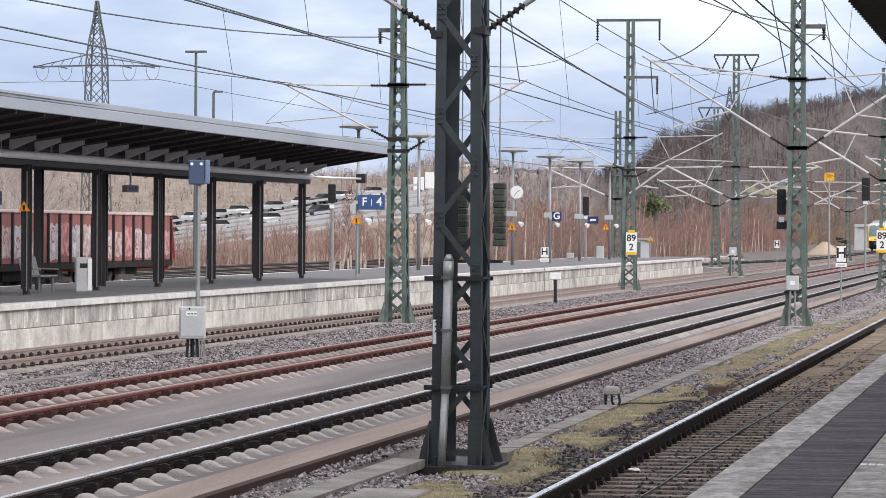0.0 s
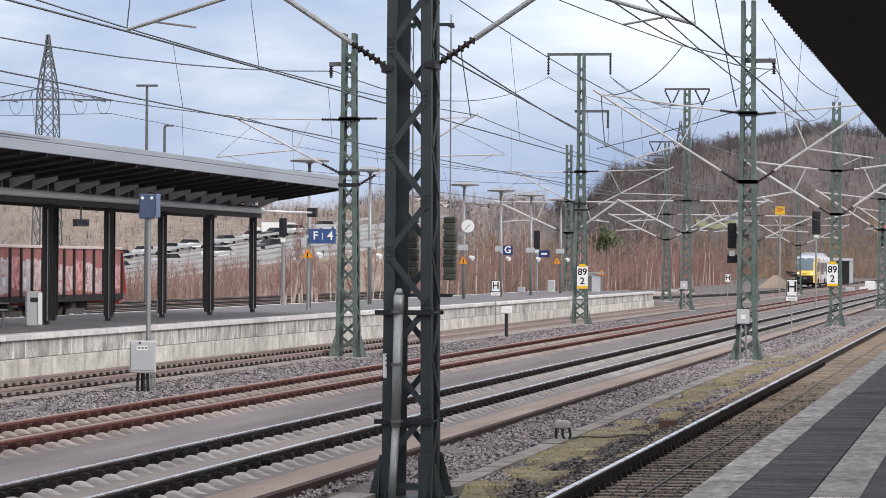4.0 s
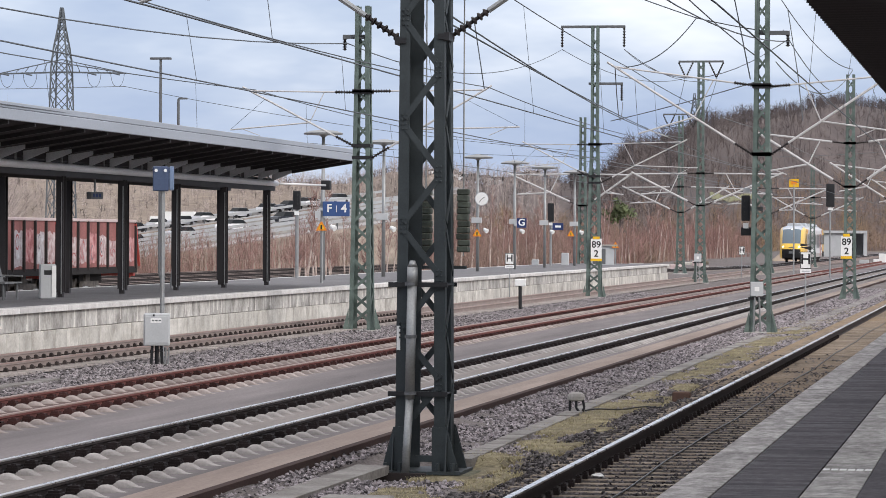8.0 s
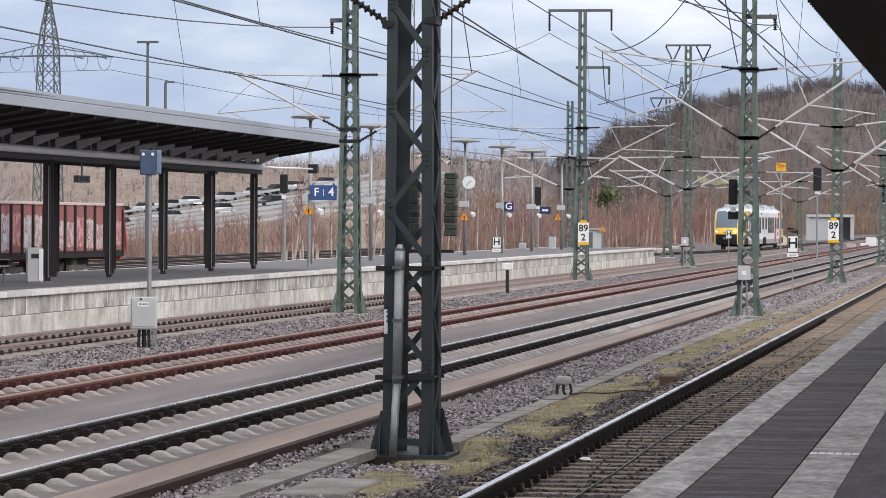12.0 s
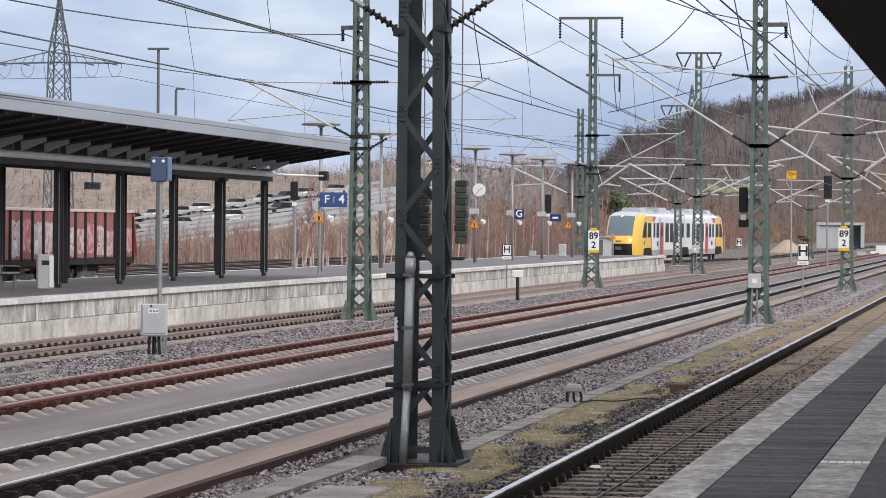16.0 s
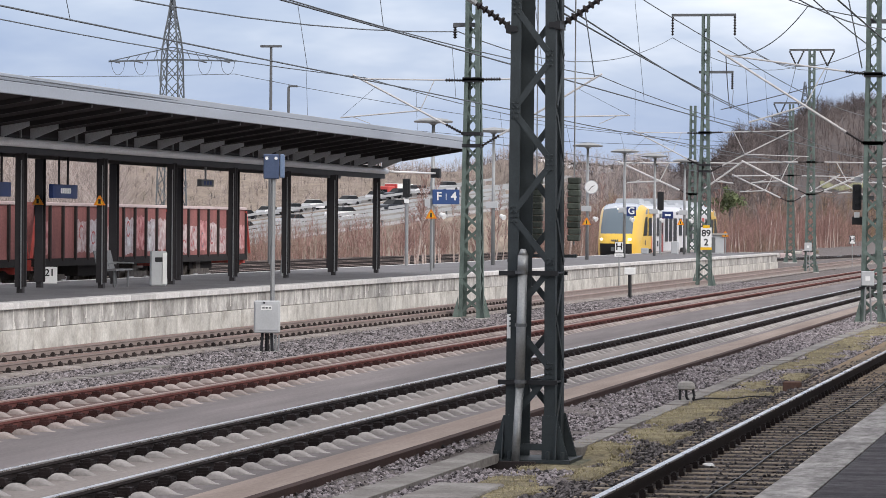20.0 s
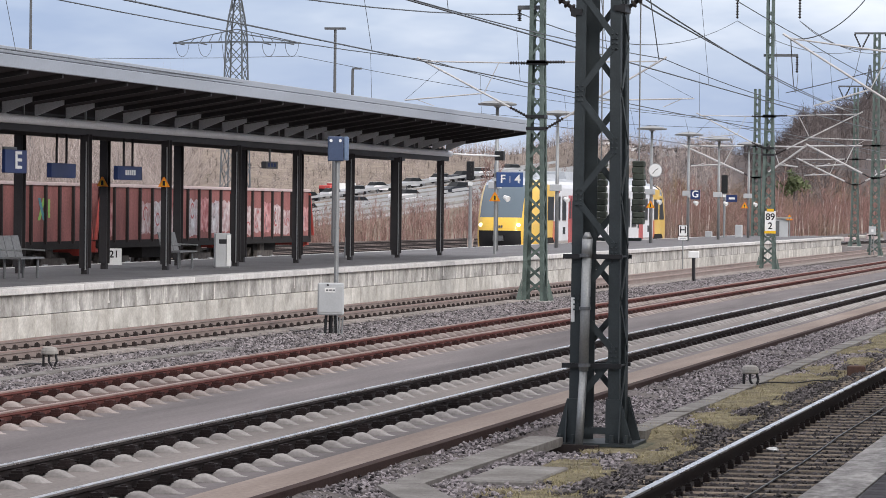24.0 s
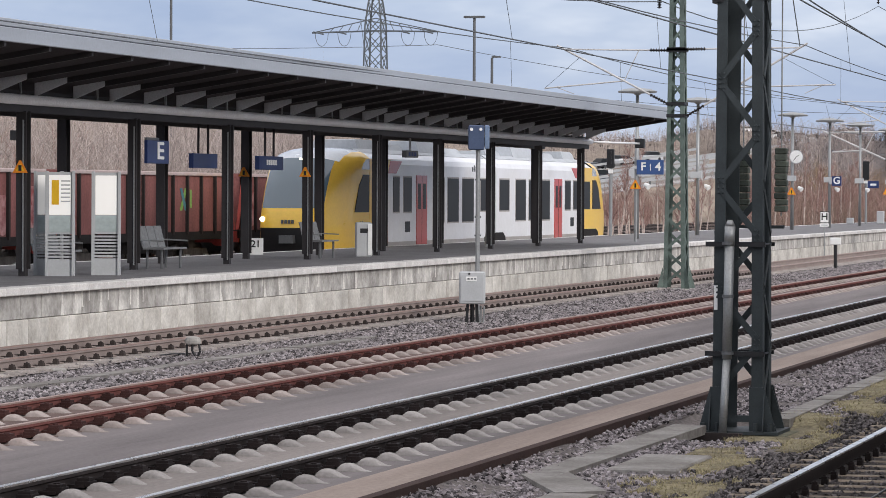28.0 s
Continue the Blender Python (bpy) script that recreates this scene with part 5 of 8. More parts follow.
def open_wagon(y0, y1, label, seed, bogies, end_red=True, painted=0.25):
    rnd = random.Random(seed)
    w = thing("goods_wagon", label, "goods wagon", (X_WAGON, 0, 0), group="goods wagons")
    a, b = y0 + 0.62, y1 - 0.62
    for s in (-1, 1):
        bm = B()
        box(bm, s * 1.30, s * 1.36, a, b, 1.33, 3.05)
        side = part("side_wall", bm, BROWN, w, "rust brown side wall")
        bm = B()
        box(bm, s * 1.28, s * 1.42, a - 0.03, b + 0.03, 3.04, 3.15)
        part("top_rim", bm, WAGON_RIM, side, "dusty pale top rim", bevel=0.015)
        n = max(4, round((b - a) / 1.36))
        for i in range(n + 1):
            y = a + (b - a) * i / n
            bm = B()
            box(bm, s * 1.36, s * 1.44, y - 0.06, y + 0.06, 1.25, 3.05)
            part("rib", bm, RAIL_DARK if s > 0 else BROWN, side)
        bm = B()
        box(bm, s * 1.20, s * 1.40, y0 + 0.4, y1 - 0.4, 1.08, 1.32)
        part("sole_bar", bm, BOGIE, w)
    for y, e in ((a, -1), (b, 1)):
        bm = B()
        box(bm, -1.36, 1.36, min(y, y - e * 0.06), max(y, y - e * 0.06), 1.33, 3.15)
        end = part("end_wall", bm, BROWN, w, "rust brown end wall")
        for x in (-0.8, 0.0, 0.8):
            bm = B()
            box(bm, x - 0.06, x + 0.06, min(y, y + e * 0.08), max(y, y + e * 0.08), 1.3, 3.1)
            part("end_post", bm, BROWN, end)
        for s in (-1, 1):
            bm = B()
            bar(bm, (s * 1.40, y - e * 0.05, 3.0), (s * 1.40, y + e * 0.52, 1.35), 0.09, 0.07)
            part("end_brace", bm, WAGON_RED, end, "red corner brace")
            bm = B()
            tube(bm, (s * 0.87, y + e * 0.05, 1.06), (s * 0.87, y + e * 0.5, 1.06), 0.09, 10)
            tube(bm, (s * 0.87, y + e * 0.5, 1.06), (s * 0.87, y + e * 0.6, 1.06), 0.23, 14)
            part("buffer", bm, WAGON_RED if end_red else BOGIE, end, "round buffer")
        bm = B()
        box(bm, -1.3, 1.3, min(y, y + e * 0.25), max(y, y + e * 0.25), 0.95, 1.3)
        part("headstock", bm, WAGON_RED, end)
    bm = B()
    box(bm, -1.3, 1.3, a, b, 1.25, 1.33)
    part("floor", bm, BOGIE, w)
    for yc in bogies:
        bm = B()
        for s in (-1, 1):
            loft(bm, [[(s * 1.0, yc - 1.3, 0.45), (s * 1.0, yc + 1.3, 0.45), (s * 1.0, yc + 1.1, 0.8), (s * 1.0, yc - 1.1, 0.8)],
                      [(s * 1.12, yc - 1.3, 0.45), (s * 1.12, yc + 1.3, 0.45), (s * 1.12, yc + 1.1, 0.8), (s * 1.12, yc - 1.1, 0.8)]])
        box(bm, -1.0, 1.0, yc - 0.3, yc + 0.3, 0.6, 1.1)
        bg = part("bogie", bm, GEAR, w, "dusty grey bogie")
        for dy in (-0.9, 0.9):
            for s in (-1, 1):
                bm = B()
                tube(bm, (s * 0.7, yc + dy, 0.46), (s * 0.83, yc + dy, 0.46), 0.46, 20)
                wh = part("wheel", bm, GEAR, bg)
                bm = B()
                box(bm, s * 1.1, s * 1.2, yc + dy - 0.16, yc + dy + 0.16, 0.34, 0.62)
                part("axle_box", bm, GREY, wh, "pale axle box")
    bm = B()
    box(bm, -0.9, 0.9, (y0 + y1) / 2 - 1.6, (y0 + y1) / 2 + 1.6, 0.7, 1.1)
    part("brake_gear", bm, BOGIE, w)
    # sprayed paint on the panels: blotchy shapes, no letters
    n = max(4, round((b - a) / 1.36))
    pan = (b - a) / n
    for i in range(n):
        if rnd.random() < painted:
            mat = rnd.choice([GRAF_PINK, GRAF_PALE, GRAF_PINK, GRAF_PALE, GRAF_GREY])
            ya, yb = a + pan * i + 0.09, a + pan * (i + 1) - 0.09
            top, bot = rnd.uniform(2.35, 2.75), rnd.uniform(1.36, 1.55)
            m = 7
            up = [(ya + (yb - ya) * k / m, top + rnd.uniform(-0.07, 0.07) - 0.02 * abs(2 * k / m - 1) ** 3) for k in range(m + 1)]
            lo = [(ya + (yb - ya) * k / m, bot + rnd.uniform(-0.02, 0.10)) for k in range(m, -1, -1)]
            bm = B()
            for k in range(m):
                ps = [up[k], up[k + 1], lo[m - k - 1], lo[m - k]]
                bm.faces.new([bm.verts.new((1.3645, y, z)) for y, z in ps])
            bmesh.ops.remove_doubles(bm, verts=bm.verts[:], dist=0.001)
            sp = part("sprayed_patch", bm, mat, w, "blotch of sprayed paint")
            # loops of a darker colour over it, no letters
            for g in range(rnd.choice((1, 2, 2))):
                yc, zc = ya + (yb - ya) * rnd.uniform(0.3, 0.7), rnd.uniform(bot + 0.3, top - 0.3)
                ry, rz = rnd.uniform(0.12, 0.3), rnd.uniform(0.15, 0.35)
                a0, a1 = rnd.uniform(0, 3), rnd.uniform(4, 6)
                bm = B()
                q = [(a0 + (a1 - a0) * k / 8) for k in range(9)]
                loft(bm, [[(1.3665, yc + ry * e * math.cos(t), zc + rz * e * math.sin(t)) for e in (0.75, 1.0)] for t in q], closed=False)
                part("sprayed_loop", bm, rnd.choice([GRAF_RED, GRAF_GREY, GRAF_RED, GRAF_DIM]), sp)
    return w


open_wagon(55.5, 71.2, "rust brown open wagon with sprayed paint", 3, (58.5, 68.2))
open_wagon(71.2, 87.0, "rust brown open wagon with red sprayed patches", 4, (74.2, 84.0), painted=0.5)
g2 = open_wagon(87.0, 102.7, "rust brown open wagon with a bright green and blue sprayed patch", 5, (90.0, 99.7), painted=0.0)
open_wagon(102.9, 119.2, "rust brown open wagon with pale pink sprayed patches", 6, (106.2, 115.8), painted=0.8)
open_wagon(119.4, 130.4, "short rust brown open wagon with red end at the train's tail", 7, (124.2,), painted=0.9)
for pts, mat in (([(93.3, 1.9), (93.6, 1.9), (94.2, 2.75), (93.9, 2.75)], GRAF_GREEN), ([(94.2, 1.9), (93.9, 1.9), (93.3, 2.75), (93.6, 2.75)], GRAF_CYAN), ([(94.5, 2.0), (94.75, 2.0), (94.75, 2.7), (94.5, 2.7)], GRAF_GREEN)):
    bm = B()
    bm.faces.new([bm.verts.new((1.372 + (0.002 if mat is GRAF_CYAN else 0), 94.0 + 0.78 * (y - 94.0) + 4.05, 2.3 + 0.8 * (z - 2.3))) for y, z in pts])
    part("sprayed_stroke", bm, mat, g2, "bright sprayed stroke")

# ---- things on and beside the platforms ----
def lettering(name, text, size, mat, parent, loc, rot, label="", squeeze=1.0):
    """Flat letters in the built-in font, turned into a mesh."""
    cu = bpy.data.curves.new(name, "FONT")
    cu.body, cu.size, cu.align_x, cu.align_y, cu.extrude = text, size, "CENTER", "CENTER", 0.003
    cu.offset = size * 0.018
    tmp = bpy.data.objects.new(name, cu)
    scene.collection.objects.link(tmp)
    me = bpy.data.meshes.new_from_object(tmp.evaluated_get(bpy.context.evaluated_depsgraph_get()))
    bpy.data.objects.remove(tmp)
    me.materials.clear()
    me.materials.append(mat)
    ob = new(name, me)
    ob.parent = parent
    ob.matrix_basis = Matrix.LocRotScale(loc, Euler([radians(a) for a in rot]), (squeeze, 1, 1))
    if label:
        ob["label"] = label
    return ob


def post(parent, h, r=0.05, mat=STEEL, name="post", z0=0.0):
    bm = B()
    tube(bm, (0, 0, z0), (0, 0, h), r, 10)
    return part(name, bm, mat, parent, smooth=False)


def plate(parent, x0, x1, z0, z1, y, mat, name="plate", label="", d=0.02, bevel=0.004):
    bm = B()
    box(bm, x0, x1, y - d, y + d, z0, z1)
    return part(name, bm, mat, parent, label, bevel=bevel)


# grey cabinet and blue lamp box on a pole, between the tracks
yaw = 13.0
cab_box = thing("trackside_cabinet", "light grey steel cabinet on a black stand between the tracks", "cabinet", (-18.0, 70.3, -0.26), radians(yaw))
bm = B()
box(bm, -0.28, 0.28, -0.17, 0.17, 0.44, 1.13)
body = part("body", bm, GREY, cab_box, bevel=0.025)
bm = B()
box(bm, -0.25, 0.25, -0.185, -0.172, 0.5, 1.07)
dr = part("door", bm, GREY, body, bevel=0.008)
plate(cab_box, -0.13, 0.1, 0.93, 1.03, -0.19, WHITE, "label_plate", "white label plate", 0.004, 0)
bm = B()
for i in range(3):
    box(bm, -0.1 + 0.07 * i, -0.05 + 0.07 * i, -0.197, -0.195, 0.965, 0.995)
part("label_mark", bm, GREY_DARK, dr)
bm = B()
tube(bm, (-0.06, -0.19, 1.07), (-0.06, -0.19, 1.11), 0.02, 8)
part("lock", bm, BLACK, body)
for x in (-0.12, 0.0, 0.12):
    bm = B()
    bar(bm, (x, 0, 0), (x * 0.8, 0, 0.44), 0.06, 0.06)
    part("stand_leg", bm, BLACK, cab_box)
bm = B()
box(bm, -0.3, 0.25, -0.25, 0.2, -0.1, 0.05)
part("footing", bm, CONCRETE, cab_box, "concrete footing", bevel=0.02)
for x in (0.18, 0.24):
    bm = B()
    tube(bm, (x, -0.05, 0), (x + 0.02, -0.05, 0.4), 0.02, 6)
    part("cable_pipe", bm, STEEL, cab_box)
lamp = thing("signal_box", "dark blue box with two white lamps on a thin steel pole", "signal", (-18.0, 70.75, -0.26), radians(yaw))
post(lamp, 3.75, 0.05)
for z in (1.9, 2.3, 3.1):
    bm = B()
    tube(bm, (-0.07, 0, z), (0.07, 0, z), 0.02, 6)
    part("pole_clip", bm, GREY_DARK, lamp)
bm = B()
box(bm, -0.21, 0.13, -0.16, 0.16, 3.74, 4.27)
hd = part("head", bm, material("signal_blue_grey", (0.06, 0.085, 0.15), 0.45, dark=(0.045, 0.06, 0.11), scale=2, stain=0.4, fine=30, bump=0), lamp, "dark blue housing", bevel=0.02)
bm = B()
box(bm, 0.14, 0.24, -0.15, 0.17, 3.76, 4.27)
part("side_panel", bm, material("signal_blue_pale", (0.16, 0.22, 0.33), 0.45, scale=2, stain=0.4, fine=30, bump=0), hd, "paler blue side", bevel=0.015)
for x in (-0.14, 0.06):
    bm = B()
    tube(bm, (x, -0.19, 4.18), (x, -0.15, 4.18), 0.035, 10)
    part("lamp_lens", bm, WHITE, hd, "small white lamp")

# dwarf cable heads beside the tracks
for x, y, label in ((-6.9, 54.0, "low marker post with pale cap and two black cables"), (-18.65, 53.9, "low marker post with pale cap beside the far track")):
    d = thing("trackside_marker", label, "marker post", (x, y, -0.27 + low(x, y)), 0.15, group="marker posts")
    bm = B()
    loft(bm, [[(r * 0.14 * math.cos(a), r * 0.11 * math.sin(a), z) for a in (k * math.tau / 14 for k in range(14))] for r, z in ((0.75, 0.25), (1.0, 0.27), (1.0, 0.32), (0.85, 0.365), (0.5, 0.385), (0.1, 0.39))])
    part("cap", bm, CONCRETE, d, "pale rounded cap")
    for pts in (((-0.1, 0, 0.28), (-0.1, -0.01, 0)), ((0.0, -0.03, 0.28), (0.0, -0.05, 0.14), (0.08, -0.05, 0.02)), ((0.1, -0.02, 0.28), (0.13, -0.03, 0.15), (0.08, -0.04, 0.02))):
        bm = B()
        for p, q in zip(pts, pts[1:]):
            tube(bm, p, q, 0.022, 6)
        part("cable", bm, BLACK, d)
    bm = B()
    box(bm, -0.18, 0.12, -0.12, 0.1, -0.05, 0.03)
    part("footing", bm, CONCRETE, d)
for x0, y0, x1, y1 in ((-6.75, 54.0, -5.6, 55.6), (-18.9, 54.2, -19.6, 50.5)):
    bm = B()
    pts = [Vector((x0 + (x1 - x0) * i / 8, y0 + (y1 - y0) * i / 8, -0.19 + low(x0, y0) * 0.75 + 0.015 * math.sin(i * 1.4))) for i in range(9)]
    polyline(bm, pts, 0.011, 6)
    solid("loose_cable", bm, BLACK, "black cable lying on the ballast", "cable", group="loose cables")
bm = B()
box(bm, -0.15, 0.15, -0.14, 0.14, -0.05, 0.13)
solid("rail_block", bm, material("brown_block", (0.12, 0.07, 0.055), 0.9, scale=3, fine=25), "brown block lying beside the rail", "block", bevel=0.02, loc=(-5.55, 57.6, -0.22))

# boards with H
def stop_board(x, y, zg, zb, w, h, label, group="stop boards", extra=False, yaw=8.0):
    b = thing("stop_board", label, "sign", (x, y, zg), radians(yaw), group=group)
    post(b, zb - zg + 0.05, 0.03)
    p = plate(b, -w / 2, w / 2, zb - zg, zb - zg + h, -0.04, WHITE, "board", "white board with black frame")
    for x0, x1, z0, z1 in ((-w / 2, w / 2, 0, 0.025), (-w / 2, w / 2, h - 0.025, h), (-w / 2, -w / 2 + 0.025, 0, h), (w / 2 - 0.025, w / 2, 0, h)):
        bm = B()
        box(bm, x0, x1, -0.064, -0.061, zb - zg + z0, zb - zg + z1)
        part("frame_line", bm, BLACK, p)
    lettering("letter", "H", h * 0.85, BLACK, p, (0, -0.064, zb - zg + h * 0.53), (90, 0, 0))
    if extra:
        bm = B()
        box(bm, -w / 2, w / 2, -0.06, -0.02, zb - zg - 0.16, zb - zg - 0.02)
        q = part("lower_board", bm, WHITE, b, "small white board with an unreadable line")
        bm = B()
        box(bm, -w * 0.35, w * 0.35, -0.064, -0.061, zb - zg - 0.12, zb - zg - 0.07)
        part("text_bar", bm, GREY, q)
    return b


stop_board(-21.8, 147.3, -0.25, 1.35, 0.40, 0.50, "white board with black H on a thin post", extra=True)
h2 = stop_board(-7.45, 124.0, -0.25, 1.45, 0.40, 0.62, "white board with black H on a pale post", extra=True)
bm = B()
bm.faces.new([bm.verts.new(p) for p in ((-0.2, -0.05, 2.48), (0.2, -0.05, 2.36), (0.2, -0.05, 2.52))])
bm.faces.new([bm.verts.new(p) for p in ((-0.2, -0.05, 2.50), (0.2, -0.05, 2.56), (-0.2, -0.05, 2.62))])
part("wedge_board", bm, BLACK, h2, "black wedge above the board")
stop_board(-19.0, 241.0, -0.25, 1.4, 0.42, 0.6, "small white board with black H far down the line")
kb = thing("key_box", "white box on a black post beside the far track", "box", (-18.62, 128.7, -0.28))
bm = B()
polyline(bm, [Vector((0.08, 0, 0)), Vector((0.0, 0, 0.15)), Vector((-0.01, 0, 0.95))], 0.07, 8)
part("post", bm, BLACK, kb)
plate(kb, -0.2, 0.2, 0.95, 1.22, 0, WHITE, "box", "white box", 0.1, 0.02)

# kilometre boards on two masts
for x, y, z, lab in ((-19.04, 156.05, 1.52, "kilometre board with yellow bars on a lattice mast"), (-7.53, 156.3, 1.70, "kilometre board with yellow bars on a platform-side mast")):
    k = thing("kilometre_board", lab, "sign", (x, y, z), radians(7), group="kilometre boards")
    bd = plate(k, -0.25, 0.25, 0.0, 0.98, 0, WHITE, "board", "white board")
    for z0, z1 in ((-0.06, 0.06), (0.95, 1.08)):
        plate(k, -0.26 if z0 < 0 else -0.16, 0.26 if z0 < 0 else 0.16, z0, z1, -0.022, YELLOW, "bar", "yellow bar", 0.006, 0)
    lettering("digits", "89", 0.43, BLACK, bd, (0, -0.026, 0.70), (90, 0, 0))
    lettering("digits", "2", 0.43, BLACK, bd, (0, -0.026, 0.28), (90, 0, 0))
    bm = B()
    box(bm, -0.1, 0.1, 0.0, 0.35, 0.3, 0.4)
    part("bracket", bm, GREY_DARK, k)

# signals
def light_signal(x, y, z0, z1, w, label, lit=None, pole=True, white_foot=True, zg=-0.25):
    s = thing("light_signal", label, "signal", (x, y, 0), radians(6), group="light signals")
    bm = B()
    box(bm, -w / 2, w / 2, -0.08, 0.12, z0, z1)
    hd = part("screen", bm, BLACK, s, "black signal screen", bevel=0.03)
    for i, zz in enumerate((0.3, 0.55, 0.8)):
        bm = B()
        z = z0 + (z1 - z0) * zz
        tube(bm, (0, -0.16, z), (0, -0.08, z), w * 0.22, 12)
        part("lens", bm, lit if lit and i == 2 else BLACK, hd, "red light, lit" if lit and i == 2 else "")
    if white_foot:
        plate(s, -w * 0.3, w * 0.3, z0 - 0.22, z0 - 0.06, 0, WHITE, "number_plate", "white plate", 0.03)
    if pole:
        bm = B()
        tube(bm, (0, 0.15, zg), (0, 0.15, z1), 0.07, 10)
        part("post", bm, STEEL, s)
    else:
        bm = B()
        box(bm, 0.0, 0.5, 0.02, 0.10, z0 + 0.3, z0 + 0.42)
        part("bracket", bm, GREY_DARK, s)
    return s


RED_LIT = glow("signal_red_lit", (1.0, 0.02, 0.03), 9.0)
s1 = light_signal(-7.75, 99.75, 3.05, 3.80, 0.26, "black light signal bracketed to a lattice mast", pole=False)
plate(s1, -0.08, 0.12, 3.88, 4.02, 0, GREY, "top_board", "pale pointed board", 0.02)
plate(s1, -0.14, 0.16, 2.62, 2.86, 0.05, BLACK, "lower_screen", "small black screen", 0.04)
light_signal(-12.6, 238.0, 4.8, 6.4, 0.58, "black light signal on a tall post between far tracks")
light_signal(-7.75, 236.0, 4.0, 5.6, 0.6, "black light signal that shows red", lit=RED_LIT)
light_signal(-27.2, 200.5, 3.5, 4.6, 0.38, "black light signal at the platform end", zg=0.88)
light_signal(-28.1, 132.0, 3.6, 4.35, 0.3, "dark signal screen above the far side of the platform", zg=0.88)
yb = thing("yellow_board", "square orange yellow board high above the tracks", "sign", (-15.9, 250.0, 5.95), group="line signs")
plate(yb, -0.36, 0.36, 0.4, 1.0, 0, YELLOW, "board", "yellow square board")
bm = B()
box(bm, -0.2, 0.2, -0.026, -0.021, 0.6, 0.85)
part("mark", bm, ORANGE, yb)
bm = B()
tube(bm, (0, 0.03, -6.2), (0, 0.03, 0.7), 0.06, 8)
part("post", bm, STEEL, yb)

# platform lamps: tall posts with flat round heads
def platform_lamp(y, label, x=-25.7, h=5.6, board=True):
    l = thing("platform_lamp", label, "lamp", (x, y, PF_Z), group="platform lamps")
    bm = B()
    tube(bm, (0, 0, 0), (0, 0, h - 0.15), 0.085, 12, 0.06)
    part("post", bm, STEEL, l, "pale steel post", smooth=True)
    bm = B()
    for (r0, z0), (r1, z1) in zip(((0.07, h - 0.2), (0.16, h - 0.13), (0.72, h - 0.10), (0.74, h - 0.04), (0.5, h + 0.04)), ((0.16, h - 0.13), (0.72, h - 0.10), (0.74, h - 0.04), (0.5, h + 0.04), (0.02, h + 0.1))):
        tube(bm, (0, 0, z0), (0, 0, z1), r0, 20, r1, caps=False)
    part("shade", bm, STEEL, l, "flat round lamp head", smooth=True)
    if board:
        plate(l, -0.28, 0.2, 2.35, 2.62, -0.1, GREY, "speaker_box", "pale grey box", 0.09, 0.01)
        bm = B()
        tube(bm, (0.32, -0.1, 2.05), (0.5, -0.2, 1.95), 0.07, 8, 0.12)
        part("loudspeaker", bm, WHITE, l, "small pale loudspeaker")
    return l


for y in (125.5, 138.0, 163.0, 175.4, 187.0, 200.0):
    platform_lamp(y, "tall platform lamp with a flat round head on a pale post")


def warning_triangle(x, y, z, label, s=0.15, yaw=12.0):
    w = thing("warning_sign", label, "sign", (x, y, z), radians(yaw), group="warning triangles")
    for k, mat, d in ((1.0, ORANGE, 0.0), (0.55, YELLOW, -0.004)):
        bm = B()
        pts = [(-s * k, -s * 0.55 * k), (s * k, -s * 0.55 * k), (s * 0.12, s * 1.05 * k), (-s * 0.12, s * 1.05 * k)]
        loft(bm, [[(a, -0.012 + d, b) for a, b in pts], [(a, 0.008 + d, b) for a, b in pts]])
        part("plate" if k == 1.0 else "inner_field", bm, mat, w, "orange triangle" if k == 1.0 else "")
    bm = B()
    box(bm, -0.03, 0.03, -0.028, -0.02, -s * 0.3, s * 0.45)
    part("mark", bm, BLACK, w)
    bm = B()
    box(bm, -0.06, 0.06, 0.008, 0.12, -0.06, 0.06)
    part("bracket", bm, GREY_DARK, w)
    return w


warning_triangle(-24.9, 80.5, 3.02, "orange warning triangle on a canopy column")
warning_triangle(-26.5, 80.5, 3.02, "orange warning triangle on a back column")
warning_triangle(-24.9, 61.7, 2.98, "orange warning triangle on a canopy column")
warning_triangle(-25.7, 162.8, 2.7, "orange warning triangle on a lamp post", 0.22)
warning_triangle(-25.9, 199.8, 2.75, "orange warning triangle on a lamp post", 0.22)
warning_triangle(-24.35, 209.4, 2.05, "orange warning triangle beside a grey hut", 0.22)
tp = thing("sign_post", "pale post that carries the blue sector sign", "post", (-24.1, 117.5, PF_Z))
post(tp, 3.2, 0.055)
warning_triangle(-24.1, 117.4, 2.85, "orange warning triangle on a sign post", 0.2)

hp = thing("sign_post", "short pale post with a warning triangle by the hut", "post", (-24.35, 209.5, PF_Z))
post(hp, 1.35, 0.04)
# clock
ck = thing("station_clock", "round white clock on a bracket from a lamp post", "clock", (-25.47, 162.75, 4.41), radians(8))
bm = B()
tube(bm, (0, -0.07, 0), (0, 0.07, 0), 0.33, 28)
part("case", bm, GREY, ck, "grey round case")
bm = B()
tube(bm, (0, -0.082, 0), (0, -0.071, 0), 0.30, 28)
fc = part("face", bm, WHITE, ck, "white dial")
for a, l in ((60, 0.16), (215, 0.22)):
    bm = B()
    bar(bm, (0, -0.088, 0), (math.sin(radians(a)) * l, -0.088, math.cos(radians(a)) * l), 0.03, 0.006, (0, 1, 0))
    part("hand_of_clock", bm, BLACK, fc)
bm = B()
bar(bm, (-0.30, 0, 0), (-0.2, 0.1, 0), 0.05, 0.05)
part("bracket", bm, STEEL, ck)

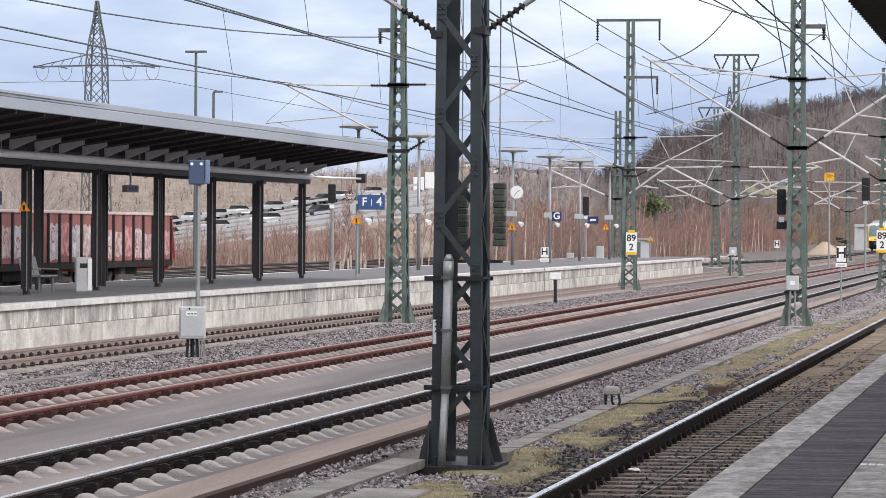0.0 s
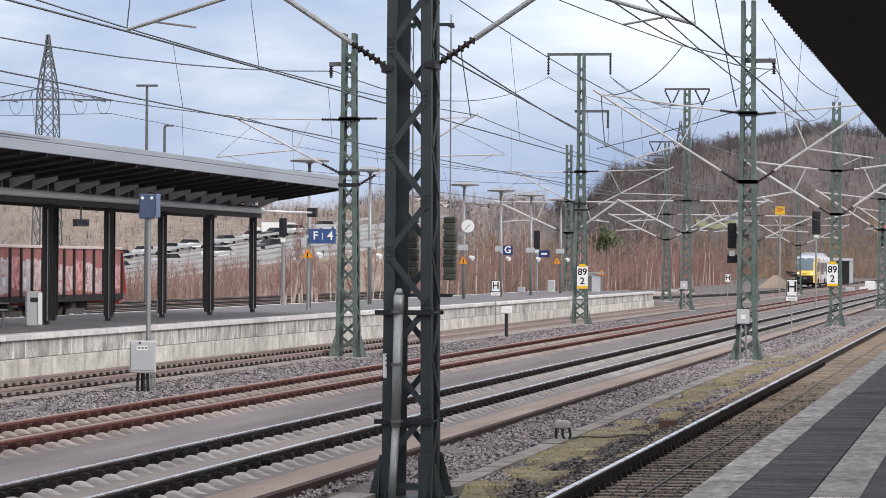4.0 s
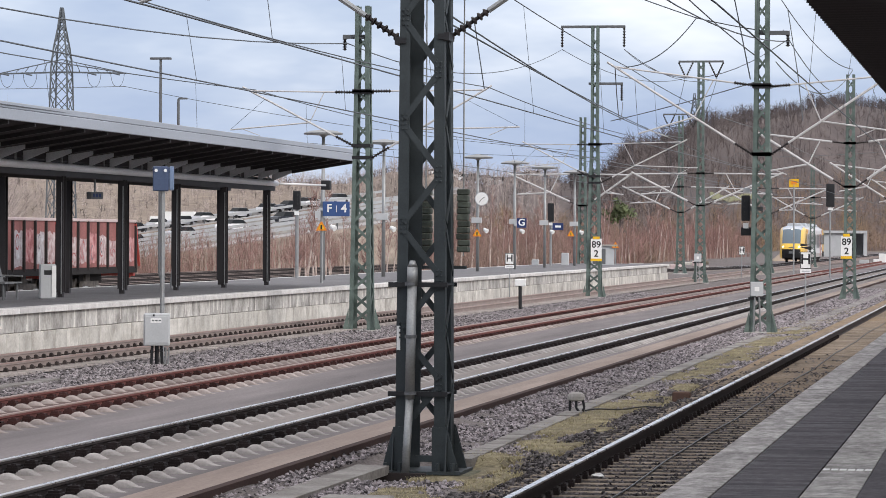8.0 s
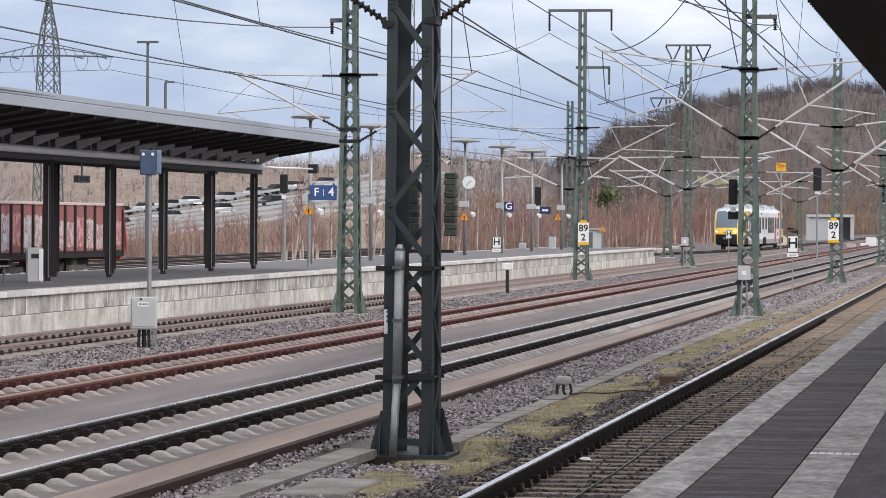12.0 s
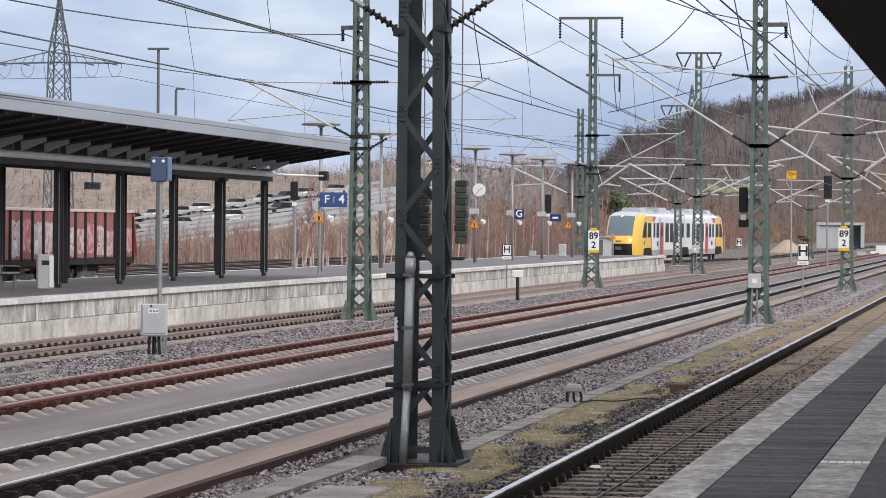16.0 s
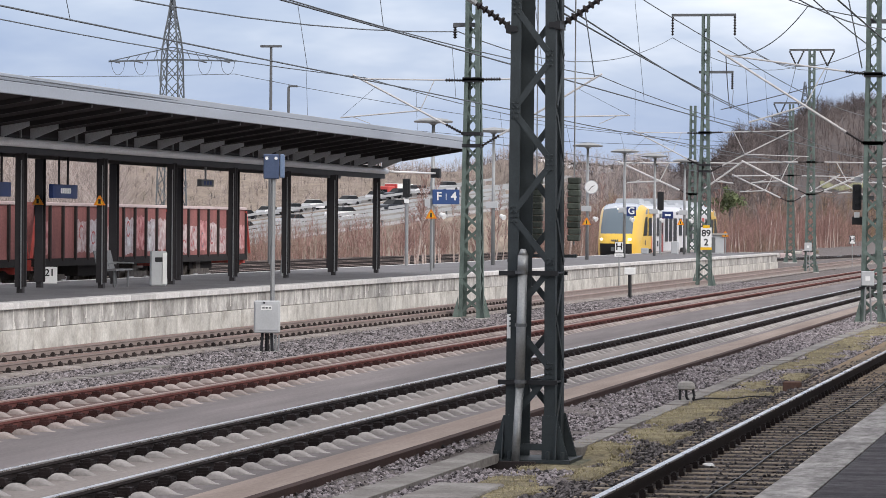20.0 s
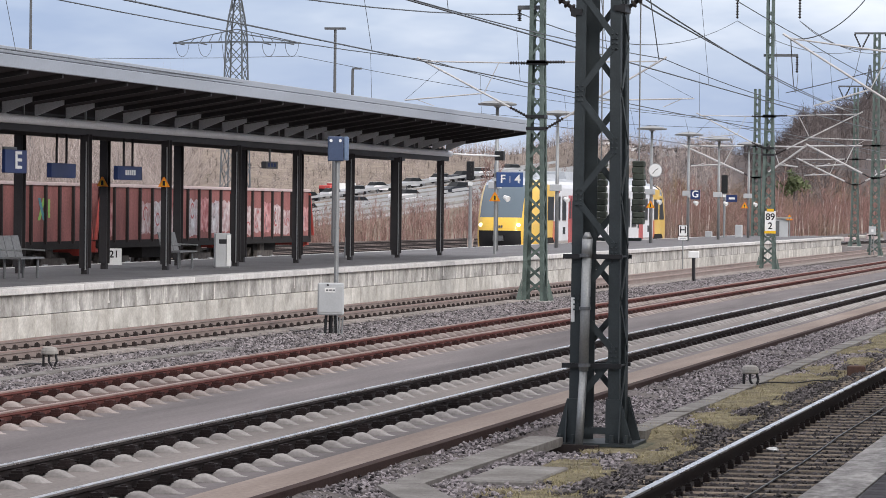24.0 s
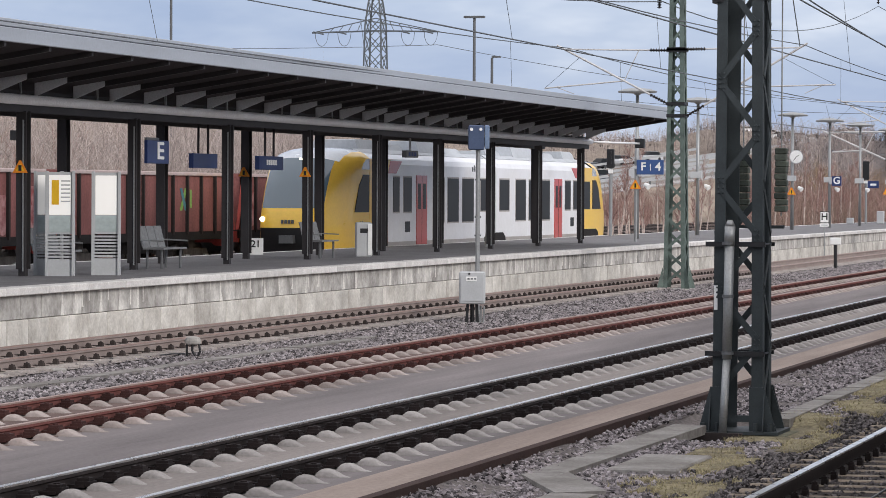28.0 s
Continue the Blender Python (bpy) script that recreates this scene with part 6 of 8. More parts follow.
# sector signs
def sector_sign(x, y, z, w, h, text, label, along=True, squeeze=1.0):
    s = thing("sector_sign", label, "sign", (x, y, z), radians(90 if along else 8), group="sector signs")
    bm = B()
    box(bm, -w / 2, w / 2, -0.04, 0.04, 0, h)
    p = part("board", bm, BLUE, s, "dark blue board", bevel=0.01)
    if text:
        lettering("letter", text, h * 1.0, WHITE, p, (0, -0.046, h * 0.53), (90, 0, 0), squeeze=squeeze)
    return s


es = sector_sign(-24.75, 69.15, 3.15, 1.37, 0.5, "", "blue board with white E on a canopy column")
lettering("letter", "E", 0.52, WHITE, es.children[0], (0.12, -0.046, 0.26), (90, 0, 0), squeeze=1.9)
bm = B()
box(bm, -0.5, 0.3, 0.05, 0.1, 0.5, 0.56)
part("bracket", bm, GREY_DARK, es)
fs = sector_sign(-23.58, 117.45, 3.25, 0.95, 0.52, "", "blue board with F and 4 on a sign post", along=False)
fs.children[0].data.materials[0] = material("sign_blue_faded", (0.045, 0.088, 0.225), 0.45, dark=(0.035, 0.068, 0.18), scale=3, stain=0.3, fine=30, fine_amount=0.05, bump=0)
lettering("letter", "F", 0.40, WHITE, fs.children[0], (-0.24, -0.046, 0.27), (90, 0, 0))
lettering("digit", "4", 0.42, WHITE, fs.children[0], (0.28, -0.046, 0.27), (90, 0, 0))
bm = B()
box(bm, 0.0, 0.02, -0.05, -0.042, 0.14, 0.38)
part("divider", bm, WHITE, fs.children[0])
bm = B()
box(bm, -0.62, -0.47, -0.03, 0.03, 0.2, 0.3)
part("bracket", bm, GREY, fs)
gs = sector_sign(-25.3, 175.2, 3.05, 0.5, 0.5, "G", "blue board with white G on a lamp post", along=False)
bm = B()
box(bm, -0.4, -0.25, -0.03, 0.03, 0.1, 0.3)
part("bracket", bm, GREY, gs)

# hanging station name boards
for y0, y1, text in ((74.16, 75.9, False), (79.1, 81.05, True)):
    n = thing("name_board", "dark blue name board hung from the canopy" + (" with a white line" if text else ""), "sign", (-25.7, (y0 + y1) / 2, 3.1), radians(90), group="name boards")
    bm = B()
    box(bm, -(y1 - y0) / 2, (y1 - y0) / 2, -0.06, 0.06, 0, 0.34)
    p = part("board", bm, BLUE, n, bevel=0.01)
    if text:
        for i in range(5):
            bm = B()
            box(bm, -0.4 + 0.17 * i, -0.27 + 0.17 * i, -0.066, -0.061, 0.12, 0.25)
            part("text_bar", bm, WHITE, p)
    for x in (-0.35, 0.35):
        bm = B()
        tube(bm, (x, 0, 0.34), (x, 0, 1.45), 0.03, 8)
        part("hanger", bm, COLUMN, n)
for y, w, glowing in ((92.5, 1.2, False), (63.2, 0.9, True)):
    n = thing("platform_display", "small display box hung from the canopy" if not glowing else "small lit green display box hung from the canopy", "display", (-25.5, y, 3.55), radians(75), group="displays")
    bm = B()
    box(bm, -w / 2 * 0.55, w / 2 * 0.55, -0.08, 0.08, 0, 0.2)
    p = part("case", bm, GREY_DARK, n, bevel=0.01)
    for i in range(3):
        bm = B()
        box(bm, -0.22 + 0.16 * i, -0.12 + 0.16 * i, -0.086, -0.081, 0.05, 0.15)
        part("cell", bm, glow("display_green", (0.75, 0.9, 0.55), 1.0) if glowing else BLUE, p)
    bm = B()
    tube(bm, (0, 0, 0.2), (0, 0, 0.95), 0.03, 8)
    part("hanger", bm, STEEL, n)
sp = thing("loudspeaker", "black box loudspeaker at the end of the canopy", "loudspeaker", (-24.75, 121.4, 4.42))
bm = B()
box(bm, -0.17, 0.17, -0.15, 0.15, -0.18, 0.16)
part("case", bm, BLACK, sp, bevel=0.02)

# information showcases
def showcase(x, y, label, poster):
    c = thing("information_showcase", label, "showcase", (x, y, PF_Z), radians(16), group="information showcases")
    for s in (-1, 1):
        bm = B()
        box(bm, s * 0.26 - 0.025, s * 0.26 + 0.025, -0.1, 0.1, 0, 2.06)
        part("post", bm, GREY, c)
    bm = B()
    box(bm, -0.235, 0.235, -0.06, 0.06, 0.82, 2.04)
    p = part("case", bm, GREY, c)
    bm = B()
    box(bm, -0.21, 0.21, -0.068, -0.062, 1.2, 1.98)
    part("poster", bm, glow("poster_lit", (0.85, 0.83, 0.8), 0.28), p, "lit white poster")
    if poster:
        bm = B()
        box(bm, -0.16, -0.02, -0.074, -0.069, 1.4, 1.88)
        part("notice", bm, YELLOW, p, "yellow timetable sheet")
        for i in range(6):
            bm = B()
            box(bm, 0.02, 0.2, -0.074, -0.069, 1.85 - 0.08 * i, 1.88 - 0.08 * i)
            part("text_bar", bm, GREY, p)
    bm = B()
    box(bm, -0.21, 0.21, -0.068, -0.062, 0.86, 1.18)
    part("lower_pane", bm, material("pale_glass", (0.42, 0.48, 0.48), 0.2, scale=2, stain=0.3, fine=10, bump=0), p)
    for i in range(7):
        bm = B()
        box(bm, -0.235, 0.235, -0.05, 0.05, 0.36 + 0.065 * i, 0.395 + 0.065 * i)
        part("louvre", bm, GREY, c)
    bm = B()
    box(bm, -0.235, 0.235, -0.05, 0.05, 0.0, 0.33)
    part("base_panel", bm, GREY, c)


showcase(-24.3, 62.3, "grey steel showcase with a lit timetable poster", True)
showcase(-23.79, 63.5, "grey steel showcase with a lit white poster", False)
showcase(-24.72, 62.75, "grey steel showcase half hidden behind another", False)


BENCH = material("bench_mesh_grey", (0.20, 0.205, 0.21), 0.6, dark=(0.10, 0.10, 0.105), scale=9, stain=0.8, fine=60, fine_amount=0.2, bump=0.1)


def bench(x, y, label):
    b = thing("platform_bench", label, "bench", (x, y, PF_Z), radians(90), group="platform benches")
    bm = B()
    box(bm, -0.75, 0.75, -0.28, 0.2, 0.42, 0.46)
    part("seat", bm, BENCH, b, "wire mesh seat")
    for i in range(3):
        bm = B()
        x0 = -0.74 + 0.5 * i
        loft(bm, [[(x0, 0.2, 0.46), (x0 + 0.46, 0.2, 0.46), (x0 + 0.46, 0.22, 0.46), (x0, 0.22, 0.46)], [(x0, 0.32, 0.92), (x0 + 0.46, 0.32, 0.92), (x0 + 0.46, 0.34, 0.92), (x0, 0.34, 0.92)]])
        part("backrest", bm, BENCH, b, "grey mesh backrest")
    for xx in (-0.6, 0.6):
        for yy in (-0.18, 0.15):
            bm = B()
            tube(bm, (xx, yy, 0), (xx, yy, 0.42), 0.03, 8)
            part("leg", bm, GREY_DARK, b)
    for xx in (-0.76, 0.76):
        bm = B()
        bar(bm, (xx, -0.28, 0.6), (xx, 0.25, 0.62), 0.04, 0.03)
        part("armrest", bm, STEEL, b)


bench(-24.75, 69.6, "grey metal mesh bench beside a canopy column")
bench(-25.15, 82.6, "grey metal mesh bench under the canopy")
bench(-25.4, 64.9, "grey metal mesh bench beside the showcases")


def bin_box(x, y, label):
    b = thing("litter_bin", label, "bin", (x, y, PF_Z), radians(20), group="litter bins")
    bm = B()
    box(bm, -0.21, 0.21, -0.2, 0.2, 0.0, 0.9)
    p = part("body", bm, GREY, b, bevel=0.03)
    bm = B()
    box(bm, -0.1, 0.1, -0.206, -0.201, 0.62, 0.74)
    part("slot", bm, BLACK, p)
    bm = B()
    box(bm, 0.1, 0.212, -0.22, -0.201, 0.05, 0.86)
    part("side_strip", bm, WHITE, p)


bin_box(-24.66, 84.9, "grey litter bin beside a canopy column")
nb = thing("number_board", "white board with the number 21 at the platform edge", "sign", (-28.06, 86.3, PF_Z), radians(14))
plate(nb, -0.2, 0.2, 0.0, 0.44, 0, WHITE, "board", "white board")
lettering("digits", "21", 0.26, BLACK, nb.children[0], (0, -0.026, 0.28), (90, 0, 0))
cyl = thing("steel_bollard", "thin pale leaning pipe on the platform", "bollard", (-26.0, 103.4, PF_Z))
bm = B()
tube(bm, (0, 0, 0), (0.12, 0, 1.2), 0.07, 10)
part("pipe", bm, STEEL, cyl)

# hut at the platform end
bs = thing("track_sign", "small blue board with a pale line on a lamp post", "sign", (-26.75, 200.2, 3.0), radians(8), group="track signs")
plate(bs, -0.3, 0.35, 0.0, 0.42, 0, BLUE, "board", "blue board")
bm = B()
box(bm, -0.15, 0.2, -0.026, -0.021, 0.15, 0.27)
part("text_bar", bm, WHITE, bs)
bm = B()
box(bm, -0.35, -0.28, 0.0, 0.3, 0.1, 0.3)
part("bracket", bm, GREY, bs)
hut = thing("equipment_hut", "small grey hut with flat roof at the platform end", "hut", (-25.25, 210.0, PF_Z), radians(8))
bm = B()
box(bm, -0.85, 0.75, -0.6, 0.6, 0.0, 1.15)
hb = part("wall_panel", bm, GREY, hut, "grey panel walls")
bm = B()
box(bm, -0.95, 0.95, -0.75, 0.75, 1.15, 1.25)
part("roof", bm, CONCRETE, hut, "pale flat roof")
bm = B()
box(bm, -0.6, 0.2, -0.62, -0.605, 0.05, 1.0)
part("door", bm, GREY_DARK, hb)
for x, y, z, w, h in ((-26.65, 203.0, PF_Z, 0.42, 0.75), (-28.3, 201.8, PF_Z, 0.4, 0.35)):
    bm = B()
    box(bm, -w / 2, w / 2, -0.2, 0.2, 0, h)
    solid("equipment_cabinet", bm, GREY, "small pale grey cabinet at the platform end", "cabinet", bevel=0.03, loc=(x, y, z), group="small cabinets")

# ---- distance: hill, woods, roads, pylons ----
WOOD = material("bare_wood", (0.165, 0.137, 0.130), 0.95, dark=(0.09, 0.073, 0.07), scale=0.05, stain=0.8, fine=1.5, fine_amount=0.1, per_island=0.45, bump=0)
THICKET = material("red_thicket", (0.315, 0.19, 0.168), 0.95, dark=(0.185, 0.108, 0.095), scale=0.08, stain=0.8, fine=2, fine_amount=0.1, per_island=0.5, bump=0)
PALE_BARK = material("birch_bark", (0.58, 0.49, 0.44), 0.85, dark=(0.22, 0.15, 0.125), scale=1.2, stain=0.8, fine=8, fine_amount=0.2, per_island=0.25, bump=0)
HILL = material("hillside_winter", (0.125, 0.100, 0.095), 0.98, dark=(0.075, 0.060, 0.058), scale=0.035, stain=0.9, fine=0.5, fine_amount=0.3, bump=0.5, bump_scale=0.8)
# bare wood made paler: the haze of the distance is in this colour
WOOD_HAZY = material("bare_wood_hazy", (0.45, 0.385, 0.355), 0.95, dark=(0.27, 0.225, 0.21), scale=0.05, stain=0.8, fine=1.5, fine_amount=0.1, per_island=0.45, bump=0, spec=0.1)
HILL_TAN = material("hillside_dry_grass", (0.30, 0.25, 0.205), 0.98, dark=(0.19, 0.155, 0.13), scale=0.03, stain=0.9, fine=0.5, fine_amount=0.3, bump=0.5, bump_scale=0.8, spec=0.05)
LEAF = material("evergreen", (0.13, 0.155, 0.075), 0.9, dark=(0.075, 0.09, 0.05), scale=0.5, fine=4, per_island=0.4, bump=0)
ROAD = material("far_asphalt", (0.40, 0.385, 0.375), 0.9, dark=(0.29, 0.275, 0.265), scale=0.1, fine=1, bump=0)
AZ = [-8, 2.3, 2.9, 3.3, 3.9, 4.4, 5.0, 5.5, 5.9, 6.4, 6.75, 7.1, 9.0, 10.3, 11.5, 12.5, 14, 17, 20, 25, 45]
EL = [2.2, 2.15, 2.30, 2.20, 2.04, 1.97, 1.88, 1.72, 1.46, 1.28, 1.02, 0.88, 0.92, 1.1, 0.85, 0.95, 1.05, 1.35, 1.8, 2.3, 2.3]


def hill_range(az):
    u = min(1.0, max(0.0, (az - 3.0) / 3.0))
    v = min(1.0, max(0.0, (az - 9.0) / 1.5))
    return 1000 - 600 * u + 270 * v, 1500 - 860 * u + 320 * v


def hill_z(az, r):
    r0, r1 = hill_range(az)
    top = 2.5 + r1 * math.tan(radians(float(np.interp(az, AZ, EL))))
    u = min(1.0, max(0.0, (r - r0) / (r1 - r0)))
    z = -0.9 + (top + 0.9) * (u * u * (3 - 2 * u)) ** 0.85
    return z + (noise.noise((az * 1.3, r * 0.01, 3)) * 2.2 + noise.noise((az * 5, r * 0.04, 8)) * 0.8) * u


me = bpy.data.meshes.new("hill")
azs = [-8 + 0.4 * i for i in range(133)]
vs, fs = [], []
for az in azs:
    r0, r1 = hill_range(az)
    for k in range(26):
        r = r0 - 20 + (r1 * 1.25 - r0 + 20) * k / 25
        vs.append((-r * math.sin(radians(az)), r * math.cos(radians(az)), hill_z(az, r)))
for i in range(len(azs) - 1):
    for k in range(25):
        a = i * 26 + k
        fs.append((a, a + 1, a + 27, a + 26))
me.from_pydata(vs, [], fs)
me.materials.append(HILL)
me.materials.append(HILL_TAN)
for p in me.polygons:
    p.use_smooth = True
    if azs[p.index // 25] > 9.0:
        p.material_index = 1
tagged(new("hill", me), "brown wooded winter hillside behind the station", "hill", "", "structure")


def sticks(name, plants, mat, label, twigs=8, width=0.05, spread=0.5, seed=1, low_twig=0.2):
    """Bare plants: each a leaning stem with rising twigs, all as slim spikes. plants: (x, y, z, height)."""
    rs = np.random.RandomState(seed)
    vs, fs = [], []

    def spike(p, q, w):
        n = len(vs)
        a = rs.uniform(0, 6.28)
        for k in range(3):
            vs.append((p[0] + w * math.cos(a + 2.09 * k), p[1] + w * math.sin(a + 2.09 * k), p[2]))
        vs.append(q)
        fs.extend(((n, n + 1, n + 3), (n + 1, n + 2, n + 3), (n + 2, n, n + 3)))

    for x, y, z, h in plants:
        lx, ly = rs.normal(0, 0.06, 2) * h
        w = width * (0.7 + 0.06 * h)
        spike((x, y, z), (x + lx, y + ly, z + h), w)
        for t in range(twigs):
            u = rs.uniform(low_twig, 0.85)
            b = (x + lx * u, y + ly * u, z + h * u)
            l = h * (1 - u) * rs.uniform(0.5, 0.95) + 0.4
            dx, dy = rs.normal(0, spread, 2) * l
            spike(b, (b[0] + dx, b[1] + dy, b[2] + l * rs.uniform(0.5, 0.9)), w * 0.55)
    m = bpy.data.meshes.new(name)
    m.from_pydata(vs, [], fs)
    m.materials.append(mat)
    return tagged(new(name, m), label, "shrubs", "", "stuff")


rs = np.random.RandomState(7)
THICKET_BROWN = material("brown_thicket", (0.30, 0.215, 0.17), 0.95, dark=(0.17, 0.115, 0.095), scale=0.08, stain=0.8, fine=2, fine_amount=0.1, per_island=0.5, bump=0)
SCRUB_OCHRE = material("ochre_scrub", (0.33, 0.235, 0.145), 0.95, dark=(0.19, 0.13, 0.085), scale=0.06, stain=0.8, fine=2, fine_amount=0.1, per_island=0.5, bump=0)
WOOD_DARK = material("dark_bare_wood", (0.105, 0.088, 0.088), 0.95, dark=(0.06, 0.05, 0.05), scale=0.04, stain=0.8, fine=1.5, fine_amount=0.1, per_island=0.5, bump=0)
red, brown = [], []
for i in range(5600):
    y = 150 + 390 * rs.rand() ** 0.8
    x = -41 - 24 * rs.rand() ** 1.3
    az = math.degrees(math.atan2(-x, y))
    patch = noise.noise((x * 0.06, y * 0.03, 2))
    h = (3.2 + 1.9 * (y - 150) / 390) * rs.uniform(0.45, 1.1) * (1 + 0.35 * patch)
    if az > 10.2 and x > -61:
        x = -61 - 9 * rs.rand()
    if 12.4 < az < 17.2:
        h *= 0.42
    elif az >= 17.2:
        h = rs.uniform(4, 8.5)
    (red if patch + rs.uniform(-0.35, 0.35) > -0.12 else brown).append((x, y, -0.6, h))
sticks("thicket", red, THICKET, "dense reddish brown bare thicket along the line", 8, 0.03, 0.32, 11)
sticks("brown_thicket", brown, THICKET_BROWN, "brown bare bushes among the thicket", 11, 0.032, 0.5, 16, 0.05)
pl = []
for i in range(2200):
    az = rs.uniform(16.8, 27)
    r = rs.uniform(150, 270)
    pl.append((-r * math.sin(radians(az)), r * math.cos(radians(az)), -0.6, rs.uniform(4, 10)))
sticks("wood_edge", pl, WOOD_HAZY, "grey brown bare wood edge behind the sidings, haze painted in", 16, 0.018, 0.5, 12)
# the upper wood, dark above and browner below, in clumps
up, mid = [], []
for i in range(9500):
    az = rs.uniform(-3, 7.4) if i % 5 else rs.uniform(7.3, 22)
    r0, r1 = hill_range(az)
    u = rs.rand() ** 0.6
    r = r0 + (r1 * 1.08 - r0) * u
    c = noise.noise((az * 2.2, r * 0.012, 6))
    h = rs.uniform(3.5, 6.5) * (1 if az < 5 else 0.72) * (1 + 0.5 * c) if az < 6.6 else rs.uniform(1.2, 3.2)
    if 5.6 < az < 6.9 and rs.rand() < 0.35:
        h *= 1.5
    if 3.95 < az < 5.5 and 0.5 < math.degrees((hill_z(az, r) + 2.0 - 2.5) / r) < 0.9:
        continue
    p = (-r * math.sin(radians(az)), r * math.cos(radians(az)), hill_z(az, r) - 0.5, h)
    (up if u + 0.5 * c + rs.uniform(-0.2, 0.2) > 0.62 else mid).append(p)
sticks("hill_wood", up, WOOD_DARK, "dark bare wood on the upper hillside", 11, 0.10, 0.75, 13, 0.1)
sticks("hill_wood_lower", mid, WOOD, "brown bare wood on the lower hillside", 11, 0.085, 0.75, 17, 0.08)
# scrub at the hill's foot, ochre and brown
a, b = [], []
for i in range(5200):
    az = rs.uniform(2.0, 9.6)
    r0, r1 = hill_range(az)
    r = r0 - 15 + (0.42 * (r1 - r0)) * rs.rand() ** 1.2
    if 3.95 < az < 5.5 and 0.5 < math.degrees((hill_z(az, r) + 2.0 - 2.5) / r) < 0.9:
        continue
    c = noise.noise((az * 1.7, r * 0.02, 11))
    p = (-r * math.sin(radians(az)), r * math.cos(radians(az)), hill_z(az, r) - 0.5, rs.uniform(1.5, 4.6) * (1 + 0.6 * c) * (1.0 if az > 5 else 1.5))
    (a if c + rs.uniform(-0.3, 0.3) > 0.1 else b).append(p)
sticks("ochre_scrub", a, SCRUB_OCHRE, "ochre brown scrub at the foot of the hill", 13, 0.05, 0.8, 18, 0.02)
sticks("brown_scrub", b, THICKET_BROWN, "brown bare scrub at the foot of the hill", 13, 0.05, 0.8, 19, 0.02)
pl = []
for i in range(5200):
    az = rs.uniform(7.6, 24)
    r0, r1 = hill_range(az)
    r = r0 + (r1 * 1.02 - r0) * rs.rand()
    if 10.8 < az < 17 and r < r0 + 60:
        continue
    pl.append((-r * math.sin(radians(az)), r * math.cos(radians(az)), hill_z(az, r) - 0.4, rs.uniform(2.0, 5.5)))
sticks("hill_scrub", pl, WOOD_HAZY, "grey brown bare scrub on the hillside", 11, 0.05, 0.75, 14, 0.05)


# birches that stand out of the thicket
def birch_meshes(seed):
    rnd = random.Random(seed)
    tb, cb = B(), B()
    h = rnd.uniform(6.0, 9.0)
    pts = [Vector((0, 0, 0))]
    lean = Vector((rnd.uniform(-0.12, 0.12), rnd.uniform(-0.08, 0.08), 1))
    for k in range(6):
        pts.append(pts[-1] + (lean + Vector((rnd.uniform(-0.06, 0.06), rnd.uniform(-0.06, 0.06), 0))) * h / 6)
    for k in range(6):
        tube(tb, pts[k], pts[k + 1], 0.11 * (1 - k / 7), 6, 0.11 * (1 - (k + 1) / 7), caps=False)
    for k in range(46):
        u = rnd.uniform(0.3, 0.98)
        i = min(5, int(u * 6))
        p = pts[i].lerp(pts[i + 1], u * 6 - i)
        a = rnd.uniform(0, 6.28)
        l = (1 - u) * 2.2 + 0.5
        q = p + Vector((math.cos(a) * l * 0.45, math.sin(a) * l * 0.45, l * rnd.uniform(0.5, 0.9)))
        tube(cb, p, q, 0.025, 3, 0.006, caps=False)
        for t in range(3):
            v = p.lerp(q, rnd.uniform(0.4, 0.95))
            tube(cb, v, v + Vector((rnd.uniform(-0.35, 0.35), rnd.uniform(-0.35, 0.35), rnd.uniform(0.1, 0.5))), 0.014, 3, 0.004, caps=False)
    return mesh_of(tb, "trunk", PALE_BARK), mesh_of(cb, "crown", THICKET)


kinds = [birch_meshes(s) for s in range(5)]
spots = [(-40.5 - 5 * rs.rand() ** 2, 165 + 330 * rs.rand()) for i in range(120)] + [(-62 - 20 * rs.rand(), 140 + 60 * rs.rand()) for i in range(24)]
for i, (x, y) in enumerate(spots):
    t = thing("birch_tree", "slender bare birch with pale trunk and reddish twigs", "tree", (x, y, -0.7), rs.uniform(0, 6.28), group="birches")
    k = 0.42 + 0.38 * rs.rand() + (y - 175) / 1500
    if 12.4 < math.degrees(math.atan2(-x, y)) < 17.0:
        k *= 0.6
        t.location.x -= 20.0
    t.scale = (k, k, k)
    a, b = kinds[i % 5]
    piece("trunk", a, t)
    piece("crown", b, t)

# a green strip of meadow on the hillside
vs, fs = [], []
mz = [4.25 + 0.05 * i for i in range(17)]
for az in mz:
    for e in (0.66, 0.69, 0.72, 0.76):
        e += 0.05 * math.sin(az * 5)
        r = 600.0
        while r < 1400 and (hill_z(az, r) + 0.8 - 2.5) / r < math.tan(radians(e)):
            r += 4.0
        vs.append((-r * math.sin(radians(az)), r * math.cos(radians(az)), hill_z(az, r) + 0.8))
fs = [(i * 4 + k, i * 4 + k + 1, i * 4 + k + 5, i * 4 + k + 4) for i in range(len(mz) - 1) for k in range(3)]
me = bpy.data.meshes.new("meadow")
me.from_pydata(vs, [], fs)
me.materials.append(material("winter_meadow", (0.24, 0.25, 0.135), 0.98, dark=(0.19, 0.175, 0.11), scale=0.05, stain=0.8, fine=0.6, fine_amount=0.2, bump=0.3, bump_scale=2))
tagged(new("meadow", me), "pale green strip of meadow on the hillside", "meadow", "", "structure")

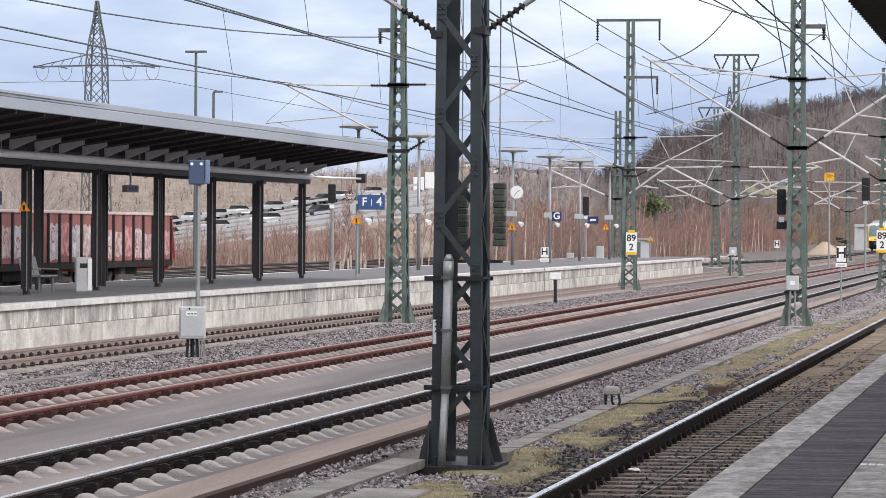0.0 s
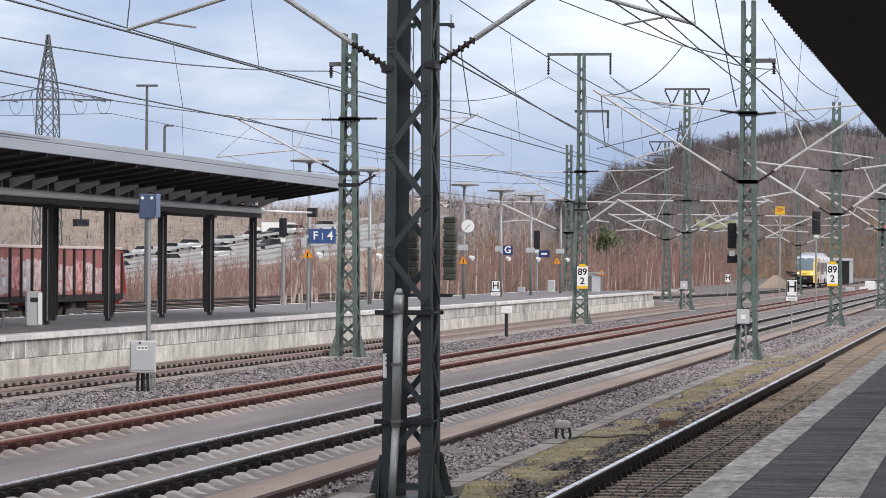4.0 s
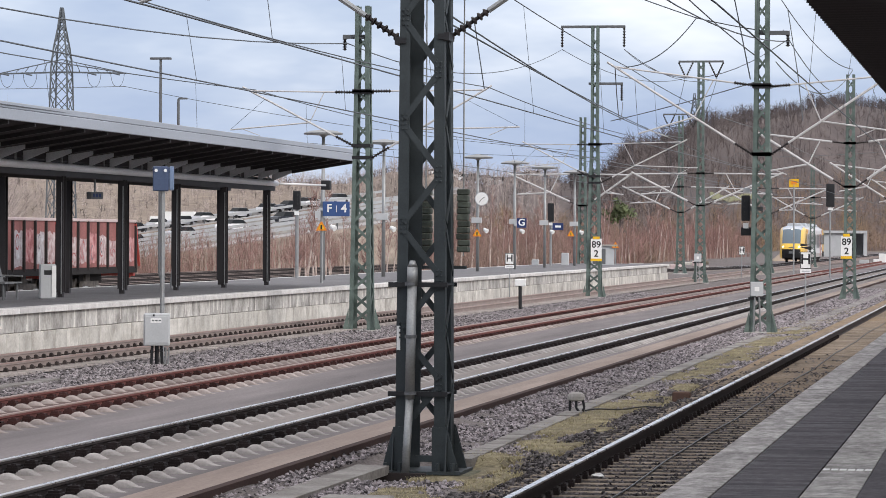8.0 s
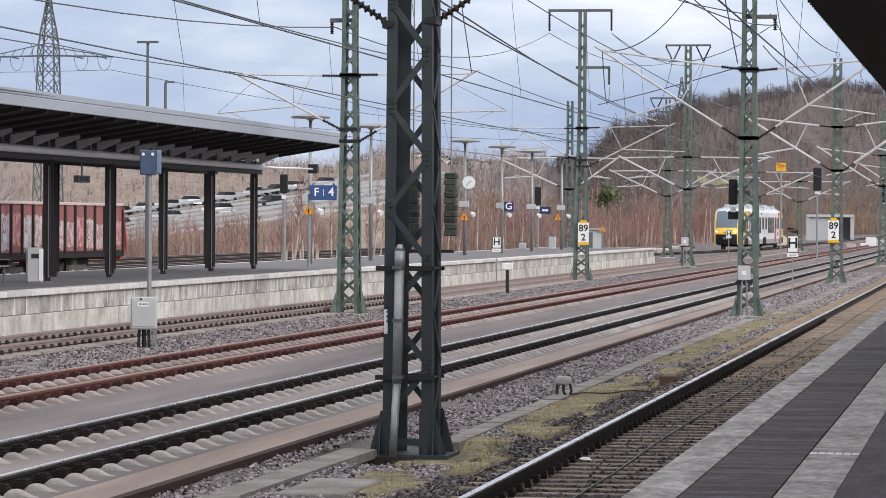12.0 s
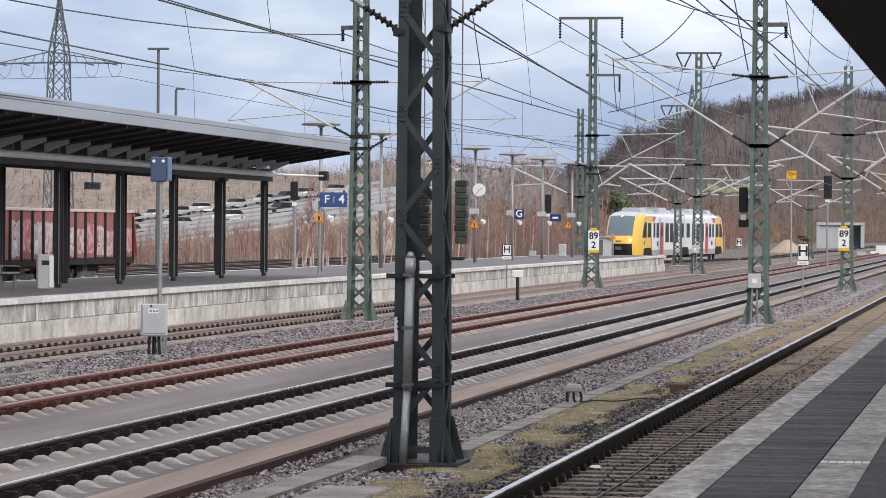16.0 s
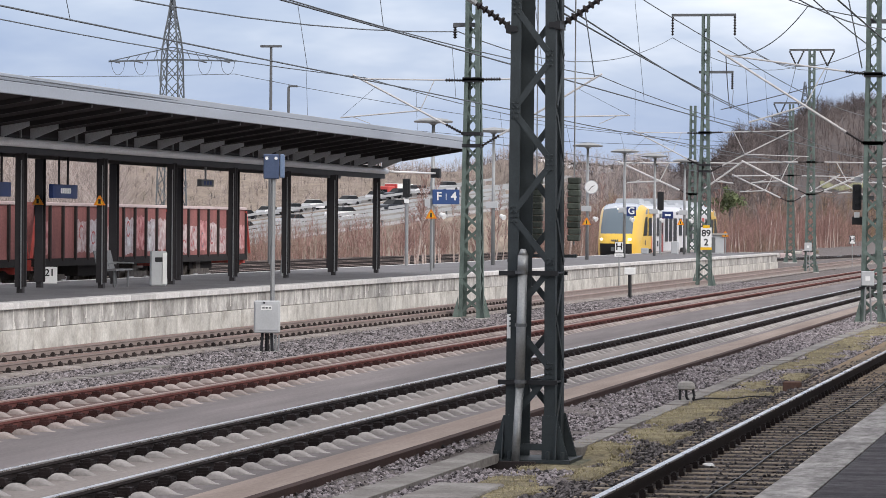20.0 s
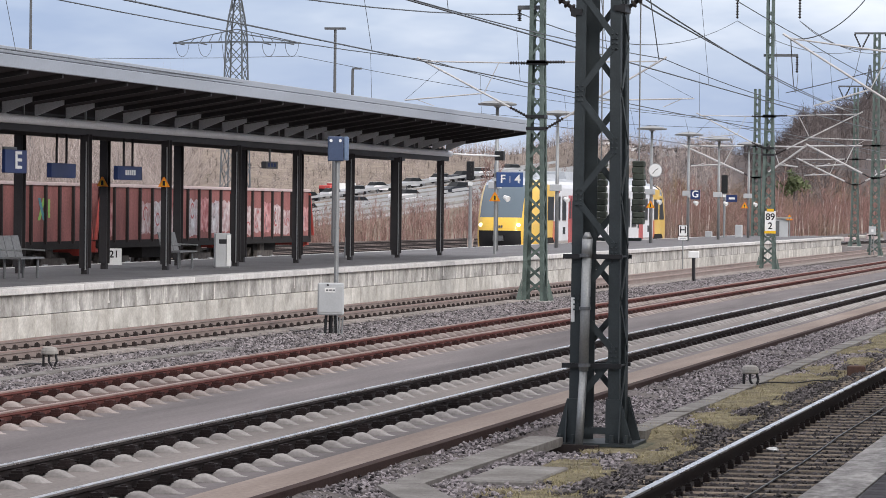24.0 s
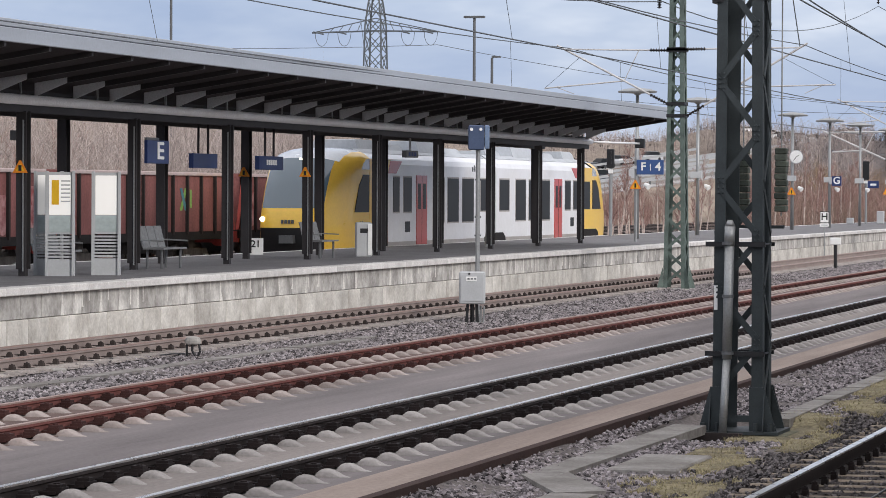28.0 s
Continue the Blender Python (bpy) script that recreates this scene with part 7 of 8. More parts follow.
# one evergreen shrub on the slope
eg = thing("evergreen_shrub", "dark green shrub among bare bushes", "shrub", (-46.2, 401.0, 0.6))
bm = B()
tube(bm, (0, 0, -1.6), (0.2, 0, 5.6), 0.16, 6, 0.05)
part("trunk", bm, WOOD, eg)
vs, fs = [], []
for i in range(520):
    d = rs.normal(0, 1, 3)
    d /= np.linalg.norm(d)
    c = np.array((0.2, 0, 5.2)) + d * np.array((2.1, 2.0, 1.5)) * rs.uniform(0.5, 1.0) * (0.75 + 0.35 * math.sin(d[0] * 4 + d[2] * 3))
    n = len(vs)
    a = rs.normal(0, 0.22, (3, 3))
    for k in range(3):
        vs.append(tuple(c + a[k]))
    fs.append((n, n + 1, n + 2))
m = bpy.data.meshes.new("crown")
m.from_pydata(vs, [], fs)
m.materials.append(LEAF)
piece("crown", m, eg)


# pylons
def pylon(x, y, h, arm_z, span, label, base=2.6):
    p = thing("power_pylon", label, "pylon", (x, y, 0), radians(-3), group="power pylons")
    top = arm_z + 2.7
    half = lambda z: base * (1 + 0.013 * (top - z)) if z < top else base * max(0.12, (h - z) / (h - top))
    for sx in (-1, 1):
        for sy in (-1, 1):
            bm = B()
            zs = [h * i / 12 for i in range(13)]
            loft(bm, [[(sx * half(a) + e * 0.14, sy * half(a) + v * 0.14, a) for e, v in ((-1, -1), (1, -1), (1, 1), (-1, 1))] for a in zs])
            part("leg", bm, PYL, p)
    for k in range(4):
        z = 0.0
        while z < h - 1.5:
            st = max(1.3, half(z) * 2.0)
            a, b = half(z), half(min(h, z + st))
            for e in (-1, 1):
                bm = B()
                o = -1 if k % 2 == 0 else 1
                if k < 2:
                    bar(bm, (e * a, o * a, z), (-e * b, o * b, z + st), 0.16, 0.16)
                else:
                    bar(bm, (o * a, e * a, z), (o * b, -e * b, z + st), 0.16, 0.16)
                part("lacing_bar", bm, PYL, p)
            z += st
    for s in (-1, 1):
        bm = B()
        bar(bm, (0, 0, arm_z), (s * span, 0, arm_z - 0.3), 0.34, 0.34)
        bar(bm, (0, 0, arm_z + 2.7), (s * span, 0, arm_z - 0.3), 0.2, 0.2)
        for i in range(1, 7):
            u = i / 7
            bar(bm, (s * span * u, 0, arm_z), (s * span * (u - 0.06), 0, arm_z + 2.7 * (1 - u)), 0.12, 0.12)
        arm = part("crossarm", bm, PYL, p)
        for u in (0.50, 0.86):
            bm = B()
            tube(bm, (s * span * u - 1.6, -0.4, arm_z - 0.1), (s * span * u + 1.0, -1.4, arm_z - 0.7), 0.16, 6)
            part("insulator_string", bm, PYL, arm)
            bm = B()
            pts = [Vector((s * span * u + 1.5 * math.cos(t), 0.3, arm_z - 0.4 + 2.8 * (-abs(math.sin(t))))) for t in [math.pi * k / 8 for k in range(9)]]
            polyline(bm, pts, 0.06)
            part("jumper_loop", bm, PYL, arm)
    return p


PYL = material("pylon_grey", (0.12, 0.135, 0.15), 0.7, dark=(0.085, 0.095, 0.105), scale=0.2, fine=1, bump=0)
pylon(-200.4, 700.0, 51.2, 37.4, 14.4, "grey lattice power pylon behind the platform roof", 1.75)
pylon(-120.0, 1290.0, 58.0, 45.0, 13.0, "distant grey lattice power pylon above the woods", 1.7)

# yard lamps behind the platform roof
for x, y, h, w in ((-56.15, 220.0, 14.6, 1.4), (-55.0, 220.3, 11.95, 0.8), (-77.6, 220.0, 17.0, 1.4)):
    l = thing("yard_lamp", "tall grey yard lamp with a flat head", "lamp", (x, y, -0.3), group="yard lamps")
    bm = B()
    tube(bm, (0, 0, -0.4), (0, 0, h), 0.14, 8, 0.09)
    part("post", bm, GREY_DARK, l)
    bm = B()
    if w > 1:
        box(bm, -w / 2, w / 2, -0.2, 0.2, h, h + 0.14)
    else:
        box(bm, 0, w * 0.75, -0.12, 0.12, h, h + 0.12)
    part("head", bm, GREY_DARK, l)

# roads on the slope with guard rails, and vehicles
def ramp(y, x0, z0, x1, z1, label, mat=ROAD, d=10.0, rail=True):
    r = thing("far_road", label, "road", kind="structure")
    bm = B()
    loft(bm, [[(x0, y, z0 - 0.3), (x0, y, z0), (x0, y + d, z0 + 0.8), (x0, y + d, z0 - 0.3)], [(x1, y, z1 - 0.3), (x1, y, z1), (x1, y + d, z1 + 0.8), (x1, y + d, z1 - 0.3)]])
    part("carriageway", bm, mat, r)
    bm = B()
    loft(bm, [[(x, y - 14, z - 7.0), (x, y, z - 0.1), (x, y + d, z - 0.1), (x, y + d, z - 7.0)] for x, z in ((x0, z0), (x1, z1))])
    part("embankment", bm, HILL_TAN, r, "brown grassy embankment")
    if rail:
        bm = B()
        bar(bm, (x0, y + 0.2, z0 + 0.75), (x1, y + 0.2, z1 + 0.75), 0.1, 0.34)
        part("guard_rail", bm, GREY, r, "pale guard rail")
        bm = B()
        bar(bm, (x0, y + d - 0.2, z0 + 1.55), (x1, y + d - 0.2, z1 + 1.55), 0.1, 0.34)
        part("guard_rail", bm, GREY, r, "pale guard rail")
        bm = B()
        bar(bm, (x0, y + d * 0.5, z0 + 0.85), (x1, y + d * 0.5, z1 + 0.85), 0.3, 0.8)
        part("middle_barrier", bm, CONCRETE, r, "low concrete barrier")
        for i in range(14):
            bm = B()
            u = (i + 0.5) / 14
            x, z = x0 + (x1 - x0) * u, z0 + (z1 - z0) * u
            box(bm, x - 0.08, x + 0.08, y + 0.25, y + 0.4, z, z + 0.7)
            part("rail_post", bm, GREY_DARK, r)


def road_z(y, x):
    """Height of the sloping roads that lie at depth y."""
    px, pz = {330.0: (-79.2, 1.46), 390.0: (-93.6, 2.5), 470.0: (-112.8, 4.43), 600.0: (-178.0, -0.9)}[y]
    return pz + 0.1426 * (x - px)


for y, x0, x1, lab, d in ((330.0, -104.0, -58.0, "grey lower road on the slope with a guard rail", 8), (390.0, -122.0, -72.0, "grey middle road on the slope with a guard rail", 9),
                          (470.0, -150.0, -90.0, "grey upper road on the slope with a guard rail", 14), (600.0, -178.0, -90.0, "grey motorway ramp on the slope with a guard rail", 16)):
    ramp(y, x0, road_z(y, x0), x1, road_z(y, x1), lab, d=d)


def car_meshes(colour, name):
    paint = material("car_paint_" + name, colour, 0.3, dark=tuple(c * 0.8 for c in colour), scale=1, stain=0.3, fine=10, fine_amount=0.03, bump=0, coat=0.4)
    bm = B()
    low = [(-2.1, 0.28), (2.1, 0.28), (2.12, 0.62), (1.95, 0.82), (1.0, 0.92), (-1.5, 0.95), (-2.1, 0.85)]
    loft(bm, [[(x, y * k, z) for x, z in low] for y, k in ((-0.86, 1), (-0.80, 1), (0.80, 1), (0.86, 1))])
    body = mesh_of(bm, "body", paint)
    bm = B()
    loft(bm, [[(1.05, -0.78, 0.9), (1.05, 0.78, 0.9), (-1.85, 0.78, 0.9), (-1.85, -0.78, 0.9)], [(0.35, -0.62, 1.42), (0.35, 0.62, 1.42), (-1.3, 0.62, 1.42), (-1.3, -0.62, 1.42)]])
    cabin = mesh_of(bm, "window_band", T_GLASS)
    bm = B()
    box(bm, -1.3, 0.35, -0.6, 0.6, 1.421, 1.46)
    roof = mesh_of(bm, "roof", paint, bevel=0.02)
    return body, cabin, roof


wheel_bm = B()
tube(wheel_bm, (0, -0.1, 0), (0, 0.1, 0), 0.31, 12)
wheel_me = mesh_of(wheel_bm, "wheel", BLACK)
CARS = {n: car_meshes(c, n) for n, c in (("white", (0.75, 0.75, 0.76)), ("silver", (0.45, 0.46, 0.48)), ("dark", (0.03, 0.035, 0.045)), ("red", (0.35, 0.03, 0.03)))}


def car(kind, x, y, z, turn):
    c = thing("car", kind + " car on the slope behind the station", "car", (x, y, z), radians(turn), group="far cars")
    for me_, n in zip(CARS[kind], ("body", "window_band", "roof")):
        piece(n, me_, c)
    for sx in (-1.3, 1.3):
        for sy in (-0.78, 0.78):
            piece("wheel", wheel_me, c, (sx, sy, 0.31))
    return c


for i in range(14):
    x = -146 + 53 * (i + 0.3 + 0.5 * rs.rand()) / 14
    car(("white", "silver", "white", "silver", "white", "dark")[i % 6], x, 474 + 1.5 * rs.rand(), road_z(470.0, x) + 0.35, 62 + (180 if i % 2 else 0))
for i in range(7):
    x = -119 + 44 * (i + 0.4) / 7
    car(("silver", "white", "dark")[i % 3], x, 392 + rs.rand(), road_z(390.0, x) + 0.3, 242)
for i in range(16):
    az = 8.0 + 2.2 * i / 16 + 0.05 * rs.rand()
    r = hill_range(az)[1] - 6
    car(("white", "white", "silver", "dark")[i % 4], -r * math.sin(radians(az)), r * math.cos(radians(az)), hill_z(az, r) + 0.2, rs.uniform(0, 180))

truck = thing("lorry", "red and white articulated lorry rolling down the ramp", "lorry", (0, 0, 0))
bm = B()
box(bm, 1.5, 4.0, -1.22, 1.22, 0.55, 3.5)
part("cab", bm, T_RED, truck, "red cab", bevel=0.12)
bm = B()
box(bm, 3.98, 4.03, -1.05, 1.05, 1.9, 2.9)
part("windscreen", bm, T_GLASS, truck)
bm = B()
box(bm, -4.5, 1.2, -1.25, 1.25, 1.1, 4.0)
part("trailer", bm, WHITE, truck, "white trailer box", bevel=0.03)
bm = B()
box(bm, 0.9, 1.22, -1.252, 1.252, 1.3, 3.9)
part("trailer_front", bm, T_RED, truck, "red trailer front")
for s in (-0.75, 0.75):
    bm = B()
    box(bm, 4.0, 4.06, s - 0.18, s + 0.18, 0.75, 1.0)
    part("headlight", bm, LAMP_ON, truck, "headlight, lit")
for x in (3.0, 0.2, -2.6, -3.7):
    for s in (-1.05, 1.05):
        bm = B()
        tube(bm, (x, s - 0.15, 0.5), (x, s + 0.15, 0.5), 0.5, 14)
        part("wheel", bm, BLACK, truck)


van = thing("box_lorry", "white box lorry rolling down the ramp", "lorry", (0, 0, 0))
bm = B()
box(bm, 2.0, 4.0, -1.15, 1.15, 0.55, 3.0)
part("cab", bm, WHITE, van, "white cab", bevel=0.15)
bm = B()
box(bm, 3.98, 4.02, -1.0, 1.0, 1.7, 2.6)
part("windscreen", bm, T_GLASS, van)
bm = B()
box(bm, -4.2, 1.8, -1.25, 1.25, 0.95, 3.9)
part("cargo_box", bm, WHITE, van, "white cargo box", bevel=0.04)
bm = B()
box(bm, -2.4, 0.2, -1.262, -1.255, 2.3, 3.0)
part("side_mark", bm, GREY, van, "grey mark on the side")
for x in (2.9, -2.6):
    for s in (-1.05, 1.05):
        bm = B()
        tube(bm, (x, s - 0.15, 0.5), (x, s + 0.15, 0.5), 0.5, 14)
        part("wheel", bm, BLACK, van)


def van_rows():
    rows = []
    for i in range(29):
        x = max(-186.0, -146.3 - 5.3 * (i - 7.0))
        rows.append((float(i), pose(x, 603.0, max(-0.75, road_z(600.0, x) + 0.25), 0, 0, 187)))
    return rows


def truck_rows():
    rows = []
    for i in range(15):
        t = 2.0 * i
        x = min(-136.5 - 5.7 * (t - 21.0), -96.6)
        z = -0.9 + (x + 178.0) * 0.1426 + 0.15
        back = max(0.0, min(1.0, (19.0 - t) / 3.0))
        rows.append((t, pose(x + 16.0 * back, 604.0 + 56.0 * back, z - 3.6 * back, 0, 0, 250)))
    return rows


# pale hall and stacked material beyond the throat
hall = thing("far_hall", "pale grey open-fronted hall beyond the station throat", "building", (-27.5, 560.0, -0.7), radians(4))
for x in (-3.6, 0.4, 3.6):
    bm = B()
    box(bm, x - 0.3, x + 0.3, 0, 6.0, 0, 4.3)
    part("wall", bm, GREY, hall, "pale wall")
bm = B()
box(bm, -3.9, 3.9, -0.2, 6.2, 4.25, 4.7)
part("roof", bm, GREY, hall, "pale roof")
bm = B()
box(bm, -3.6, 3.6, 5.6, 6.0, 0, 4.3)
part("back_wall", bm, GREY, hall, "grey back wall")
bm = B()
box(bm, -3.3, 0.1, 0.3, 0.5, 0, 4.2)
part("gate", bm, GREY, hall, "closed pale gate")
bm = B()
bmesh.ops.create_cone(bm, cap_ends=True, segments=14, radius1=3.2, radius2=0.3, depth=2.2)
solid("sand_pile", bm, material("sand", (0.42, 0.33, 0.25), 0.98, scale=0.4, fine=6), "heap of pale brown sand beside the tracks", "heap", loc=(-28.5, 440.0, 0.3))
for i in range(10):
    bm = B()
    w, h = rs.uniform(0.6, 1.4), rs.uniform(0.7, 1.8)
    box(bm, -w / 2, w / 2, -0.4, 0.4, 0, h)
    solid("trackside_cabinet", bm, WHITE if i % 3 else GREY, "pale cabinet beside the far tracks", "cabinet", bevel=0.04, loc=(-17.4 + 1.9 * i * 0.6 + rs.uniform(-0.4, 0.4), 400 + 4 * i, -0.75), group="far cabinets")
for i in range(8):
    bm = B()
    w, h = rs.uniform(0.4, 1.2), rs.uniform(0.3, 0.9)
    box(bm, -w, w, -0.3, 0.3, 0, h)
    solid("spoil_mound", bm, (CONCRETE, WAGON_RIM, WALLBASE, EARTH)[i % 4], "small heap of stones and timber beside the track", "heap", bevel=0.1, loc=(-33.0 + rs.uniform(-1, 3.0), 300 + 10 * i, -0.5), group="heaps")

# ---- concrete cable troughs, grass, loose stones ----
def trough(x0, x1, y0, y1, z, label, lid=1.0):
    t = thing("cable_trough", label, "cable trough", group="cable troughs")
    y = y0
    while y < y1:
        bm = B()
        k = rs.uniform(-0.006, 0.006) + low((x0 + x1) / 2, y)
        box(bm, x0, x1, y + 0.003, min(y + lid, y1) - 0.003, -0.45, z + k)
        part("lid", bm, LID, t)
        y += lid
    return t


trough(-7.06, -6.78, 42.6, 96.0, -0.185, "row of pale concrete trough lids past the masts")
trough(-6.75, -6.35, 101.5, 190.0, -0.19, "row of pale concrete trough lids beyond the mast", 2.0)
trough(-18.05, -17.75, 36.0, 62.0, -0.19, "row of narrow pale concrete lids beside the rusty track")
# lids that step round the footing of the heavy mast
st = thing("cable_trough", "concrete lids that step round the mast footing", "cable trough", group="cable troughs")
for pts in (((-8.02, 33.2), (-7.62, 33.2), (-7.55, 41.0), (-7.95, 41.0)), ((-8.02, 33.2), (-7.2, 31.2), (-6.8, 31.6), (-7.62, 33.6)), ((-7.25, 31.25), (-6.8, 31.25), (-6.85, 24.0), (-7.3, 24.0))):
    bm = B()
    loft(bm, [[(x, y, -0.4) for x, y in pts], [(x, y, -0.178 + low(-7.0, 34) + rs.uniform(-0.006, 0.006)) for x, y in pts]])
    part("lid", bm, LID, st)
for x0, x1, y0, y1 in ((-7.35, -6.6, 34.2, 36.2),):
    bm = B()
    box(bm, x0, x1, y0, y1, -0.45, -0.175 + low(-7.0, 35))
    solid("manhole_cover", bm, LID, "weathered concrete cover slab in the grass", "cover slab", bevel=0.02)
# narrow kerb of the slab carriageway
bm = B()
box(bm, -8.42, -8.30, 12, 400, -0.5, -0.155)
solid("slab_kerb", bm, material("kerb_rust_stained", (0.062, 0.04, 0.036), 0.9, scale=1.5, fine=20, spec=0.1), "rust stained kerb along the slab carriageway", "kerb", "structure")
bm = B()
box(bm, -9.0, -8.43, 12, 400, -0.3, -0.163)
solid("slab_edge_strip", bm, SLAB_BROWN, "brown stained concrete strip along the dark track", "track bed", "structure")
bm = B()
box(bm, -11.02, -9.78, 12, 400, -0.3, -0.164)
solid("slab_pale_strip", bm, material("slab_concrete_pale", (0.27, 0.24, 0.225), 0.88, dark=(0.14, 0.122, 0.114), scale=0.7, stain=0.8, fine=18, fine_amount=0.16, bump=0.2, streak=(1.5, 0.15, 1.0), spec=0.12), "pale concrete between the rails of the dark track", "track bed", "structure")
# rust dust, with the shadows of the rail clips darkened into the colour
bm = B()
box(bm, -15.75, -13.72, 12, 400, -0.3, -0.163)
solid("slab_rust_strip", bm, SLAB_RUST_SHADE, "rust dusted concrete under the rusty track, darkened for clip shadows", "track bed", "structure")


def stones(name, count, region, z, size, mat, label, seed, keep=None):
    """Loose angular stones as one mesh; region: x0, x1, y0, y1, denser towards the front."""
    r = np.random.RandomState(seed)
    x0, x1, y0, y1 = region
    base = np.array([(1, 0, 0), (-1, 0, 0), (0, 1, 0), (0, -1, 0), (0, 0, 1), (0, 0, -0.6)], float)
    tri = np.array([(0, 2, 4), (2, 1, 4), (1, 3, 4), (3, 0, 4), (2, 0, 5), (1, 2, 5), (3, 1, 5), (0, 3, 5)])
    vs, fs = [], []
    n = 0
    for i in range(count):
        x, y = r.uniform(x0, x1), y0 + (y1 - y0) * r.rand() ** 1.5
        if keep and not keep(x, y):
            continue
        s = size * r.uniform(0.55, 1.25)
        m = Euler(r.uniform(0, 6.28, 3)).to_matrix()
        p = base * (s * r.uniform(0.65, 1.2, (6, 1)))
        p = p @ np.array(m).T * np.array((1, 1, 0.75)) + (x, y, z + low(x, y) + r.uniform(-0.01, 0.02))
        vs.append(p)
        fs.append(tri + n)
        n += 6
    m = bpy.data.meshes.new(name)
    m.from_pydata(np.concatenate(vs).tolist(), [], np.concatenate(fs).tolist())
    m.materials.append(mat)
    return tagged(new(name, m), label, "stones", "", "stuff")


def grassy(x, y):
    return -7.0 < x < -5.75 and not (x < -6.2 and 39.6 < y < 43.0) and noise.noise((x * 1.3, y * 0.45, 5)) + 0.5 * noise.noise((x * 4, y * 2.2, 1)) > 0.2 - 0.34 * math.exp(-((x + 6.45) / 0.45) ** 2)


def dark_side(x, y):
    """Oily stones lie next to the near track, up to about the second mast."""
    return x > -6.15 + 0.25 * noise.noise((x * 0.8, y * 0.35, 9)) and y < 66


STONE_OILY_SHADE = material("oily_shaded_ballast_stone", (0.125, 0.112, 0.112), 0.88, dark=(0.035, 0.031, 0.032), scale=0.8, fine=30, per_island=0.8, bump=0.2, spec=0.15)
stones("ballast_stones_oily", 16000, (-6.45, -5.05, 24, 66), -0.225, 0.036, STONE_OILY_SHADE, "dark oily ballast stones next to the platform track", 26, lambda x, y: dark_side(x, y) and not grassy(x, y))


def between_sleepers(x, y):
    """Gaps of the near track, with some stones spilled over the sleepers' ends."""
    if noise.noise((x * 1.7, y * 0.9, 12)) + 0.5 * noise.noise((x * 40, y * 40, 3)) > 0.75 - max(0.0, y - 46) / 26:
        return False
    gap = abs((y - 15.2) % 0.6 - 0.3)
    return gap < 0.195 if x > -4.95 else gap < 0.2 or noise.noise((x * 3, y * 2.5, 4)) > -0.05


# dark stones also paint the shade in the gaps and on the sleepers' fronts
stones("ballast_stones_gap", 26000, (-5.45, -2.7, 24, 84), -0.178, 0.03, STONE_OILY_SHADE, "dark oily stones that also stand for shade between the platform track's sleepers", 27, between_sleepers)
stones("ballast_stones", 62000, (-8.3, -5.3, 26, 105), -0.235, 0.036, STONE, "loose grey ballast stones beside the platform track", 21, lambda x, y: not grassy(x, y) and not dark_side(x, y) and not (-8.1 < x < -6.2 and 39.0 < y < 43.2))
stones("ballast_stones_beyond", 16000, (-8.3, -5.5, 105, 190), -0.23, 0.055, STONE, "loose grey ballast stones farther along the platform track", 25)
stones("ballast_stones_far", 40000, (-19.1, -16.35, 40, 170), -0.235, 0.045, STONE_FAR, "loose grey ballast stones beside the far track", 22)
stones("ballast_stones_track", 9000, (-21.9, -19.0, 44, 110), -0.21, 0.035, STONE_FAR, "loose ballast between the sleepers of the far track", 23)
stones("ballast_stones_sleepers", 14000, (-5.5, -2.5, 20, 60), -0.198, 0.024, material("brown_ballast_stone", (0.075, 0.062, 0.056), 0.95, dark=(0.03, 0.025, 0.024), scale=0.5, fine=30, per_island=0.5, bump=0.2), "brown stones between the sleepers", 24)


def tufts(name, count, region, mat, label, seed, keep=None, h=0.09):
    r = np.random.RandomState(seed)
    x0, x1, y0, y1 = region
    vs, fs = [], []
    for i in range(count):
        x, y = r.uniform(x0, x1), y0 + (y1 - y0) * r.rand() ** 1.4
        if keep and not keep(x, y):
            continue
        lo = low(x, y)
        for b in range(5):
            n = len(vs)
            a = r.uniform(0, 6.28)
            dx, dy = r.normal(0, 0.05, 2)
            w = 0.012
            vs.extend(((x + dx - w * math.cos(a), y + dy - w * math.sin(a), -0.26 + lo), (x + dx + w * math.cos(a), y + dy + w * math.sin(a), -0.26 + lo),
                       (x + dx + r.normal(0, 0.06), y + dy + r.normal(0, 0.06), -0.23 + lo + h * r.uniform(0.3, 1.0))))
            fs.append((n, n + 1, n + 2))
    m = bpy.data.meshes.new(name)
    m.from_pydata(vs, [], fs)
    m.materials.append(mat)
    return tagged(new(name, m), label, "grass", "", "stuff")


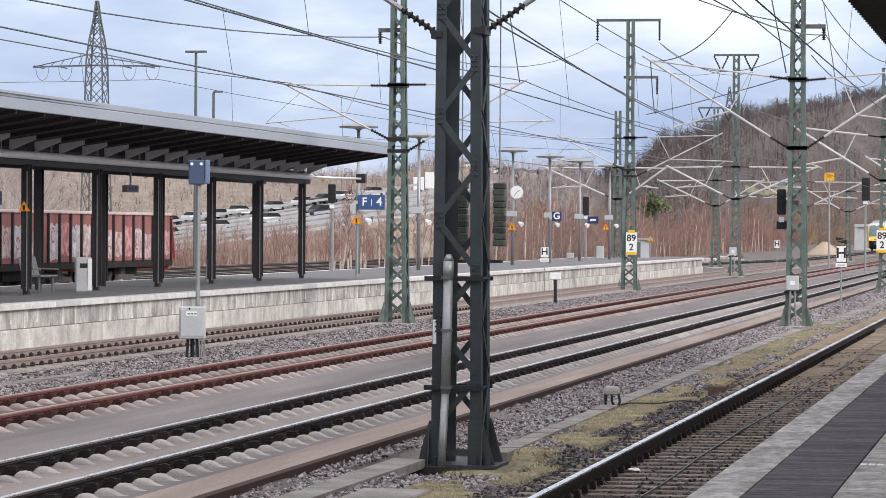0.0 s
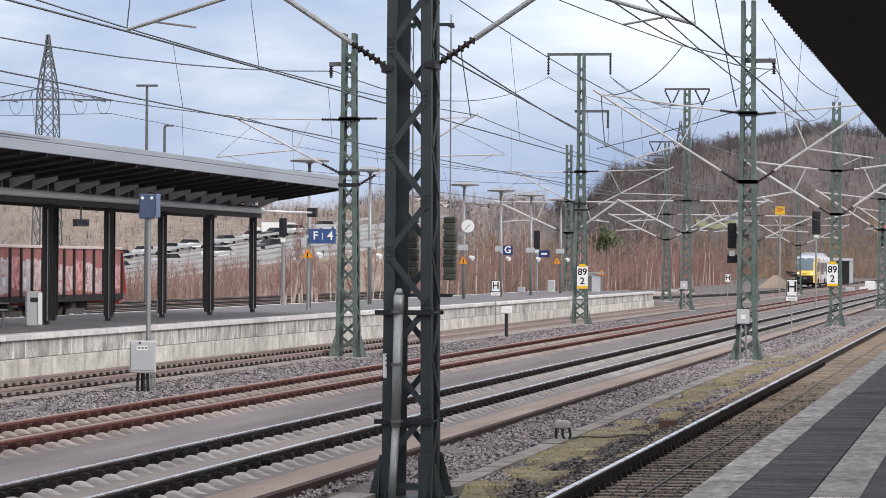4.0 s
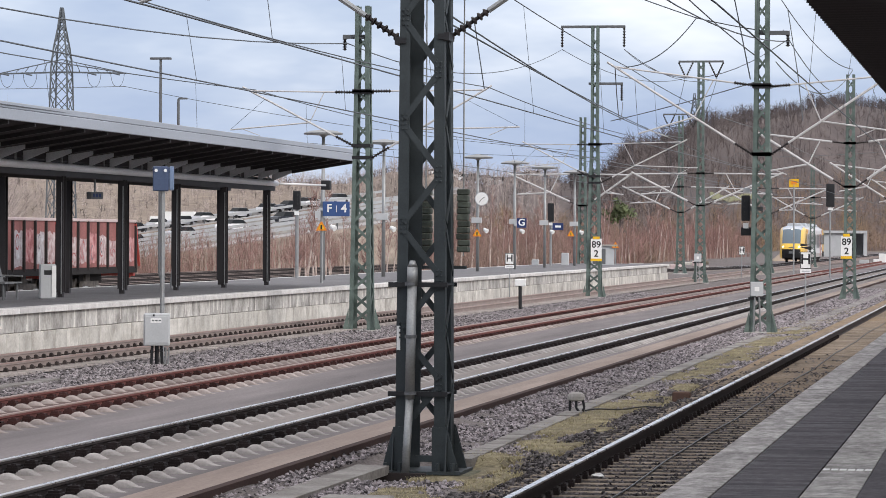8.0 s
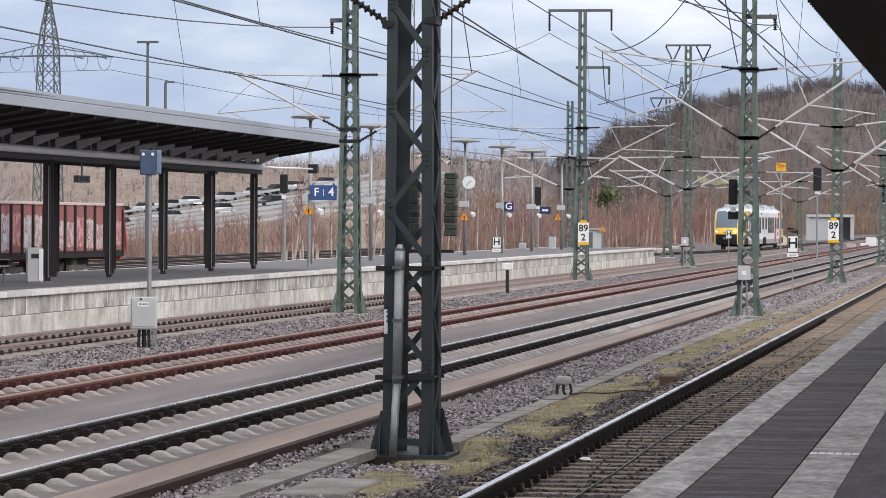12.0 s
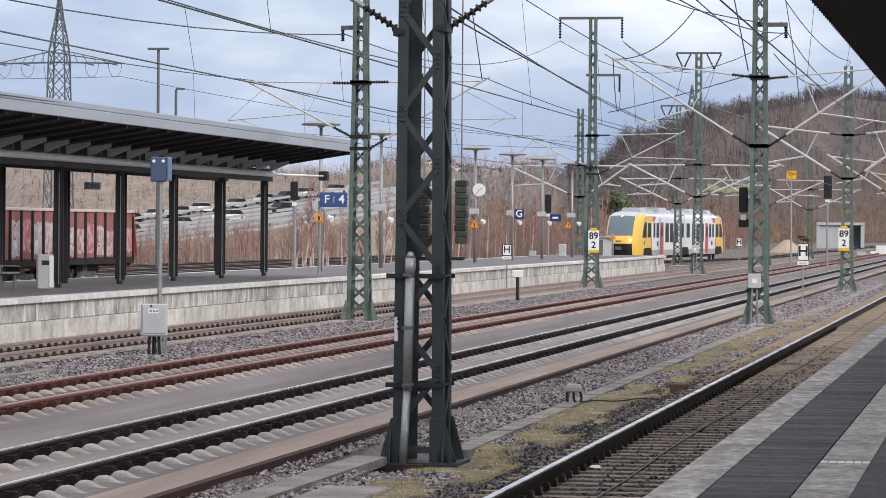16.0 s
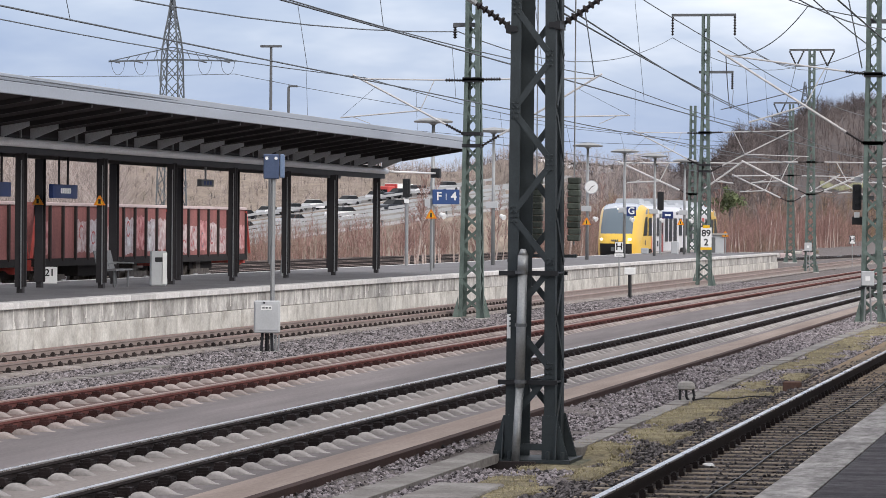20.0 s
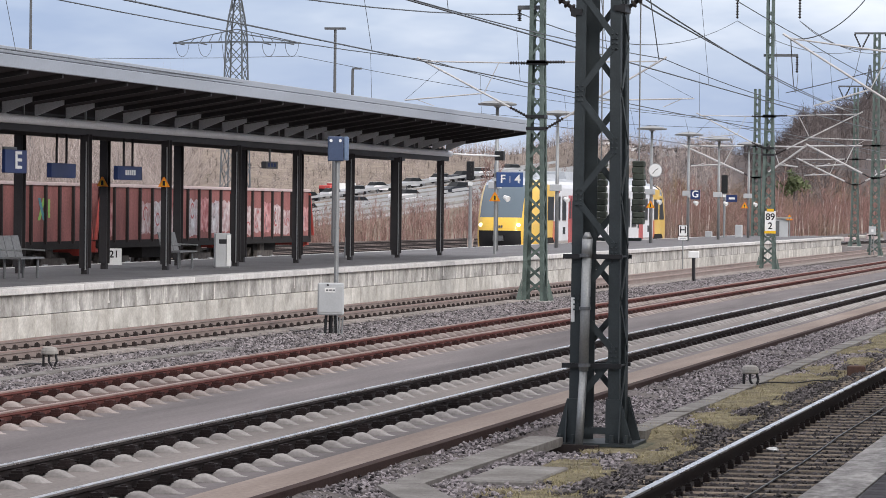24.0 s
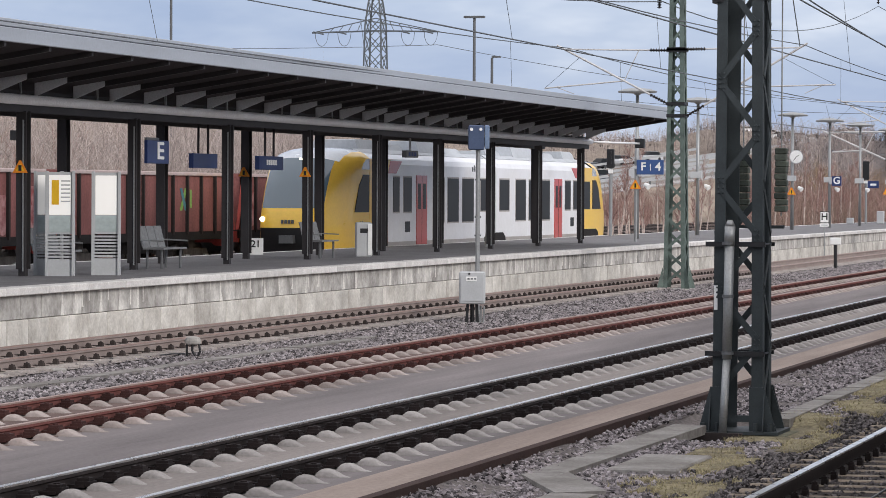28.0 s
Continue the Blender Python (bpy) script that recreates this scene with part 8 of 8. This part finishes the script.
GRASS_BLADE = material("dry_grass_blade", (0.40, 0.35, 0.205), 0.95, dark=(0.19, 0.16, 0.10), scale=0.8, stain=0.8, fine=5, fine_amount=0.15, per_island=0.35, bump=0)
tufts("dry_grass", 11000, (-7.1, -5.6, 28, 115), GRASS_BLADE, "flat dry yellowish grass and moss beside the troughs", 31, grassy, 0.07)
me = bpy.data.meshes.new("grass_strip")
vs, fs = [], []
ny, nx = 300, 14
for j in range(ny):
    for i in range(nx):
        x, y = -7.1 + 1.6 * i / (nx - 1), 28 + 110 * (j / (ny - 1)) ** 1.3
        vs.append((x, y, -0.222 + low(x, y) + (0.02 if grassy(x, y) else -0.09)))
fs = [(j * nx + i, j * nx + i + 1, (j + 1) * nx + i + 1, (j + 1) * nx + i) for j in range(ny - 1) for i in range(nx - 1)]
me.from_pydata(vs, [], fs)
me.materials.append(GRASS)
tagged(new("grass_strip", me), "patchy yellowish moss and grass on the ballast", "grass", "", "structure")
# cable in the middle of the platform track, and small litter
bm = B()
polyline(bm, [Vector((X_NEAR + 0.03 * math.sin(i * 0.7), 12 + 2.0 * i, -0.148 + 0.008 * math.sin(i * 1.9))) for i in range(80)], 0.010, 6)
solid("track_cable", bm, GREY_DARK, "thin grey cable along the middle of the track", "cable")
bm = B()
bmesh.ops.create_icosphere(bm, subdivisions=2, radius=0.06)
for v in bm.verts:
    v.co = Vector((v.co.x * 1.3, v.co.y, v.co.z * 0.45)) * (1.0 + 0.5 * noise.noise(v.co * 22))
solid("paper_scrap", bm, WHITE, "white crumpled scrap on the sleepers", "litter", loc=(-4.57, 37.8, -0.15))
bm = B()
box(bm, -0.15, 0.15, -0.1, 0.1, -0.03, 0.06)
solid("pale_stone", bm, CONCRETE, "pale flat stone on the ballast", "stone", bevel=0.02, loc=(-19.0, 48.5, -0.22))
# worn paint mark on the tactile strip
bm = B()
for i in range(6):
    box(bm, -1.42 + 0.064 * i, -1.37 + 0.064 * i, 25.9, 26.05, 0.757, 0.7635)
solid("paint_mark", bm, WHITE, "worn white paint mark on the tactile strip", "mark", "structure")


def motions():
    walk(train, train_rows())
    walk(truck, truck_rows())
    walk(van, van_rows())


motions()
